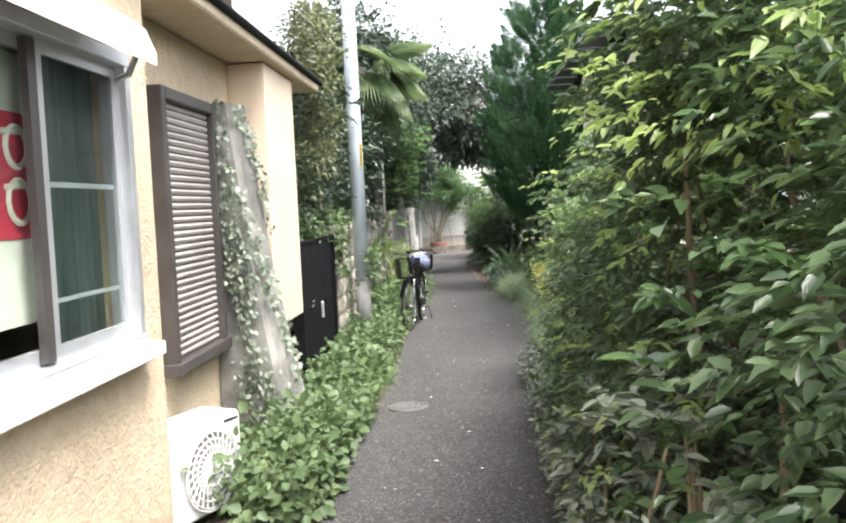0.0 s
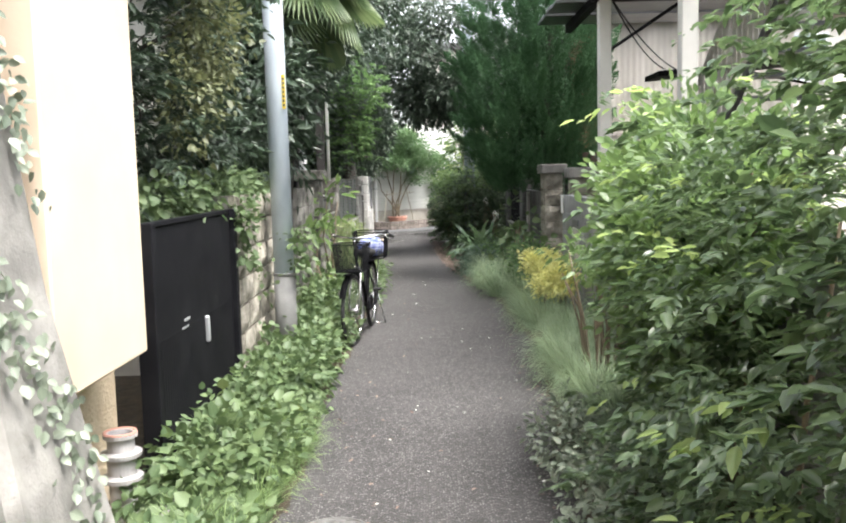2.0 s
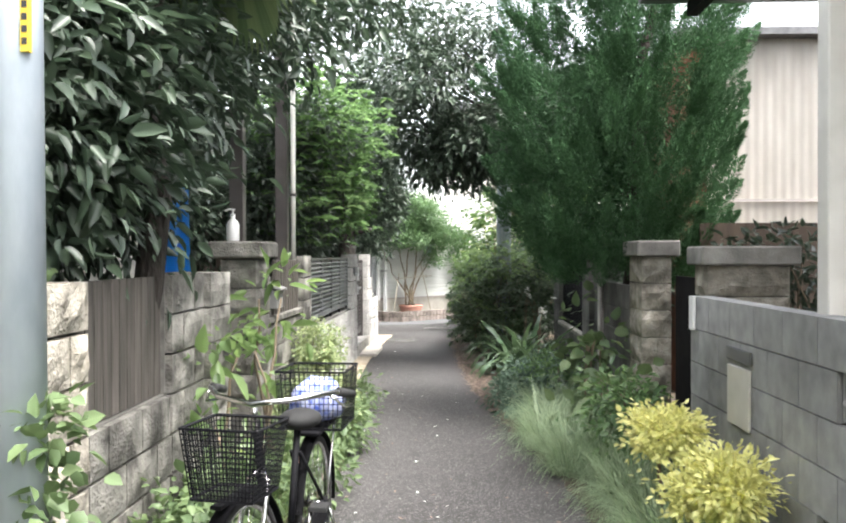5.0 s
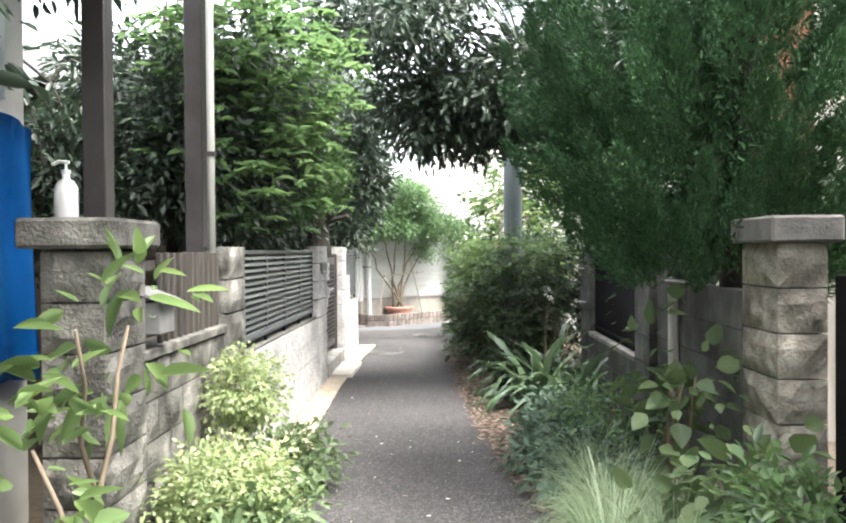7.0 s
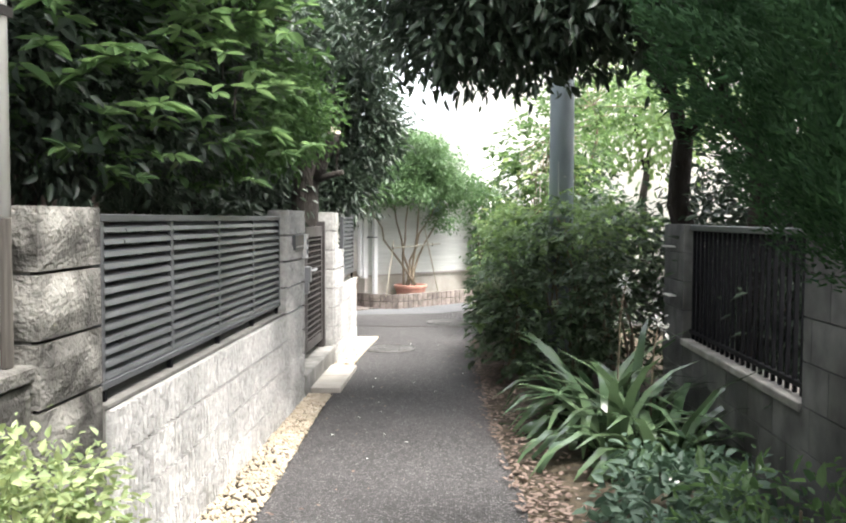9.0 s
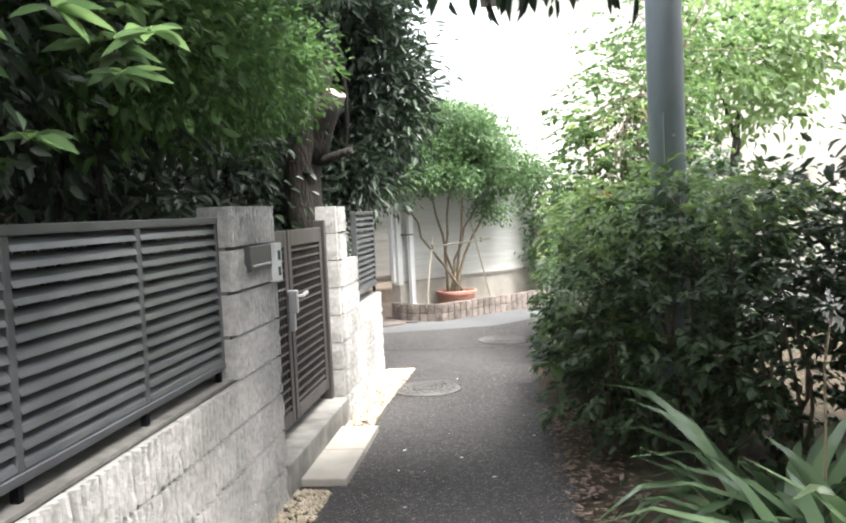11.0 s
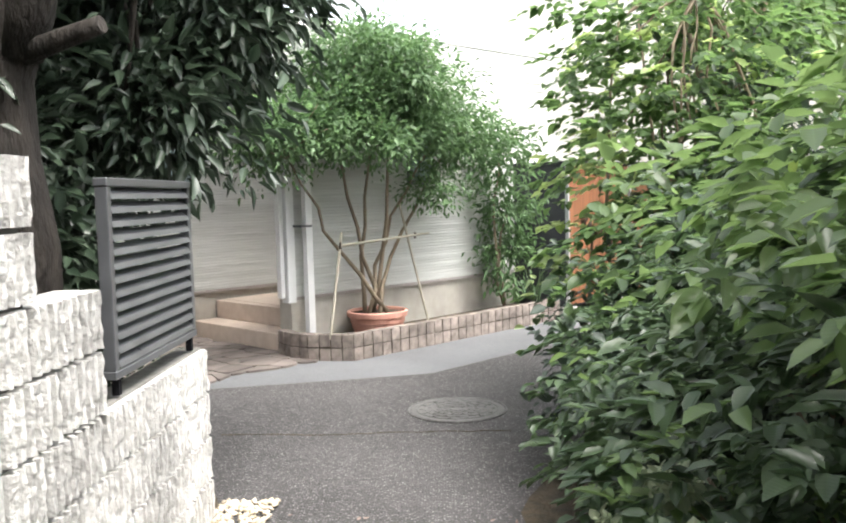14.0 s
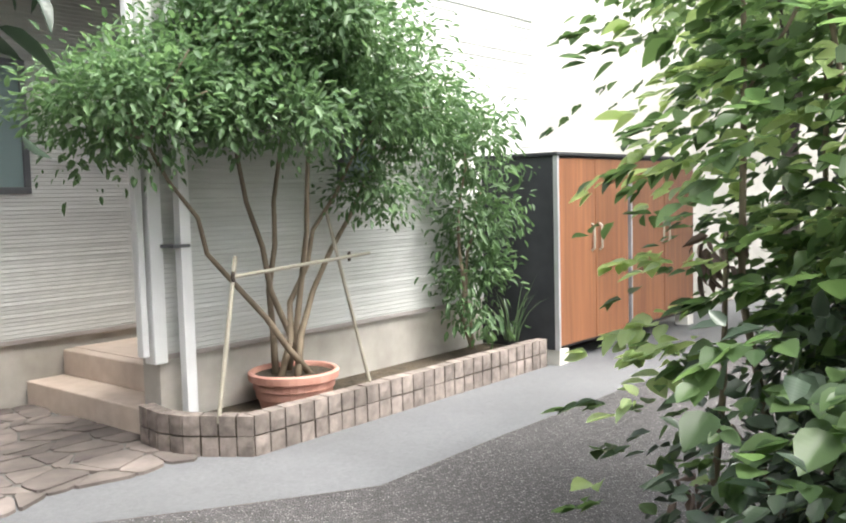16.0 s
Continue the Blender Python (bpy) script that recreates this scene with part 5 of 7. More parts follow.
for k in range(7):
    part("character", box(0.056, 0.072, -0.0735, -0.0715, 2.18 + k * 0.036, 2.2 + k * 0.036), CHARCOAL, tg)
up2 = thing("utility_pole", "slate grey steel utility pole behind a hedge", "pole", (1.75, 22.0, 0))
part("shaft", tube([(0, 0, 0), (0, 0, 4), (0, 0, 9)], [0.125, 0.118, 0.1], 24), STEEL_POLE, up2, smooth=True)
part("bolt", lathe([(0.01, 0), (0.01, 0.02)], 8), SILVER_ALU, up2).matrix_basis = pose(0.02, -0.123, 1.95, 90, 0, 0)
part("seam", box(-0.045, -0.04, -0.124, -0.119, 1.2, 2.1), SILVER_ALU, up2)


def manhole(x, y, r, label):
    mh = thing("manhole_cover", label, "manhole cover", (x, y, 0.0))
    part("rim", ring(r, 0.008, "z", 6, 40, (0, 0, 0.012)), CAST_IRON, mh)
    part("lid", lathe([(r - 0.012, 0.0), (r - 0.012, 0.014), (r - 0.02, 0.016)], 40), CAST_IRON, mh)
    for k in range(5):
        part("rib", ring(r * (0.15 + 0.17 * k), 0.0045, "z", 5, 32, (0, 0, 0.017)), CAST_IRON, mh)
    me = None
    for i in range(14):
        for q in range(1, 5):
            a = math.tau * (i + 0.5 * (q % 2)) / 14
            c = r * (0.06 + 0.17 * q)
            if me is None:
                ob = part("stud", box(-0.012, 0.012, -0.012, 0.012, 0.014, 0.021), CAST_IRON, mh)
                me = ob.data
            else:
                ob = new("stud", me)
                ob.parent = mh
            ob.matrix_basis = pose(c * math.cos(a), c * math.sin(a), 0, 0, 0, math.degrees(a))
    return mh


manhole(0.4, 6.25, 0.16, "small round cast iron cover in the lane")
manhole(-0.09, 23.27, 0.3, "round cast iron manhole cover in the lane")
manhole(0.58, 25.9, 0.33, "round pale manhole cover at the street corner")


# ---- house across the street, set askew ----
UX, UY = 0.682, 0.731
C0 = (-0.92, 28.06)


def at_house(u, n, z=0.0):
    """u along the front wall to the right, n out of the wall to the street."""
    return (C0[0] + UX * u + UY * n, C0[1] + UY * u - UX * n, z)


TURN_H = math.degrees(math.atan2(UY, UX))
hs = thing("street_house", "pale grey sided house with a recessed porch", "house", (C0[0], C0[1], 0), TURN_H)


def siding(name, u0, u1, n, z0, z1, parent=None, holes=()):
    """Lapped siding boards between u0 and u1 in the plane n; boards stop at the holes."""
    rows = int((z1 - z0) / 0.03)
    bm = bmesh.new()
    for r in range(rows):
        z = z0 + r * 0.03
        spans = [(u0, u1)]
        for h0, h1, k0, k1 in holes:
            if k0 - 0.01 <= z < k1:
                spans = [s for a, b in spans for s in ((a, h0), (h1, b)) if s[1] - s[0] > 0.01]
        for a, b in spans:
            w = 0.0015 + 0.002 * math.sin(r * 1.7) + 0.0015 * math.sin(r * 4.1)
            vs = [bm.verts.new(p) for p in ((a, -n, z), (b, -n, z), (b, -n - w - 0.004, z + 0.003), (a, -n - w - 0.004, z + 0.003), (b, -n, z + 0.03), (a, -n, z + 0.03))]
            bm.faces.new((vs[0], vs[1], vs[2], vs[3]))
            bm.faces.new((vs[3], vs[2], vs[4], vs[5]))
    return part(name, bm, SIDING, parent or hs)


# local frame: x along the wall, -y towards the street
part("wall", box(0.0, 4.2, 0.0, 0.2, 0.55, 3.1), SIDING, hs)
part("wall", box(1.9, 2.1, 0.2, 1.8, 0.0, 3.1), SIDING, hs)
siding("siding", 0.05, 4.2, 0.0, 0.56, 3.08, holes=((1.55, 1.95, 1.58, 2.5),))
part("foundation", box(0.02, 4.2, 0.02, 0.2, 0, 0.52), FOUNDATION, hs, "plain concrete foundation")
part("drip_edge", box(0.0, 4.2, -0.012, 0.02, 0.52, 0.55), GREY_BROWN, hs)
part("wall", box(-9, 1.9, 1.75, 6, 0.5, 3.1), SIDING, hs)
siding("siding", -9, 1.9, -1.75, 0.51, 3.08, holes=((-1.2, 0.12, 1.56, 2.53), (-4.4, -3.2, 1.4, 2.5)))
part("foundation", box(-9, 1.9, 1.77, 6, 0, 0.47), FOUNDATION, hs)
part("drip_edge", box(-9, 1.9, 1.735, 1.77, 0.47, 0.5), GREY_BROWN, hs)
part("corner_trim", box(-0.04, 0.05, -0.03, 0.08, 0.5, 3.08, 0.004), WHITE_PLASTIC, hs, "white corner trim")
part("corner_trim", box(-0.1, -0.055, -0.0, 0.06, 0.55, 3.08, 0.004), WHITE_PLASTIC, hs)
part("roof", box(-9.0, 2.1, 0.5, 6.0, 3.1, 3.14), SIDING, hs)
part("roof", box(-9.0, 4.2, -0.01, 0.2, 3.1, 3.14), SIDING, hs)
for u0, u1, n, z0, z1 in ((1.55, 1.95, 0.0, 1.58, 2.5), (-1.2, 0.12, -1.75, 1.56, 2.53), (-4.4, -3.2, -1.75, 1.4, 2.5)):
    bm = box(u0, u1, -n - 0.03, -n, z1 - 0.05, z1, 0.004)
    box(u0, u1, -n - 0.03, -n, z0, z0 + 0.05, 0.004, bm)
    box(u0, u0 + 0.05, -n - 0.03, -n, z0 + 0.05, z1 - 0.05, 0.004, bm)
    box(u1 - 0.05, u1, -n - 0.03, -n, z0 + 0.05, z1 - 0.05, 0.004, bm)
    w = part("window", bm, DARK_ALU, hs, "dark framed window")
    part("pane", box(u0 + 0.05, u1 - 0.05, -n - 0.014, -n - 0.006, z0 + 0.05, z1 - 0.05), DARK_GLASS, w)
dpp = thing("downpipe", "white downpipe at the house corner", "pipe", at_house(0.13, 0.12), TURN_H)
part("pipe", prism([(-0.036, -0.03), (0.036, -0.03), (0.036, 0.03), (-0.036, 0.03)], 0.02, 3.1), WHITE_PLASTIC, dpp)
for z in (1.2, 2.5):
    part("bracket", box(-0.1, 0.02, -0.045, 0.1, z, z + 0.02), DARK_ALU, dpp)
dp3 = thing("downpipe", "white downpipe on the far wall", "pipe", at_house(-1.3, -1.66), TURN_H)
part("pipe", tube([(0.08, 0, 0.02), (0, 0, 1.9), (0, 0, 3.1)], 0.035, 12), WHITE_PLASTIC, dp3, smooth=True)
shovel = thing("snow_shovel", "white plastic shovel leaning on the wall", "shovel", at_house(-1.6, -1.55), TURN_H)
part("blade", box(-0.16, 0.16, -0.03, 0.0, 0.0, 0.26, 0.012), WHITE_PLASTIC, shovel)
part("shaft", tube([(0, -0.01, 0.24), (0, 0.1, 0.95)], 0.014, 8), WHITE_PLASTIC, shovel)
# porch steps
stp = thing("porch_steps", "beige tiled porch with two steps", "steps", at_house(0.12, -0.98), TURN_H, kind="structure")
sb = lambda nm, *b: part(nm, box(*b, 0.006), PORCH_TILE, stp)
sb("step", -0.12, 0.22, -0.77, 0.76, 0, 0.19)
sb("step", 0.17, 0.29, -0.77, 0.76, 0.19, 0.38)
bm = box(0.27, 1.78, -0.77, 0.76, 0.0, 0.384)
part("landing", bm, PORCH_TILE, stp)
# planter edging of cobble bricks
pl = thing("planter_edge", "low planter wall of small cobble bricks", "planter", at_house(1.2, 0.5), TURN_H, kind="structure")
LINE = [(-1.06, 28.09), (-0.9, 27.88), (-0.73, 27.77), (-0.31, 27.71), (1.82, 29.98)]
for (ax, ay), (bx, by) in zip(LINE, LINE[1:]):
    L = math.hypot(bx - ax, by - ay)
    k = max(1, round(L / 0.115))
    t = math.degrees(math.atan2(by - ay, bx - ax))
    part("mortar_core", prism([(0, 0.012), (L, 0.012), (L, 0.075), (0, 0.075)], 0, 0.235), SOIL, pl).matrix_basis = chain(pl).inverted() @ pose(ax, ay, 0, 0, 0, t)
    for i in range(k):
        for r in range(2):
            f = (i + 0.5) / k
            c = (ax + (bx - ax) * f - 0.045 * math.sin(radians(t)), ay + (by - ay) * f + 0.045 * math.cos(radians(t)), 0.065 + r * 0.123 + random.uniform(-0.003, 0.003))
            block_piece("brick", pl, c, (round(L / k - 0.012, 3), 0.095, 0.114), "-y", BRICK, 0.012, (2, 2), t + random.uniform(-2, 2))
part("soil", prism([(-0.1, -0.02), (0.6, -0.6), (3.3, -0.6), (3.3, -0.01), (0, -0.01)], 0, 0.14), SOIL, pl).matrix_basis = chain(pl).inverted() @ pose(C0[0], C0[1], 0, 0, 0, TURN_H)
# flagstone apron
fl = thing("floor_flagstones", "irregular warm flagstone paving by the porch", "paving", at_house(-1.2, -0.4), kind="structure")
knots = {(i, j): (-2.85 + i * 0.215 + (j % 2) * 0.08 + random.uniform(-0.09, 0.09), 0.42 - j * 0.195 + random.uniform(-0.08, 0.08)) for i in range(15) for j in range(12)}
for i in range(14):
    for j in range(11):
        quad = [knots[i, j], knots[i + 1, j], knots[i + 1, j + 1], knots[i, j + 1]]
        mu, mv = sum(q[0] for q in quad) / 4, sum(q[1] for q in quad) / 4
        if mu > -0.04:
            continue
        pts = []
        for q in range(4):
            (au, av), (bu, bv) = quad[q], quad[(q + 1) % 4]
            for f, k in ((0.12, 0.93), (0.5, 0.95 + random.uniform(-0.05, 0.04)), (0.88, 0.93)):
                pu, pv = au + (bu - au) * f, av + (bv - av) * f
                pts.append(at_house(mu + (pu - mu) * k, mv + (pv - mv) * k)[:2])
        part("flagstone", prism(pts, 0.0, 0.024 + random.uniform(0, 0.006)), FLAGSTONE, fl, local=False)
part("bed", prism([at_house(-2.9, 0.45)[:2], at_house(-0.02, 0.1)[:2], at_house(-0.02, -1.7)[:2], at_house(-2.9, -1.7)[:2]], 0, 0.018), MORTAR, fl, local=False)
# storage cabinets
for i, (s0, wd) in enumerate(((0.0, 1.3), (1.33, 1.5))):
    q = thing("storage_cabinet", "outdoor storage cabinet with orange-brown doors and charcoal sides", "cabinet", (1.92 + UX * s0, 29.97 + UY * s0, 0), TURN_H, group="storage cabinets")
    part("body", box(0, wd, 0.03, 0.95, 0.14, 1.78, 0.006), CHARCOAL, q)
    part("top", box(-0.02, wd + 0.01, -0.02, 0.97, 1.78, 1.81, 0.005), CHARCOAL, q)
    part("edge_trim", box(-0.008, 0.02, -0.012, 0.03, 0.14, 1.78), SILVER_ALU, q)
    for k in range(2):
        d = part("door", box(0.025 + k * (wd - 0.03) / 2, 0.015 + (k + 1) * (wd - 0.03) / 2, 0.0, 0.028, 0.17, 1.76, 0.003), ORANGE_WOOD, q)
        hx = wd / 2 + (-0.07 if k == 0 else 0.07)
        part("handle", tube([(hx, -0.002, 0.95), (hx, -0.03, 0.97), (hx, -0.03, 1.17), (hx, -0.002, 1.19)], 0.01, 6), BAMBOO, d)
    for fx in (0.06, wd - 0.12):
        part("foot", box(fx - 0.05, fx + 0.1, 0.0, 0.14, 0, 0.14), PALE_WALL, q)
        part("foot", box(fx - 0.05, fx + 0.1, 0.75, 0.9, 0, 0.14), PALE_WALL, q)
# potted tree with bamboo stakes
POT = at_house(0.78, 0.33)
pt = thing("terracotta_pot", "large ribbed terracotta pot in the planter", "pot", (POT[0], POT[1], 0.14))
part("body", lathe([(0.22, 0), (0.235, 0.06), (0.245, 0.065), (0.255, 0.12), (0.265, 0.125), (0.265, 0.17), (0.29, 0.18), (0.295, 0.225), (0.28, 0.235), (0.265, 0.23), (0.255, 0.2)], 36), TERRACOTTA, pt, smooth=False)
part("soil", lathe([(0.255, 0.19), (0.255, 0.205)], 24), SOIL, pt)
tr = thing("potted_tree", "multi-stemmed evergreen ash tree with a rounded crown", "tree", (POT[0], POT[1], 0.4))
bx, by = POT[0], POT[1]
ends = [at_house(-0.3, 0.45, 1.8), at_house(0.3, 0.3, 2.3), at_house(0.72, 0.5, 2.4), at_house(0.95, 0.2, 2.3), at_house(1.45, 0.45, 1.95), at_house(1.9, 0.3, 2.0)]
starts = [(bx + 0.12 * math.cos(k), by + 0.12 * math.sin(k), 0.32) for k in range(6)]
for s_, e_ in zip(starts, ends):
    limbs("trunk", PALE_BARK, tr, s_, [e_], 0.024, 0.009, 3 + int(e_[2] * 100), 0.12)
twigs = [(Vector(e), Vector(e) + Vector((random.uniform(-0.5, 0.5), random.uniform(-0.4, 0.4), random.uniform(0.1, 0.5)))) for e in ends for _ in range(5)]
limbs("twig_mass", PALE_BARK, tr, [a for a, _ in twigs], [b for _, b in twigs], 0.009, 0.004, 9, 0.2, 5, 4, True)
ch = lambda u, n, z, a, b, c, k: (*at_house(u, n, z), a, b, c, k)
foliage("crown", LEAF_NANDINA, tr, [ch(0.1, 0.4, 2.2, 0.5, 0.45, 0.32, 4800), ch(0.7, 0.45, 2.55, 0.7, 0.55, 0.42, 7360), ch(1.4, 0.4, 2.4, 0.55, 0.5, 0.42, 4800), ch(-0.4, 0.4, 2.0, 0.45, 0.35, 0.3, 3840), ch(0.5, 0.5, 2.8, 0.7, 0.5, 0.25, 3840), ch(1.8, 0.4, 2.05, 0.4, 0.4, 0.35, 2560), ch(0.3, 0.75, 1.95, 0.45, 0.3, 0.18, 1760), ch(1.45, 0.5, 1.55, 0.35, 0.3, 0.2, 960), ch(1.0, 0.6, 2.1, 0.5, 0.35, 0.25, 2080)], 0.046, 0.45, 21, 0.085, 26, 0.4, 0.9, 0.15)
stk = thing("tree_support", "bamboo pole support tied round the potted tree", "plant support", (bx, by, 0.2))
K1, K2 = at_house(0.2, 0.5, 1.03), at_house(1.3, 0.35, 1.07)
part("crossbar", tube([at_house(0.2, 0.5, 1.03), at_house(1.5, 0.35, 1.08)], 0.013, 8), BAMBOO, stk, local=False)
part("stake", tube([at_house(0.05, 0.5, 0.2), at_house(0.22, 0.5, 1.15)], 0.013, 8), BAMBOO, stk, local=False)
part("stake", tube([at_house(1.36, 0.45, 0.2), at_house(1.14, 0.3, 1.4)], 0.013, 8), BAMBOO, stk, local=False)
for k_ in (K1, K2):
    part("tie", ring(0.024, 0.012, "x", 6, 12, k_), DARK_TIMBER, stk, "dark rope tie", local=False)
# slender dark tree at the planter's end
t2 = thing("planter_tree", "narrow evergreen shrub climbing the house wall", "shrub", at_house(2.75, 0.3, 0.2))
limbs("trunk", PALE_BARK, t2, at_house(2.75, 0.3, 0.2), [at_house(2.7, 0.3, 1.9), at_house(2.85, 0.35, 1.5)], 0.02, 0.008, 4, 0.2)
foliage("crown", LEAF_NANDINA, t2, [ch(2.75, 0.32, 0.7, 0.3, 0.3, 0.4, 900), ch(2.8, 0.32, 1.3, 0.3, 0.3, 0.4, 1000), ch(2.7, 0.32, 1.85, 0.35, 0.3, 0.35, 1000), ch(2.3, 0.35, 2.1, 0.3, 0.3, 0.25, 500)], 0.06, 0.42, 22, 0.09, 25, 0.4, 0.6, 0.4)
blades("leaves", LEAF_STRAP, thing("strap_plant", "clump of strap leaves at the planter end", "plant", at_house(3.25, 0.35, 0.2)), [at_house(3.25, 0.35, 0.2)], 30, 0.5, 0.02, 0.2, 0.6, 5)
# pale buildings behind
for nm, lab, x0, x1, y0, y1, h in (("white_building", "white building behind the cabinets", 0.6, 9.0, 34.0, 35.2, 6.0), ("far_house", "pale house beyond the street", -14, -7.5, 31, 40, 5.5), ("grey_house", "grey two-storey house beyond the hedge", 8.5, 14, 24, 32, 5.2)):
    b = thing(nm, lab, "house", ((x0 + x1) / 2, (y0 + y1) / 2, 0))
    part("wall", box(x0, x1, y0, y1, 0, h), PALE_WALL, b, local=False)
    part("roof", box(x0 - 0.4, x1 + 0.4, y0 - 0.4, y1 + 0.4, h, h + 0.2), ROOF_TILE, b, local=False)
    for k in range(2):
        for z in (1.0, 3.6) if nm != "white_building" else ():
            xx = x0 + 0.6 + k * (x1 - x0) * 0.45
            w = part("window", box(xx, xx + 1.5, y0 - 0.04, y0 + 0.01, z, z + 1.2, 0.01), SILVER_ALU, b, local=False)
            part("pane", box(xx + 0.08, xx + 1.42, y0 - 0.05, y0 - 0.03, z + 0.08, z + 1.12), DARK_GLASS, w, local=False)


# ---- bicycle ----
bk = thing("bicycle", "black city bicycle with front basket and rear basket, on its stand", "bicycle", (0.13, 10.55, 0), -4.0)
bpz = lambda nm, b, m, par=None, lab="", sm=True: part(nm, b, m, par or bk, lab, sm)
R = 0.335
for nm, yc in (("front_wheel", 0.0), ("rear_wheel", 1.1)):
    rim = bpz(nm, ring(R - 0.035, 0.012, "x", 6, 40, (0, yc, R)), CHROME)
    bpz("tyre", ring(R - 0.017, 0.019, "x", 8, 44, (0, yc, R)), RUBBER, rim)
    bpz("hub", tube([(-0.05, yc, R), (0.05, yc, R)], 0.02, 10), CHROME, rim)
    bm = bmesh.new()
    for k in range(28):
        a = k * math.tau / 28
        tube([(0.03 * (-1) ** k, yc + 0.02 * math.cos(a + 0.8), R + 0.02 * math.sin(a + 0.8)), (0, yc + (R - 0.04) * math.cos(a), R + (R - 0.04) * math.sin(a))], 0.0018, 4, bm)
    bpz("spokes", bm, CHROME, rim)["kind"] = "stuff"
    bm = bmesh.new()
    prev = None
    lo, hi = (0.1, 2.7) if yc == 0 else (-0.2, 3.0)
    for k in range(19):
        a = lo + (hi - lo) * k / 18
        row = [bm.verts.new((x, yc + (R + 0.03 - abs(x) * 0.3) * math.cos(a), R + (R + 0.03 - abs(x) * 0.3) * math.sin(a))) for x in (-0.03, -0.012, 0.012, 0.03)]
        if prev:
            for q in range(3):
                bm.faces.new((prev[q], prev[q + 1], row[q + 1], row[q]))
        prev = row
    bmesh.ops.solidify(bm, geom=bm.faces[:], thickness=0.002)
    bpz("mudguard", bm, BLACK_METAL)
bm = tube([(0, 0.13, 0.93), (0, 0.2, 0.7)], 0.018, 10)
tube([(0, 0.18, 0.76), (0, 0.35, 0.5), (0, 0.62, 0.3)], 0.018, 10, bm)
tube([(0, 0.19, 0.7), (0, 0.4, 0.42), (0, 0.62, 0.3)], 0.016, 10, bm)
tube([(0, 0.62, 0.28), (0, 0.77, 0.78)], 0.016, 10, bm)
for s in (-1, 1):
    tube([(s * 0.02, 0.62, 0.3), (s * 0.055, 1.1, R)], 0.009, 8, bm)
    tube([(s * 0.02, 0.73, 0.68), (s * 0.055, 1.1, R)], 0.008, 8, bm)
bpz("frame", bm, BLACK_METAL)
bm = bmesh.new()
for s in (-1, 1):
    tube([(s * 0.05, 0, R), (s * 0.05, 0.08, 0.52), (s * 0.04, 0.15, 0.7), (0, 0.17, 0.74)], 0.011, 8, bm)
bpz("fork", bm, CHROME)
bm = tube([(0, 0.13, 0.9), (0, 0.11, 1.0)], 0.014, 8)
tube([(-0.29, 0.42, 1.0), (-0.27, 0.28, 1.03), (-0.16, 0.13, 1.02), (0, 0.1, 1.0), (0.16, 0.13, 1.02), (0.27, 0.28, 1.03), (0.29, 0.42, 1.0)], 0.012, 8, bm)
hb = bpz("handlebar", bm, CHROME)
for s in (-1, 1):
    bpz("grip", tube([(s * 0.29, 0.43, 0.998), (s * 0.272, 0.3, 1.028)], 0.018, 8), RUBBER, hb)
    bpz("brake_lever", tube([(s * 0.26, 0.25, 1.02), (s * 0.3, 0.3, 0.97), (s * 0.3, 0.4, 0.96)], 0.006, 6), CHROME, hb)
bm = bmesh.new()
bmesh.ops.create_uvsphere(bm, u_segments=14, v_segments=8, radius=0.12)
bmesh.ops.scale(bm, vec=(0.85, 1.05, 0.4), verts=bm.verts)
bmesh.ops.translate(bm, vec=(0, 0.82, 0.81), verts=bm.verts)
for v in bm.verts:
    if v.co.y < 0.78:
        v.co.x *= 0.5 + 0.5 * max(0, (v.co.y - 0.69) / 0.09)
bpz("saddle", bm, RUBBER)


def basket(name, x0, x1, y0, y1, z0, z1, nx, ny, nz, taper):
    bm = bmesh.new()

    def q(u, v, w):
        k = 1 - taper * (1 - w)
        cx, cy = (x0 + x1) / 2, (y0 + y1) / 2
        return (cx + (x0 + (x1 - x0) * u - cx) * k, cy + (y0 + (y1 - y0) * v - cy) * k, z0 + (z1 - z0) * w)
    for w in [i / nz for i in range(nz + 1)]:
        r = 0.006 if w in (0, 1) else 0.0022
        tube([q(0, 0, w), q(1, 0, w), q(1, 1, w), q(0, 1, w), q(0, 0, w)], r, 4, bm)
    for i in range(nx + 1):
        for v in (0, 1):
            tube([q(i / nx, v, 0), q(i / nx, v, 1)], 0.0022, 4, bm)
    for i in range(ny + 1):
        for u in (0, 1):
            tube([q(u, i / ny, 0), q(u, i / ny, 1)], 0.0022, 4, bm)
    for i in range(nx + 1):
        tube([q(i / nx, 0, 0), q(i / nx, 1, 0)], 0.0022, 4, bm)
    wire = bpz(name, bm, BLACK_METAL, None, "black wire mesh basket", False)
    wire["kind"] = "stuff"
    return wire


basket("front_basket", -0.11, 0.18, -0.25, 0.02, 0.72, 0.97, 18, 14, 13, 0.2)
basket("rear_basket", -0.17, 0.17, 1.0, 1.36, 0.72, 1.0, 14, 14, 9, 0.1)
bm = box(-0.02, 0.02, -0.2, 0.1, 0.68, 0.695)
bpz("basket_support", bm, BLACK_METAL, None, "", False)
bpz("carrier", box(-0.06, 0.06, 0.95, 1.36, 0.7, 0.715, 0.003), BLACK_METAL, None, "", False)
bm = bmesh.new()
for s in (-1, 1):
    tube([(s * 0.06, 1.3, 0.705), (s * 0.06, 1.1, R)], 0.006, 6, bm)
bpz("carrier_stay", bm, CHROME)
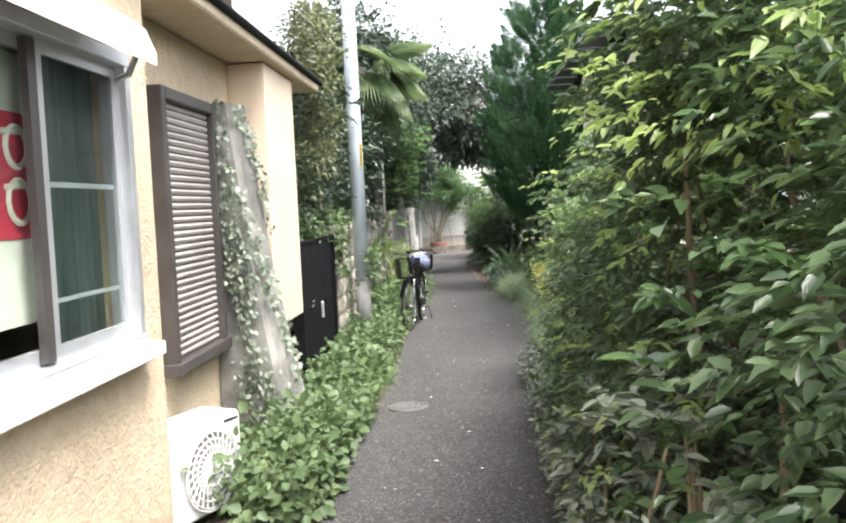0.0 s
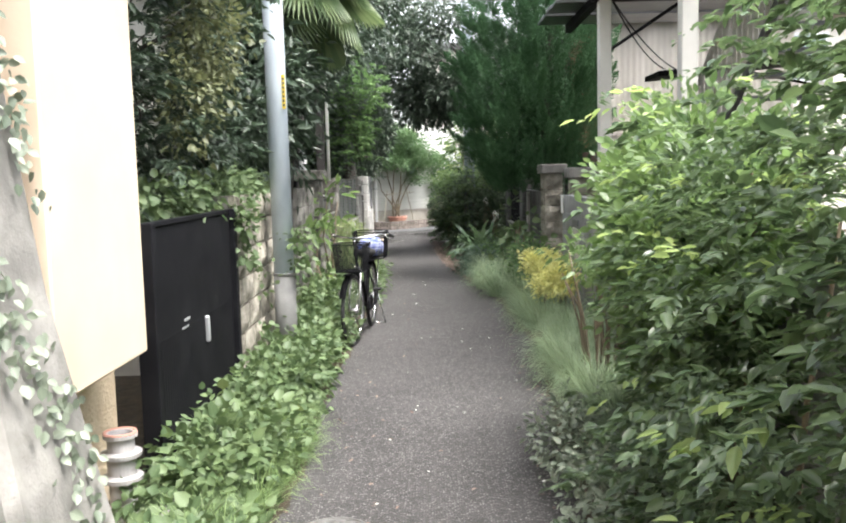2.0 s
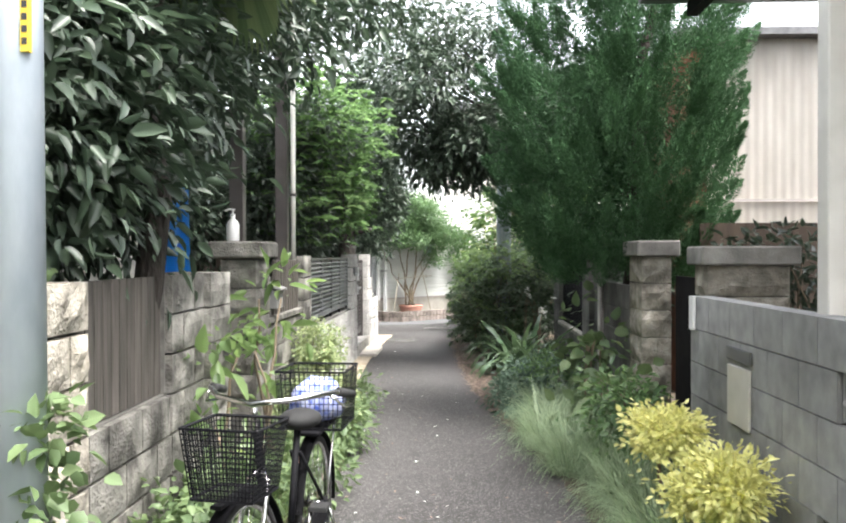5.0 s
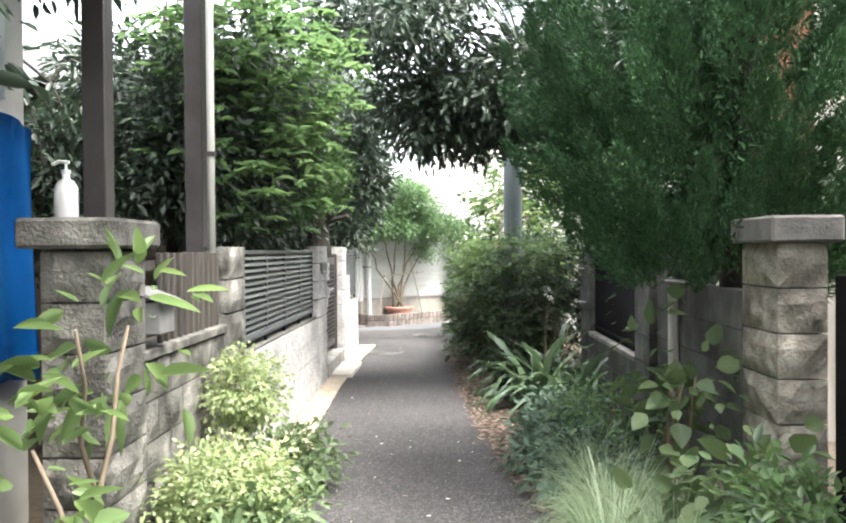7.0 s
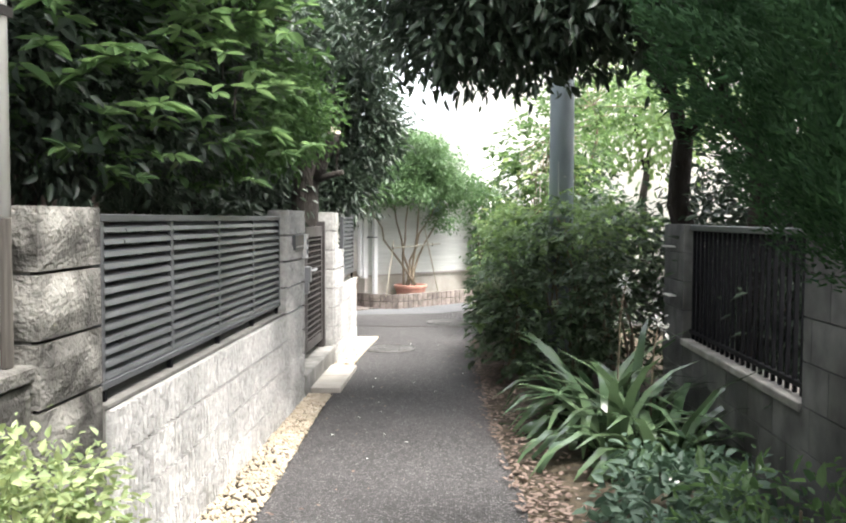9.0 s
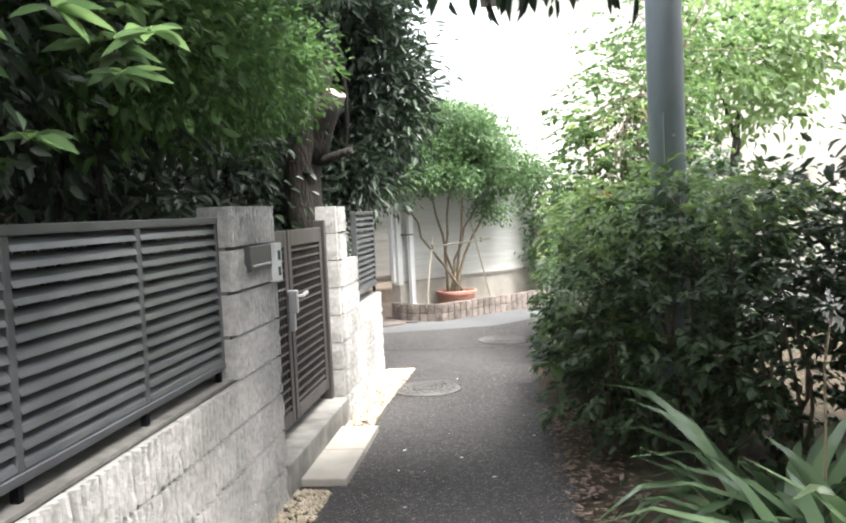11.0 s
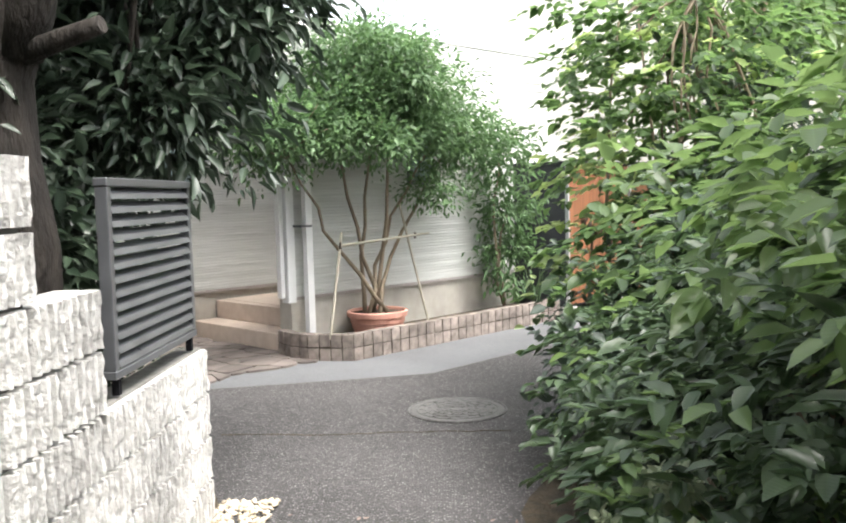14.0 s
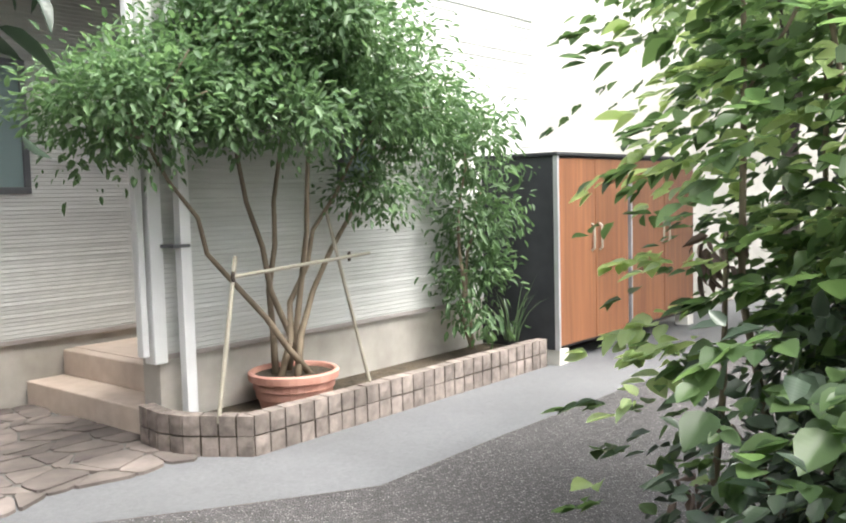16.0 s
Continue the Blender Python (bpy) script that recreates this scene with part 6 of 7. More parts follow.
bm = bmesh.new()
for s in (-1, 1):
    tube([(s * 0.07, 1.1, R), (s * 0.13, 1.22, 0.01)], 0.009, 6, bm)
tube([(-0.13, 1.22, 0.01), (0.13, 1.22, 0.01)], 0.009, 6, bm)
bpz("stand", bm, CHROME)
cr_ = bpz("crank", tube([(-0.08, 0.62, 0.29), (-0.09, 0.6, 0.13)], 0.01, 6), CHROME)
bpz("pedal", box(-0.17, -0.09, 0.55, 0.64, 0.11, 0.135, 0.004), RUBBER, cr_, "", False)
cr_ = bpz("crank", tube([(0.08, 0.62, 0.29), (0.09, 0.64, 0.45)], 0.01, 6), CHROME)
bpz("pedal", box(0.09, 0.17, 0.6, 0.69, 0.44, 0.465, 0.004), RUBBER, cr_, "", False)
bpz("chain_case", box(0.045, 0.065, 0.52, 1.13, 0.25, 0.37, 0.02), BLACK_METAL, None, "", False)
bpz("headlamp", lathe([(0.02, 0), (0.035, 0.03), (0.035, 0.05)], 14), CHROME).matrix_basis = pose(-0.09, -0.02, 0.5, 90, 0, 0)
bpz("reflector", box(-0.01, 0.01, 0.75, 0.76, 0.62, 0.65), TERRACOTTA, None, "small orange reflector", False)
STEER = pose(0, 0.13, 0) @ pose(0, 0, 0, 0, 0, -8) @ pose(0, -0.13, 0)
mudguards = [c for c in bk.children if c.name.startswith("mudguard")]
front = min(mudguards, key=lambda c: sum(v.co.y for v in c.data.vertices) / len(c.data.vertices))
for c in bk.children:
    if c.name.split(".")[0] in ("front_wheel", "fork", "handlebar", "front_basket", "basket_support", "headlamp") or c is front:
        c.matrix_basis = STEER @ c.matrix_basis
bag = thing("cloth_bag", "blue and white checked cloth bundle in the rear basket", "bag", (0.21, 11.73, 0.735))
bm = bmesh.new()
bmesh.ops.create_icosphere(bm, subdivisions=3, radius=1)
for v in bm.verts:
    k = 1 + 0.18 * noise.noise(v.co * 2.2)
    v.co = Vector((v.co.x * 0.14, v.co.y * 0.15, max(v.co.z, -0.6) * 0.13)) * k
bmesh.ops.translate(bm, vec=(0, 0, 0.09), verts=bm.verts)
part("cloth", bm, PALE_CLOTH, bag, smooth=True)


# ---- planting ----
def shrub(name, label, at, mat_, blobs, size, ratio, seed, stems=8, bark=PALE_BARK, category="shrub", **kw):
    s = thing(name, label, category, at)
    g = random.Random(seed)
    if stems:
        st_, en_ = [], []
        for k in range(stems):
            b = blobs[k % len(blobs)]
            st_.append((b[0] + g.uniform(0.0, 0.35) * b[3], b[1] + g.uniform(-0.5, 0.5) * b[4], 0.0))
            en_.append((b[0] + g.uniform(-0.25, 0.5) * b[3], b[1] + g.uniform(-0.5, 0.5) * b[4], b[2] + 0.4 * b[5]))
        limbs("stem", bark, s, st_, en_, 0.016, 0.006, seed, 0.25, 5, 5)
    foliage("leaves", mat_, s, blobs, size, ratio, seed, **kw)
    return s


LANE_R = (0, 1.33, 9.0)
shrub("hedge_shrub", "tall broad-leaved hedge overhanging the lane", (2.2, 1.5, 0), LEAF_HEDGE,
      [(2.2, 1.0, 1.2, 0.72, 1.2, 1.2, 17000), (2.3, 2.3, 2.1, 0.6, 1.2, 0.6, 9500), (2.25, 2.6, 1.0, 0.6, 0.8, 0.9, 8000), (1.95, 2.7, 2.35, 0.5, 0.9, 0.6, 9000)],
      0.046, 0.5, 31, 8, per=15, shell=0.45, limits=[LANE_R], spray=0.16, fine=False)
shrub("privet_hedge", "small-leaved privet hedge beside the lane", (2.1, 4.5, 0), LEAF_PRIVET,
      [(2.05, 3.5, 1.15, 0.62, 1.0, 1.1, 17000), (2.1, 5.1, 1.05, 0.6, 1.1, 0.95, 16000), (2.2, 4.3, 1.95, 0.5, 1.1, 0.42, 7000), (1.8, 4.4, 0.35, 0.35, 2.4, 0.32, 8000)],
      0.037, 0.55, 131, 8, per=16, shell=0.55, limits=[LANE_R], fine=False, spray=0.15)
shrub("hedge_ground_cover", "low speckled ground cover at the hedge foot", (1.5, 3.5, 0), LEAF_IVY,
      [(1.5, 1.6, 0.1, 0.22, 1.6, 0.18, 3000), (1.52, 4.2, 0.12, 0.22, 1.6, 0.2, 3400), (1.6, 6.6, 0.14, 0.22, 1.2, 0.18, 2000), (1.5, 2.5, 0.25, 0.18, 1.8, 0.25, 2400)], 0.036, 0.6, 132, 0, clump=0.07, per=24, shell=0.2, limits=[(0, 1.34, 9.0)], fine=False)["kind"] = "stuff"
shrub("golden_shrub", "young bright green shoots on the hedge", (1.7, 3.5, 0), LEAF_SHOOT,
      [(1.62, 2.5, 1.75, 0.3, 0.7, 0.4, 260), (1.65, 4.6, 1.25, 0.25, 0.9, 0.4, 240), (1.8, 1.9, 2.15, 0.35, 0.7, 0.35, 900), (2.0, 1.3, 2.2, 0.4, 0.6, 0.3, 600), (1.7, 2.8, 2.5, 0.3, 0.8, 0.4, 420), (1.6, 3.2, 0.75, 0.22, 1.3, 0.5, 480), (1.75, 3.8, 2.0, 0.3, 0.9, 0.35, 160), (1.95, 5.6, 1.7, 0.35, 0.7, 0.3, 260)], 0.046, 0.46, 32, 0, per=11, limits=[LANE_R], spray=0.2, vary=0.25, fine=True)
shrub("hydrangea_shrub", "broad-leaved hydrangea growing out of the hedge", (1.8, 1.9, 0), LEAF_GLOSSY,
      [(1.72, 1.6, 1.25, 0.3, 0.5, 0.6, 170), (1.62, 2.0, 0.7, 0.25, 0.5, 0.4, 120)], 0.075, 0.56, 133, 4, vary=0.25, per=8, shell=0.7, limits=[LANE_R], whorl=True, fine=True)
shrub("variegated_shrub", "pale-edged evergreen leaves low in the hedge", (1.6, 2.3, 0), LEAF_IVY,
      [(1.55, 1.9, 0.75, 0.2, 0.6, 0.45, 700), (1.55, 3.0, 0.45, 0.2, 0.8, 0.35, 900)], 0.06, 0.5, 134, 4, vary=0.25, per=10, shell=0.6, limits=[LANE_R], spray=0.12, fine=True)
shrub("camellia_shrub", "glossy broad-leaved shrub by the block wall", (2.2, 7.4, 0), LEAF_BRIGHT,
      [(2.15, 6.6, 1.35, 0.5, 0.6, 0.55, 4000), (2.2, 7.4, 1.35, 0.38, 0.4, 0.5, 3200), (2.2, 7.3, 0.75, 0.32, 0.45, 0.5, 1600)], 0.056, 0.58, 33, 10, per=9, limits=[(0, 1.55, 2.6)], clump=0.05, droop=-0.15, out=1.0, shell=0.6, vary=0.25)
# same shrub in a darker green, so the colour carries its inner shade
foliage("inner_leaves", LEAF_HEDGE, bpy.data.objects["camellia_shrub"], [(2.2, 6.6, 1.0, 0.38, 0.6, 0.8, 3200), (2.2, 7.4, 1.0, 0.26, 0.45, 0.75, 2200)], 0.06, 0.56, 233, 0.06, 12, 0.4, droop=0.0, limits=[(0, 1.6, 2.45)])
# azalea with bare stems
az = thing("azalea", "sparse azalea with bare upright stems", "shrub", (2.1, 8.75, 0))
g_ = random.Random(8)
for k in range(22):
    a, r = g_.uniform(0, math.tau), g_.uniform(0.02, 0.14)
    e = (2.1 + math.cos(a) * r * 2.6, 8.75 + math.sin(a) * r * 2.4, g_.uniform(0.7, 1.05))
    limbs("stem", PALE_BARK, az, (2.1 + math.cos(a) * r, 8.75 + math.sin(a) * r, 0), [e], 0.012, 0.005, k, 0.15, 5, 4)
foliage("leaves", LEAF_BRIGHT, az, [(2.1, 8.75, 0.95, 0.36, 0.36, 0.16, 700)], 0.05, 0.45, 34, clump=0.05, per=12, shell=0.5)
yb = shrub("golden_euonymus", "golden yellow clipped euonymus bush", (2.15, 12.0, 0), LEAF_GOLD, [(2.17, 11.5, 0.47, 0.15, 0.2, 0.12, 3200), (2.06, 11.6, 0.4, 0.1, 0.12, 0.08, 800), (2.1, 12.35, 0.56, 0.15, 0.2, 0.11, 2600)], 0.033, 0.58, 35, 6, clump=0.05, per=11, shell=0.7, droop=0.0)
gs = thing("mondo_grass", "tufts of arching mondo grass along the wall", "grass", (2.0, 10, 0), kind="stuff")
spots = [(2.04 + g_.uniform(-0.16, 0.2) - max(0, (y - 13.2)) * 0.13, y + g_.uniform(-0.08, 0.08), 0.0) for y in [6.8 + 0.36 * i for i in range(27)] for _ in range(2)]
blades("tufts", LEAF_GRASS, gs, spots, 420, 0.36, 0.0065, 0.35, 1.75, 36)
gs2 = thing("mondo_grass", "spreading tuft of fine grass by the pillar", "grass", (1.7, 14.2, 0), kind="stuff")
blades("tufts", LEAF_GRASS, gs2, [(1.72, 13.6, 0), (1.8, 14.0, 0), (1.62, 14.4, 0), (1.95, 13.4, 0), (1.75, 15.0, 0)], 340, 0.42, 0.0065, 0.45, 1.25, 37)
shrub("hydrangea_seedling", "leafy perennial with pale round leaves", (2.15, 14.6, 0), LEAF_GROUND, [(2.12, 14.25, 0.4, 0.25, 0.35, 0.25, 230), (2.12, 15.3, 0.7, 0.25, 0.4, 0.35, 130)], 0.095, 0.8, 38, 10, clump=0.1, per=8, shell=0.3)
shrub("dark_shrub", "low dark evergreen shrub by the wall", (2.1, 13.2, 0), LEAF_GLOSSY, [(2.15, 13.6, 0.4, 0.26, 0.4, 0.34, 1100), (2.0, 16.5, 0.3, 0.3, 0.7, 0.28, 900)], 0.055, 0.45, 39, 8, clump=0.09)
shrub("herb_patch", "bluish green low herb patch", (1.75, 16.4, 0), LEAF_BLUE, [(1.75, 16.2, 0.12, 0.42, 0.9, 0.16, 2600), (1.85, 17.4, 0.16, 0.4, 0.6, 0.18, 1700)], 0.055, 0.55, 40, 0, clump=0.06, limits=[(0, 1.15, 2.4)])
ap_ = thing("cast_iron_plant", "clump of long arching strap leaves with white flowers", "plant", (1.75, 19.0, 0))
blades("strap_leaves", LEAF_STRAP, ap_, [(1.75, 18.9, 0), (1.95, 19.3, 0), (1.7, 19.5, 0), (2.0, 18.6, 0), (1.85, 19.9, 0)], 60, 0.85, 0.088, 0.45, 2.5, 41, vary=0.2)
for x, y, z in ((1.95, 19.6, 1.05), (2.1, 19.2, 0.8)):
    limbs("flower_stalk", PALE_BARK, ap_, (x - 0.05, y - 0.05, 0.1), [(x, y, z)], 0.008, 0.005, 3, 0.1, 5, 4)
    foliage("flower", PETAL, ap_, [(x, y, z, 0.05, 0.05, 0.04, 30)], 0.035, 0.5, int(z * 100), 0.02, 6)
# leaf litter
g = np.random.default_rng(51)
n = 1500
yy = 15.0 + g.random(n) * 7.5
xx = np.interp(yy, [15, 17.5, 20, 22.5], [1.45, 1.12, 0.98, 0.9]) + np.abs(g.normal(size=n)) * 0.22 - 0.05
P = np.stack([xx, yy, 0.015 + g.random(n) * 0.02], 1)
lit = thing("leaf_litter", "brown fallen leaves along the lane edge", "leaves", (1.3, 18, 0), kind="stuff")
leaf_mesh("leaves", P, np.concatenate([g.normal(size=(n, 2)), g.normal(size=(n, 1)) * 0.1], 1), np.tile([[0, 0, 1.0]], (n, 1)) + g.normal(size=(n, 3)) * 0.2, 0.034 + 0.026 * g.random(n), LEAF_BROWN, lit, 0.5, 0.05, -0.1)
n = 700
yy = -1 + g.random(n) * 25
xx = np.where(g.random(n) < 0.6, np.interp(yy, [4, 7, 10.5, 13, 15, 20, 24], [1.45, 1.55, 1.78, 1.7, 1.45, 0.98, 0.85]) - np.abs(g.normal(size=n)) * 0.12, np.interp(yy, [4, 13, 15, 17.5, 24], [0.13, 0.1, 0.02, -0.28, -0.5]) + np.abs(g.normal(size=n)) * 0.4)
P = np.stack([xx, yy, 0.012 + g.random(n) * 0.01], 1)
leaf_mesh("scattered_leaves", P, np.concatenate([g.normal(size=(n, 2)), g.normal(size=(n, 1)) * 0.1], 1), np.tile([[0, 0, 1.0]], (n, 1)) + g.normal(size=(n, 3)) * 0.2, 0.018 + 0.022 * g.random(n), LEAF_BROWN, lit, 0.5, 0.05, -0.1)
# pebble strip
pb = thing("pebble_strip", "yellowish pebbles between wall and lane", "gravel", (-0.46, 19, 0), kind="stuff")
n = 6500
yy = 16.6 + g.random(n) * 7.6
yy = yy[(yy < 20.6) | (yy > 22.0)]
n = len(yy)
lo, hi = -0.58, np.interp(yy, [16.6, 17.5, 20, 22.5, 24.2], [-0.15, -0.28, -0.36, -0.36, -0.3])
xx = lo + (hi - lo) * g.random(n)
c = np.stack([xx, yy, np.full(n, 0.018)], 1)
r = (0.008 + 0.01 * g.random(n))[:, None]
octa = np.array([[1, 0, 0], [0, 1, 0], [-1, 0, 0], [0, -1, 0], [0, 0, 0.7], [0, 0, -0.7]])
V = c[:, None, :] + octa[None] * (r[:, None, :] * (0.75 + 0.5 * g.random((n, 6, 1))))
tri = np.array([[0, 1, 4], [1, 2, 4], [2, 3, 4], [3, 0, 4], [1, 0, 5], [2, 1, 5], [3, 2, 5], [0, 3, 5]])
mesh_np("pebbles", V.reshape(-1, 3), (np.arange(n)[:, None, None] * 6 + tri[None]).reshape(-1, 3), PEBBLE, pb)
# left verge
LANE_L = (0, -0.62, 0.14)
vg = shrub("ground_cover", "dense low creeping ground cover on the verge", (-0.15, 6, 0), LEAF_GROUND,
           [(-0.15, 4.4, 0.12, 0.38, 0.9, 0.28, 6500), (-0.08, 5.6, 0.06, 0.32, 0.6, 0.15, 3000), (-0.25, 7.0, 0.07, 0.35, 0.8, 0.18, 5200), (-0.24, 8.6, 0.1, 0.32, 1.2, 0.18, 6000), (-0.22, 10.3, 0.1, 0.32, 1.2, 0.18, 5000), (-0.35, 11.8, 0.2, 0.25, 1.0, 0.25, 2600)], 0.052, 0.8, 61, 0, clump=0.07, per=20, shell=0.3, limits=[LANE_L])
vg["kind"] = "stuff"
vg2 = thing("verge_grass", "fine grass along the lane edge", "grass", (0, 7, 0), kind="stuff")
blades("grass", LEAF_VERGE, vg2, [(g_.uniform(-0.4, 0.08), g_.uniform(5.0, 7.9), 0) for _ in range(50)] + [(g_.uniform(-0.4, -0.05), g_.uniform(12, 16), 0) for _ in range(14)], 70, 0.2, 0.006, 0.3, 1.2, 62)
shrub("box_bush", "pale variegated rounded bush", (-0.3, 14.6, 0), LEAF_LIME, [(-0.28, 14.6, 0.3, 0.3, 0.4, 0.25, 7000), (-0.36, 15.4, 0.7, 0.2, 0.22, 0.2, 3600), (-0.38, 15.4, 0.3, 0.08, 0.08, 0.3, 120)], 0.027, 0.6, 63, 8, clump=0.045, per=22, shell=0.75)
shrub("low_shrub", "low green shrub spreading to the lane", (-0.1, 14.5, 0), LEAF_GROUND, [(-0.12, 14.3, 0.16, 0.28, 0.6, 0.18, 2400), (-0.2, 15.8, 0.16, 0.25, 0.5, 0.18, 1500), (-0.05, 12.9, 0.15, 0.3, 0.6, 0.2, 1400)], 0.05, 0.5, 64, 4, clump=0.07, limits=[(0, -0.6, 0.3)])
shrub("young_sapling", "young sapling with bright green leaves by the entrance", (-0.4, 13.2, 0), LEAF_BRIGHT, [(-0.38, 13.4, 1.15, 0.2, 0.5, 0.3, 70), (-0.42, 12.6, 0.85, 0.22, 0.4, 0.3, 80), (-0.45, 12.2, 0.5, 0.2, 0.4, 0.3, 80)], 0.12, 0.42, 65, 5, clump=0.08, per=8, shell=0.3, limits=[(0, -0.9, 0.1)])
# creepers on the stone wall
cr = shrub("wall_creeper", "creeper spilling over the stone wall top", (-0.65, 9.7, 0), LEAF_GROUND, [(-0.78, 9.6, 1.5, 0.24, 0.95, 0.12, 1500), (-0.9, 8.2, 1.45, 0.28, 0.8, 0.14, 1000), (-0.55, 8.95, 1.2, 0.05, 0.16, 0.32, 260), (-0.31, 9.9, 0.95, 0.02, 0.03, 0.34, 150), (-0.54, 9.6, 0.6, 0.02, 0.08, 0.45, 70)], 0.055, 0.78, 66, 0, vary=0.3, clump=0.05, per=16, shell=0.4)


def tree(name, label, at, trunk_ends, r0, leaf, blobs, size, ratio, seed, bark=BARK, extra=8, **kw):
    t = thing(name, label, "tree", at)
    base = Vector(at)
    first = Vector(trunk_ends[0])
    limbs("trunk", bark, t, at, [first], r0, r0 * 0.7, seed, 0.08, 10, 8)
    g = random.Random(seed)
    st_, en_ = [], []
    for e in trunk_ends[1:]:
        st_.append(tuple(first))
        en_.append(e)
    if en_:
        limbs("limb", bark, t, st_, en_, r0 * 0.5, r0 * 0.2, seed + 1, 0.25, 7, 6)
    srcs = trunk_ends[1:] or [trunk_ends[0]]
    st_, en_ = [], []
    for b in blobs:
        for _ in range(extra):
            s = min(srcs, key=lambda q: (Vector(q) - Vector(b[:3])).length)
            st_.append(s)
            en_.append((b[0] + g.uniform(-0.8, 0.8) * b[3], b[1] + g.uniform(-0.8, 0.8) * b[4], b[2] + g.uniform(-0.7, 0.7) * b[5]))
    limbs("twig_mass", bark, t, st_, en_, r0 * 0.14, 0.006, seed + 2, 0.25, 5, 5, True)
    foliage("crown", leaf, t, blobs, size, ratio, seed, **kw)
    return t


tree("camellia_tree", "glossy broad-leaved tree overhanging the louvre fence", (-1.5, 17.6, 0), [(-1.45, 17.6, 1.9), (-0.9, 16.8, 2.6), (-0.8, 18.4, 2.8), (-1.5, 17.5, 3.6)], 0.09, LEAF_GLOSSY,
     [(-0.9, 16.9, 2.4, 0.55, 0.6, 0.75, 1500), (-0.8, 17.8, 2.5, 0.75, 0.8, 0.85, 1900), (-0.75, 17.6, 3.1, 0.8, 1.2, 0.65, 4600), (-0.9, 19.0, 2.9, 0.5, 0.7, 0.5, 1500)], 0.085, 0.46, 71, per=8, shell=0.75, whorl=True, vary=0.3, limits=[(2, 1.66, 9)])
# shade within the crown, put in as darker leaves than the tree's own
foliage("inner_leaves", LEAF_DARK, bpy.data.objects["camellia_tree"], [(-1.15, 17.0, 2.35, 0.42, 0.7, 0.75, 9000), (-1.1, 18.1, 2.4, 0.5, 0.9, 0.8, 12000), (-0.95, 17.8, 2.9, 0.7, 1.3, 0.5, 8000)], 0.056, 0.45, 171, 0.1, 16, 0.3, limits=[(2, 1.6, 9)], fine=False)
tree("maple_tree", "fine-leaved maple over the gate pillar", (-1.4, 20.2, 0), [(-1.3, 20.1, 2.0), (-0.9, 19.9, 2.4), (-0.8, 20.6, 2.6)], 0.06, LEAF_MAPLE,
     [(-0.9, 19.3, 2.35, 0.55, 0.7, 0.42, 6000), (-0.85, 20.3, 2.5, 0.45, 0.6, 0.45, 4700), (-1.0, 21.3, 2.45, 0.55, 0.7, 0.4, 3900), (-1.1, 22.2, 2.6, 0.5, 0.6, 0.4, 2600), (-1.3, 20.0, 2.8, 0.8, 0.9, 0.5, 4200)], 0.045, 0.5, 72, clump=0.1)
# the two highest crown blobs are extra canopy added to shade the growth below
tree("oak_tree", "evergreen tree with a sawn-off dark trunk", (-1.02, 23.15, 0), [(-0.96, 23.15, 2.5), (-0.9, 23.9, 3.2), (-1.4, 24.2, 3.4)], 0.2, LEAF_DARK,
     [(-0.68, 24.5, 2.8, 0.55, 0.4, 0.9, 9000), (-1.3, 24.7, 2.35, 0.4, 0.4, 0.7, 4300), (-1.3, 23.7, 3.7, 1.1, 1.2, 0.6, 8000), (-1.2, 24.8, 3.9, 1.0, 1.0, 0.8, 6500), (-0.8, 24.2, 1.95, 0.25, 0.35, 0.4, 1300)], 0.085, 0.36, 73, clump=0.13, shell=0.5)
stub = bpy.data.objects["oak_tree"]
limbs("sawn_limb", BARK, stub, (-0.96, 23.15, 2.0), [(-0.7, 23.0, 2.52)], 0.11, 0.09, 5, 0.03, 12, 4)
part("sawn_face", tube([(-0.7, 23.0, 2.52), (-0.696, 22.997, 2.528)], 0.088, 14), CUT_WOOD, stub, "pale sawn wood face", local=False)
limbs("sawn_limb", BARK, stub, (-0.9, 23.12, 1.98), [(-0.6, 23.05, 2.06)], 0.042, 0.03, 6, 0.03, 10, 4)
tree("evergreen_tree", "dark evergreen tree arching over the lane", (2.8, 19.4, 0), [(2.8, 19.4, 2.0), (2.5, 19.9, 2.9), (1.9, 19.6, 3.3), (3.2, 18.9, 3.4)], 0.1, LEAF_DARK,
     [(0.7, 19.4, 4.6, 1.1, 0.9, 0.5, 3600), (2.0, 19.5, 3.3, 0.9, 0.9, 0.55, 7400), (1.2, 19.9, 3.1, 0.8, 0.9, 0.5, 6100), (0.2, 19.2, 3.9, 1.0, 1.2, 0.5, 4800), (2.9, 19.4, 3.6, 1.0, 1.2, 0.8, 6700), (0.7, 19.9, 3.1, 0.7, 0.7, 0.5, 4200)], 0.085, 0.38, 74, clump=0.13, shell=0.4, fine=False)
tree("evergreen_tree", "second dark trunk with a high evergreen crown", (2.68, 20.6, 0), [(2.6, 20.6, 2.2), (2.5, 20.8, 3.2), (2.1, 20.4, 2.9), (3.5, 20.3, 3.6)], 0.12, LEAF_DARK,
     [(2.8, 21.0, 3.9, 1.0, 1.0, 0.7, 5800), (3.7, 20.0, 3.4, 0.9, 1.0, 0.7, 3500)], 0.085, 0.38, 75, clump=0.13, shell=0.4, fine=False)
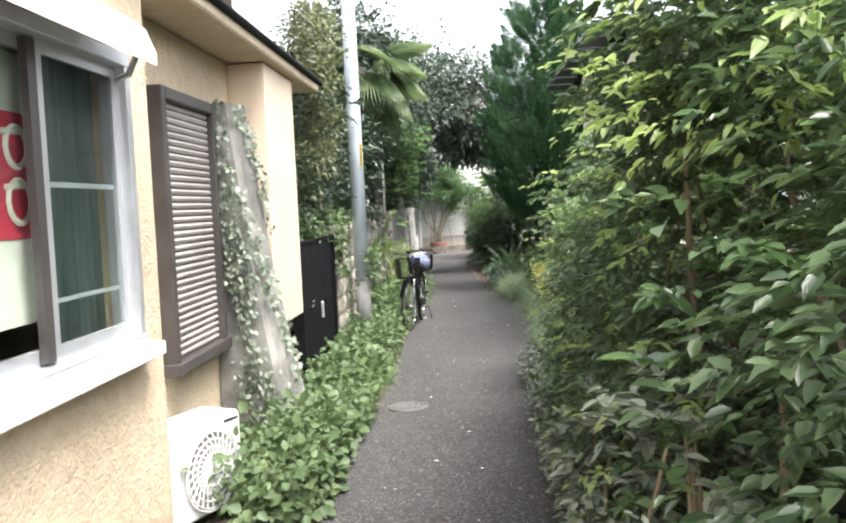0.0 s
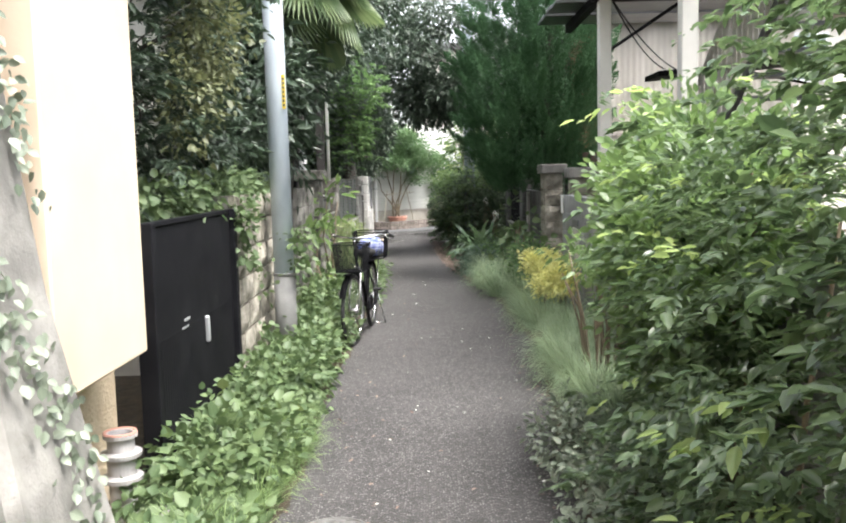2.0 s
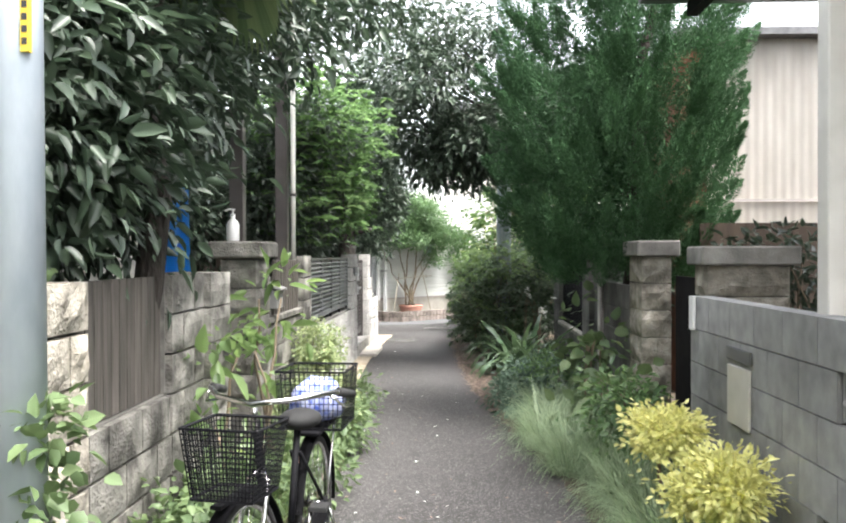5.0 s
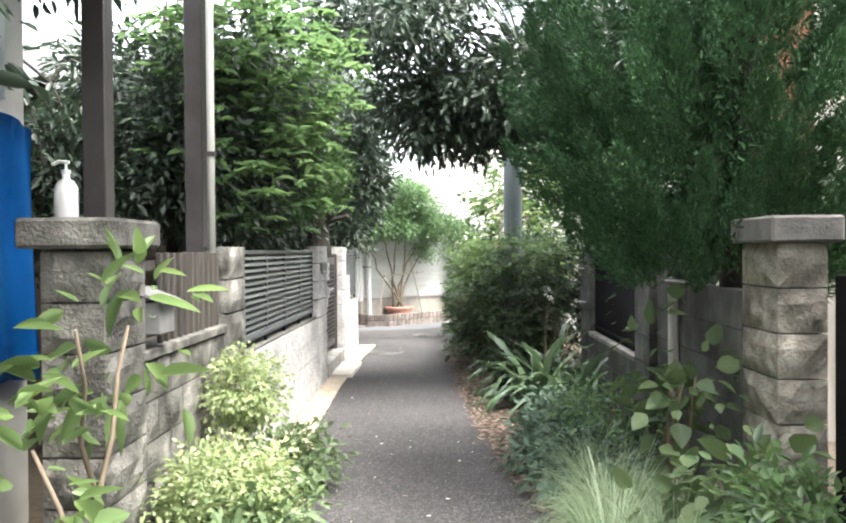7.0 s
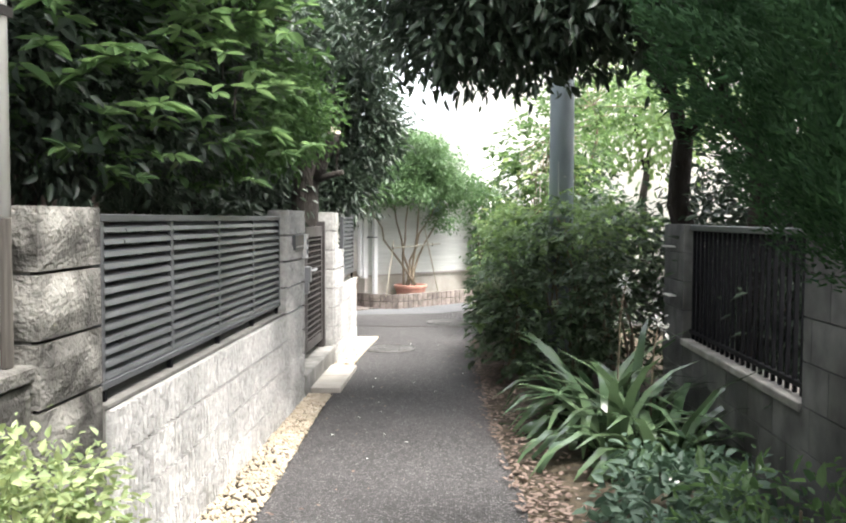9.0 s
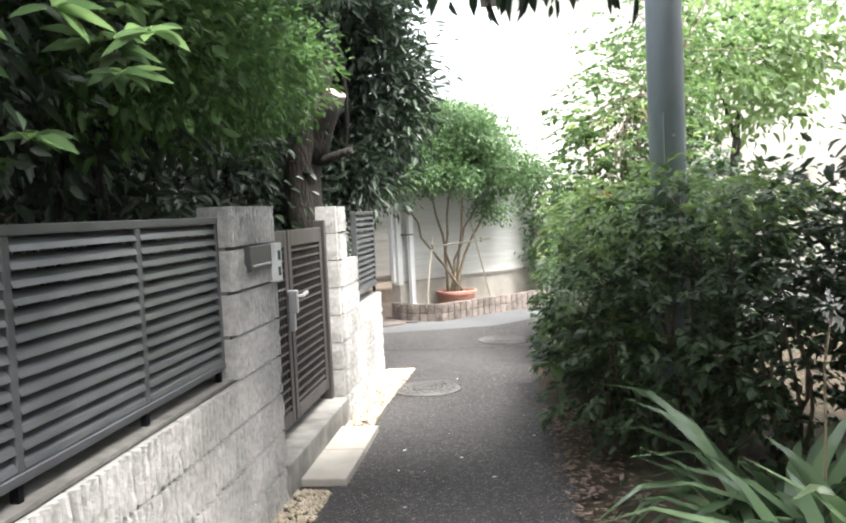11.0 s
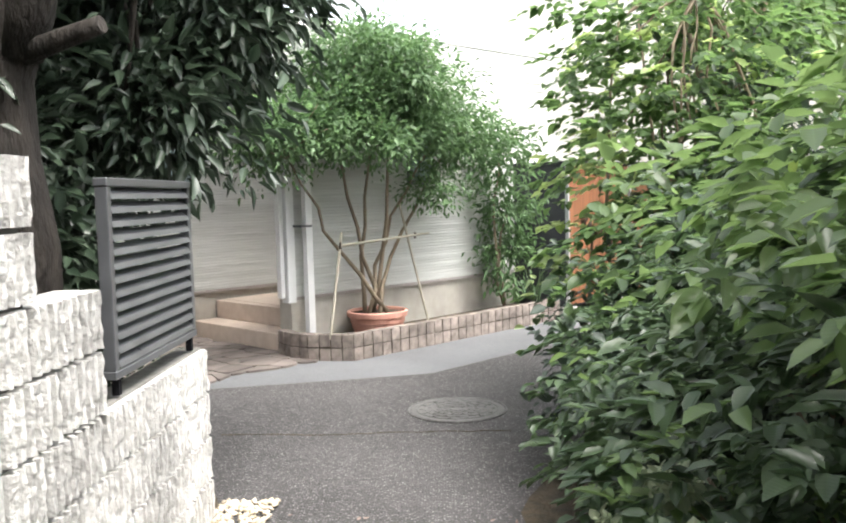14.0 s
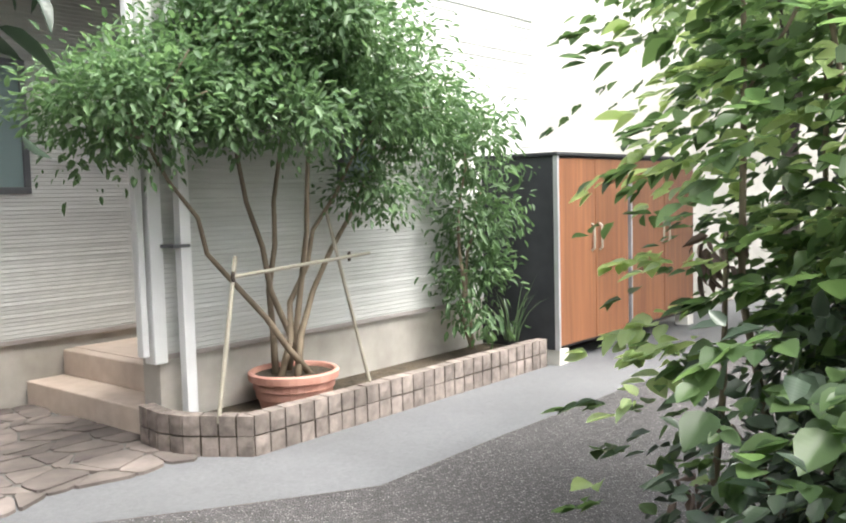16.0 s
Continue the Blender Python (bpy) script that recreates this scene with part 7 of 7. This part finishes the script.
tree("street_tree", "broad dark green tree behind the stone wall", (-2.0, 13.2, 0), [(-1.9, 13.3, 2.2), (-1.4, 13.0, 3.2), (-1.2, 12.2, 3.4)], 0.1, LEAF_DARK,
     [(-1.1, 12.3, 2.9, 0.75, 1.0, 0.85, 7200), (-0.98, 11.5, 1.95, 0.36, 0.9, 0.42, 3200), (-1.0, 11.0, 2.45, 0.6, 0.9, 0.7, 5400), (-1.0, 13.2, 4.4, 0.8, 0.9, 0.5, 3600), (-0.4, 15.6, 4.3, 0.9, 0.9, 0.5, 3600), (-0.8, 13.6, 3.5, 0.9, 1.0, 0.7, 6300)], 0.085, 0.42, 76, clump=0.13, shell=0.5, fine=False)
tree("garden_tree", "leafy tree behind the black gate", (-1.7, 8.6, 0), [(-1.6, 8.7, 1.8), (-1.2, 8.4, 2.4), (-1.1, 9.4, 2.4)], 0.06, LEAF_DARK,
     [(-1.25, 8.0, 2.0, 0.6, 0.8, 0.6, 4800), (-1.15, 9.4, 1.95, 0.55, 0.9, 0.55, 5000), (-1.3, 8.6, 2.9, 0.8, 1.0, 0.5, 4200)], 0.058, 0.42, 77, per=14, shell=0.5, spray=0.2, fine=False)
tree("background_tree", "tall broadleaf tree above the lane's end", (2.6, 26.5, 0), [(2.5, 26.4, 1.9), (2.2, 26.0, 2.8), (2.7, 26.3, 3.2), (2.0, 25.2, 2.6)], 0.06, LEAF_CORNER,
     [(2.2, 26.0, 2.6, 0.85, 0.9, 0.9, 3400), (1.9, 25.0, 2.2, 0.6, 0.6, 0.7, 1900), (2.8, 26.6, 3.5, 0.9, 0.9, 0.8, 2600), (2.3, 25.3, 1.4, 0.7, 0.9, 0.6, 3000)], 0.056, 0.78, 78, bark=PALE_BARK, vary=0.25, per=12, shell=0.35, spray=0.3)
# hydrangea hedge on the right of the lane's end
shrub("hydrangea_hedge", "large mounded hydrangea hedge beside the lane", (1.7, 22.8, 0), LEAF_HYDRANGEA,
      [(1.65, 21.6, 0.75, 0.8, 0.9, 0.75, 9500), (1.75, 23.0, 0.7, 0.85, 0.8, 0.7, 10000), (2.1, 22.1, 1.3, 0.7, 1.1, 0.4, 6000), (2.1, 20.85, 0.65, 0.4, 0.5, 0.6, 3200)], 0.055, 0.52, 81, 24, per=14, vary=0.25, shell=0.45, limits=[(0, 0.8, 9), (1, 0, 23.55)], spray=0.2)
# young leaves in a brighter green that also paints the sky-lit hedge top
shrub("hydrangea_shoots", "pale young leaves on the hedge top, brightened for the light there", (1.7, 22.8, 0), LEAF_BRIGHT,
      [(1.75, 21.6, 1.46, 0.75, 0.8, 0.2, 2600), (2.0, 22.7, 1.36, 0.5, 0.5, 0.14, 450), (1.1, 21.8, 1.0, 0.3, 0.8, 0.5, 700)], 0.056, 0.5, 82, 4, vary=0.25, per=10, shell=0.7, limits=[(0, 0.85, 9), (1, 0, 23.3)], spray=0.24)
shrub("hydrangea_rosettes", "broad whorled hydrangea leaves low on the hedge", (1.2, 22.4, 0), LEAF_BRIGHT,
      [(1.25, 21.5, 0.55, 0.35, 0.7, 0.4, 110), (1.3, 22.4, 0.5, 0.35, 0.6, 0.35, 110), (1.8, 21.6, 1.45, 0.6, 0.8, 0.2, 150)], 0.11, 0.46, 83, 6, vary=0.2, per=8, shell=0.8, limits=[(0, 0.9, 9), (1, 0, 23.1)], whorl=True, fine=True)
for k, (hx, hy, hz, hr) in enumerate(((1.05, 21.2, 0.95, 0.075), (0.95, 21.42, 0.9, 0.06), (1.05, 22.2, 0.75, 0.06), (0.98, 22.55, 0.5, 0.05))):
    hf = thing("hydrangea_flower", "pale green hydrangea flower head going over", "flower", (hx, hy, hz), group="hydrangea flowers")
    limbs("stalk", PALE_BARK, hf, (hx + 0.3, hy + 0.05, hz - 0.35), [(hx, hy, hz)], 0.006, 0.004, 200 + k, 0.1, 5, 4)
    foliage("florets", LEAF_UMBEL, hf, [(hx, hy, hz, hr, hr, hr * 0.6, 150)], 0.026, 0.8, 210 + k, 0.012, 5, 0.8)
# conifer
cf = thing("conifer", "dense feathery green conifer beside the pillar", "tree", (2.72, 15.6, 0))
limbs("trunk", BARK, cf, (2.72, 15.6, 0), [(2.7, 15.6, 4.5)], 0.11, 0.03, 91, 0.04, 9, 8)


def plumes(name, material, parent, origins, axes, lengths, per, seed, size=0.031):
    """Feathery flame-shaped sprays of fine three-cornered needles."""
    g = np.random.default_rng(seed)
    k = len(origins)
    i = np.repeat(np.arange(k), per)
    n = len(i)
    t = g.random(n) ** 0.75
    ax = unit(axes)[i]
    rad = g.normal(size=(n, 3))
    rad = unit(rad - ax * (rad * ax).sum(1, keepdims=True))
    wide = np.sqrt(t) * (1 - t) ** 0.7 * 0.5 * lengths[i]
    curl = np.array([[0, 0, 0.25]]) * (t * t * lengths[i])[:, None]
    p = origins[i] + ax * (t * lengths[i])[:, None] + curl + rad * wide[:, None] * (0.15 + 0.85 * g.random((n, 1)) ** 0.4)
    d = unit(ax + rad * 0.45 + np.array([[0, 0, 0.3]]) + g.normal(size=(n, 3)) * 0.42)
    side = unit(np.cross(d, rad + g.normal(size=(n, 3)) * 0.35))
    long = (size * (0.6 + 0.8 * g.random(n)))[:, None]
    v = np.stack([p - side * 0.0055, p + side * 0.0055, p + d * long], 1)
    return mesh_np(name, v.reshape(-1, 3), np.arange(n * 3).reshape(-1, 3), material, parent)


def conifer_crown(parent, cx, cy, profile, count, seed, per=60, length=0.42):
    g = np.random.default_rng(seed)
    zs = np.array([p[0] for p in profile])
    rs = np.array([p[1] for p in profile])
    z = zs[0] + (zs[-1] - zs[0]) * g.random(count) ** 1.15
    r = np.interp(z, zs, rs) * (0.45 + 0.45 * g.random(count) ** 0.4)
    a = g.random(count) * math.tau
    o = np.stack([cx + r * np.cos(a), cy + r * np.sin(a), z], 1)
    axes = np.stack([np.cos(a) * 0.7, np.sin(a) * 0.7, 0.32 + 0.6 * g.random(count)], 1) + g.normal(size=(count, 3)) * 0.2
    plumes("crown", LEAF_CONIFER, parent, o, axes, length * (0.6 + 0.7 * g.random(count)), per, seed)


conifer_crown(cf, 2.45, 15.6, [(1.3, 0.65), (1.9, 0.97), (2.6, 1.03), (3.4, 1.05), (4.2, 0.75), (5.2, 0.12)], 430, 92, 900, 0.46)
foliage("inner_sprays", LEAF_CONIFER, cf, [(2.5, 15.6, 2.0, 0.5, 0.5, 0.5, 5000), (2.45, 15.6, 3.0, 0.55, 0.55, 0.7, 6000), (2.45, 15.6, 4.0, 0.3, 0.3, 0.5, 2600)], 0.06, 0.25, 192, 0.1, 20, 0.3, fine=False)
# palm
pm = thing("windmill_palm", "windmill palm with drooping fan leaves", "palm", (-0.95, 11.9, 0))
limbs("trunk", BARK, pm, (-0.95, 11.9, 0), [(-0.52, 11.7, 3.65)], 0.08, 0.07, 93, 0.03, 9, 8)
g = np.random.default_rng(94)
P, D, U, S = [], [], [], []
for k in range(18):
    a = k * 2.4
    el = 0.6 - 0.085 * k
    d = Vector((math.cos(a) * math.cos(el), math.sin(a) * math.cos(el), math.sin(el)))
    c = Vector((-0.52, 11.7, 3.65)) + d * 0.45
    side = d.cross(Vector((0, 0, 1))).normalized()
    for q in range(26):
        b = (q / 25 - 0.5) * 2.6
        P.append(c)
        D.append(d * math.cos(b) + side * math.sin(b) + Vector((0, 0, -0.25)))
        U.append(side.cross(d) + side * 0.2)
        S.append(0.6 * (0.8 + 0.3 * math.cos(b)))
leaf_mesh("fronds", np.array(P), np.array(D), np.array(U), np.array(S), LEAF_PALM, pm, 0.07, 0.02, 0.4)
# hanging vine over the eave
vn = shrub("hanging_vine", "yellowish vine hanging from the eaves", (-0.8, 8.2, 0), LEAF_VINE, [(-0.62, 8.2, 3.3, 0.25, 0.4, 0.6, 2300), (-0.6, 8.4, 2.55, 0.18, 0.3, 0.55, 1300), (-0.68, 8.2, 2.05, 0.13, 0.25, 0.45, 500)], 0.045, 0.6, 95, 0, vary=0.25, clump=0.07, per=16, shell=0.4)
# backdrop greenery
bg = tree("background_tree", "tall leafy tree beyond the street corner", (4.5, 31.0, 0), [(4.5, 31, 2.5), (4.2, 30.6, 4), (5, 31.5, 4)], 0.1, LEAF_BRIGHT, [(4.3, 30.6, 3.6, 1.4, 1.2, 1.2, 2600), (5.6, 31.4, 4.2, 1.5, 1.4, 1.3, 2600)], 0.12, 0.6, 96, clump=0.2)
# ground plants behind the camera
tree("garden_tree", "broadleaf tree behind the hedge", (4.6, 2.5, 0), [(4.6, 2.5, 2.2), (4.2, 2.0, 3.2), (4.4, 3.6, 3.2)], 0.1, LEAF_HEDGE, [(4.6, 2.2, 3.0, 1.0, 1.3, 0.7, 4200), (4.8, 5.0, 3.0, 1.0, 1.3, 0.7, 2600)], 0.09, 0.45, 97, clump=0.15, fine=False)

tree("garden_tree", "dark evergreen tree behind the porch posts", (-2.7, 17.0, 0), [(-2.6, 17.0, 2.0), (-2.3, 16.5, 3.0), (-2.4, 17.6, 3.2)], 0.09, LEAF_DARK,
     [(-2.0, 16.5, 2.0, 0.5, 0.6, 0.6, 3600), (-1.9, 17.4, 2.9, 0.35, 0.5, 0.5, 2200)], 0.08, 0.42, 98, clump=0.12, shell=0.4, fine=False)
# dark planting behind the gate
shrub("dark_shrub", "dense dark evergreen behind the gate", (-1.8, 21, 0), LEAF_DARK, [(-1.7, 19.8, 2.3, 0.7, 1.0, 0.8, 3800), (-1.75, 21.2, 2.6, 0.6, 0.9, 0.7, 3000), (-2.1, 22.6, 1.9, 0.7, 1.0, 0.9, 3400), (-1.9, 20.5, 1.2, 0.5, 1.2, 0.8, 2600)], 0.085, 0.45, 111, 10, BARK, clump=0.12, per=24, shell=0.4, fine=False)
bfn = thing("garden_fence", "dark board fence inside the gate", "fence", (-1.45, 22, 0))
for i in range(14):
    part("board", box(-1.5, -1.48, 20.4 + i * 0.2, 20.58 + i * 0.2, 0, 1.46), DARK_TIMBER, bfn, local=False)
part("rail", box(-1.52, -1.44, 20.35, 23.2, 1.46, 1.53, 0.005), DARK_TIMBER, bfn, local=False)

shrub("dark_shrub", "dark evergreen mass beside the sawn tree", (-1.7, 23.0, 0), LEAF_DARK, [(-1.65, 23.1, 2.3, 0.55, 0.8, 1.0, 4200), (-1.9, 24.2, 3.2, 0.8, 0.8, 0.8, 2600)], 0.08, 0.4, 112, 6, BARK, clump=0.12, per=26, shell=0.4, fine=False)
shrub("dark_shrub", "dark evergreen growth behind the end wall", (-1.25, 23.9, 0), LEAF_DARK, [(-1.25, 23.9, 1.1, 0.35, 0.6, 1.0, 5000), (-1.5, 24.4, 1.6, 0.4, 0.5, 0.9, 3600)], 0.075, 0.42, 144, 4, BARK, clump=0.11, per=20, shell=0.3, fine=False)
shrub("corner_shrub", "light green heart-leaved shrub at the street corner", (2.0, 24.8, 0), LEAF_CORNER, [(1.85, 24.5, 1.15, 0.7, 0.7, 0.4, 1300), (2.35, 25.3, 1.1, 0.7, 0.8, 0.4, 1300), (1.75, 24.9, 1.6, 0.5, 0.6, 0.5, 1300), (1.55, 25.2, 2.3, 0.35, 0.4, 0.4, 300), (1.4, 24.9, 0.6, 0.35, 0.6, 0.5, 420)], 0.06, 0.74, 113, 12, vary=0.25, per=12, shell=0.5, limits=[(0, 0.95, 9)], spray=0.26)
# lower inside of the shrub: its shade is painted by the darker leaf colour
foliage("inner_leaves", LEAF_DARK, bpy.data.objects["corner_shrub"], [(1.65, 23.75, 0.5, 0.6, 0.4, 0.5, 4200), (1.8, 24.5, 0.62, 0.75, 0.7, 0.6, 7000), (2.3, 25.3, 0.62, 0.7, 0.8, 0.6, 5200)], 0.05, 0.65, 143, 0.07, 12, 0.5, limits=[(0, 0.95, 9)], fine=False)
# backlight through the corner foliage, painted as extra lime leaves
shrub("corner_shoots", "lime leaves at the street corner, coloured for the backlight", (2.0, 24.8, 0), LEAF_SHOOT, [(1.75, 25.0, 0.95, 0.75, 0.6, 0.75, 600), (1.9, 25.3, 1.9, 0.6, 0.6, 0.6, 700)], 0.066, 0.72, 116, 4, vary=0.25, per=9, shell=0.8, limits=[(0, 0.95, 9)], spray=0.22, fine=True)
shrub("withered_leaves", "brown withered leaves hanging from a twig", (1.35, 25.2, 0), LEAF_BROWN, [(1.4, 25.25, 1.3, 0.05, 0.06, 0.14, 26), (1.3, 25.15, 0.62, 0.07, 0.08, 0.14, 30)], 0.05, 0.45, 114, 2, clump=0.03, per=6, droop=0.9)
shrub("pot_plants", "dark potted plants behind the block wall", (3.4, 13.4, 0), LEAF_DARK, [(3.3, 13.7, 1.45, 0.4, 0.35, 0.3, 900), (4.1, 13.3, 1.35, 0.5, 0.4, 0.35, 1000), (5.0, 12.6, 1.4, 0.5, 0.5, 0.4, 900)], 0.06, 0.45, 115, 6, clump=0.08)
dbf = thing("board_fence", "dark weathered board screen behind the carport", "fence", (4.6, 15.0, 0))
for i in range(17):
    part("board", box(3.05 + i * 0.2, 3.247 + i * 0.2, 15.0 + 0.004 * (i % 2), 15.02 + 0.004 * (i % 2), 0, 1.85), DARK_TIMBER, dbf, local=False)
part("rail", box(3.05, 6.45, 15.02, 15.06, 1.5, 1.58), DARK_TIMBER, dbf, local=False)
shrub("dark_shrub", "dense dark evergreen behind the bar fence", (3.2, 18.8, 0), LEAF_DARK, [(3.1, 18.2, 1.0, 0.45, 0.9, 0.9, 4600), (3.2, 19.6, 1.1, 0.5, 0.9, 1.0, 5200), (3.0, 21.0, 1.1, 0.6, 0.9, 1.0, 5000)], 0.075, 0.42, 141, 8, BARK, clump=0.11, per=24, shell=0.3, fine=False)
# dark leaf colour fills the thicket's core in place of deep shade
shrub("dark_shrub", "inner growth of the corner thicket, darkened for its shade", (2.1, 24.2, 0), LEAF_DARK, [(1.95, 23.4, 0.75, 0.55, 0.6, 0.65, 3600), (2.15, 24.6, 0.9, 0.6, 0.8, 0.85, 4200), (2.5, 25.6, 1.6, 0.6, 0.6, 0.8, 2600)], 0.06, 0.5, 142, 6, BARK, clump=0.1, per=26, shell=0.1, limits=[(0, 1.15, 9)], fine=False)
# fallen petals and cracks on the lane
g = np.random.default_rng(120)
n = 90
yy = 3 + g.random(n) * 21
xx = np.interp(yy, [3, 10.5, 15, 20, 24], [0.8, 0.95, 0.7, 0.3, 0.2]) + g.normal(size=n) * 0.42
P = np.stack([xx, yy, np.full(n, 0.012)], 1)
pet = thing("fallen_petals", "pale petals and chips strewn on the asphalt", "petals", (0.6, 12, 0), kind="stuff")
leaf_mesh("petals", P, np.concatenate([g.normal(size=(n, 2)), np.zeros((n, 1))], 1), np.tile([[0, 0, 1.0]], (n, 1)), 0.012 + 0.022 * g.random(n), PETAL, pet, 0.7, 0.05, -0.1)
for x0, x1, y in ((-0.9, 0.9, 25.4),):
    ck = thing("road_crack", "thin dark crack across the asphalt", "crack", ((x0 + x1) / 2, y, 0), kind="structure")
    pts, back_ = [], []
    yc = y
    k = 22
    for i in range(k + 1):
        yc += rng.uniform(-0.02, 0.02)
        w = 0.001 + 0.0022 * rng.random()
        pts.append((x0 + (x1 - x0) * i / k, yc - w))
        back_.append((x0 + (x1 - x0) * i / k, yc + w))
    part("groove", prism(pts + back_[::-1], 0.0, 0.0105), SOIL, ck, local=False)
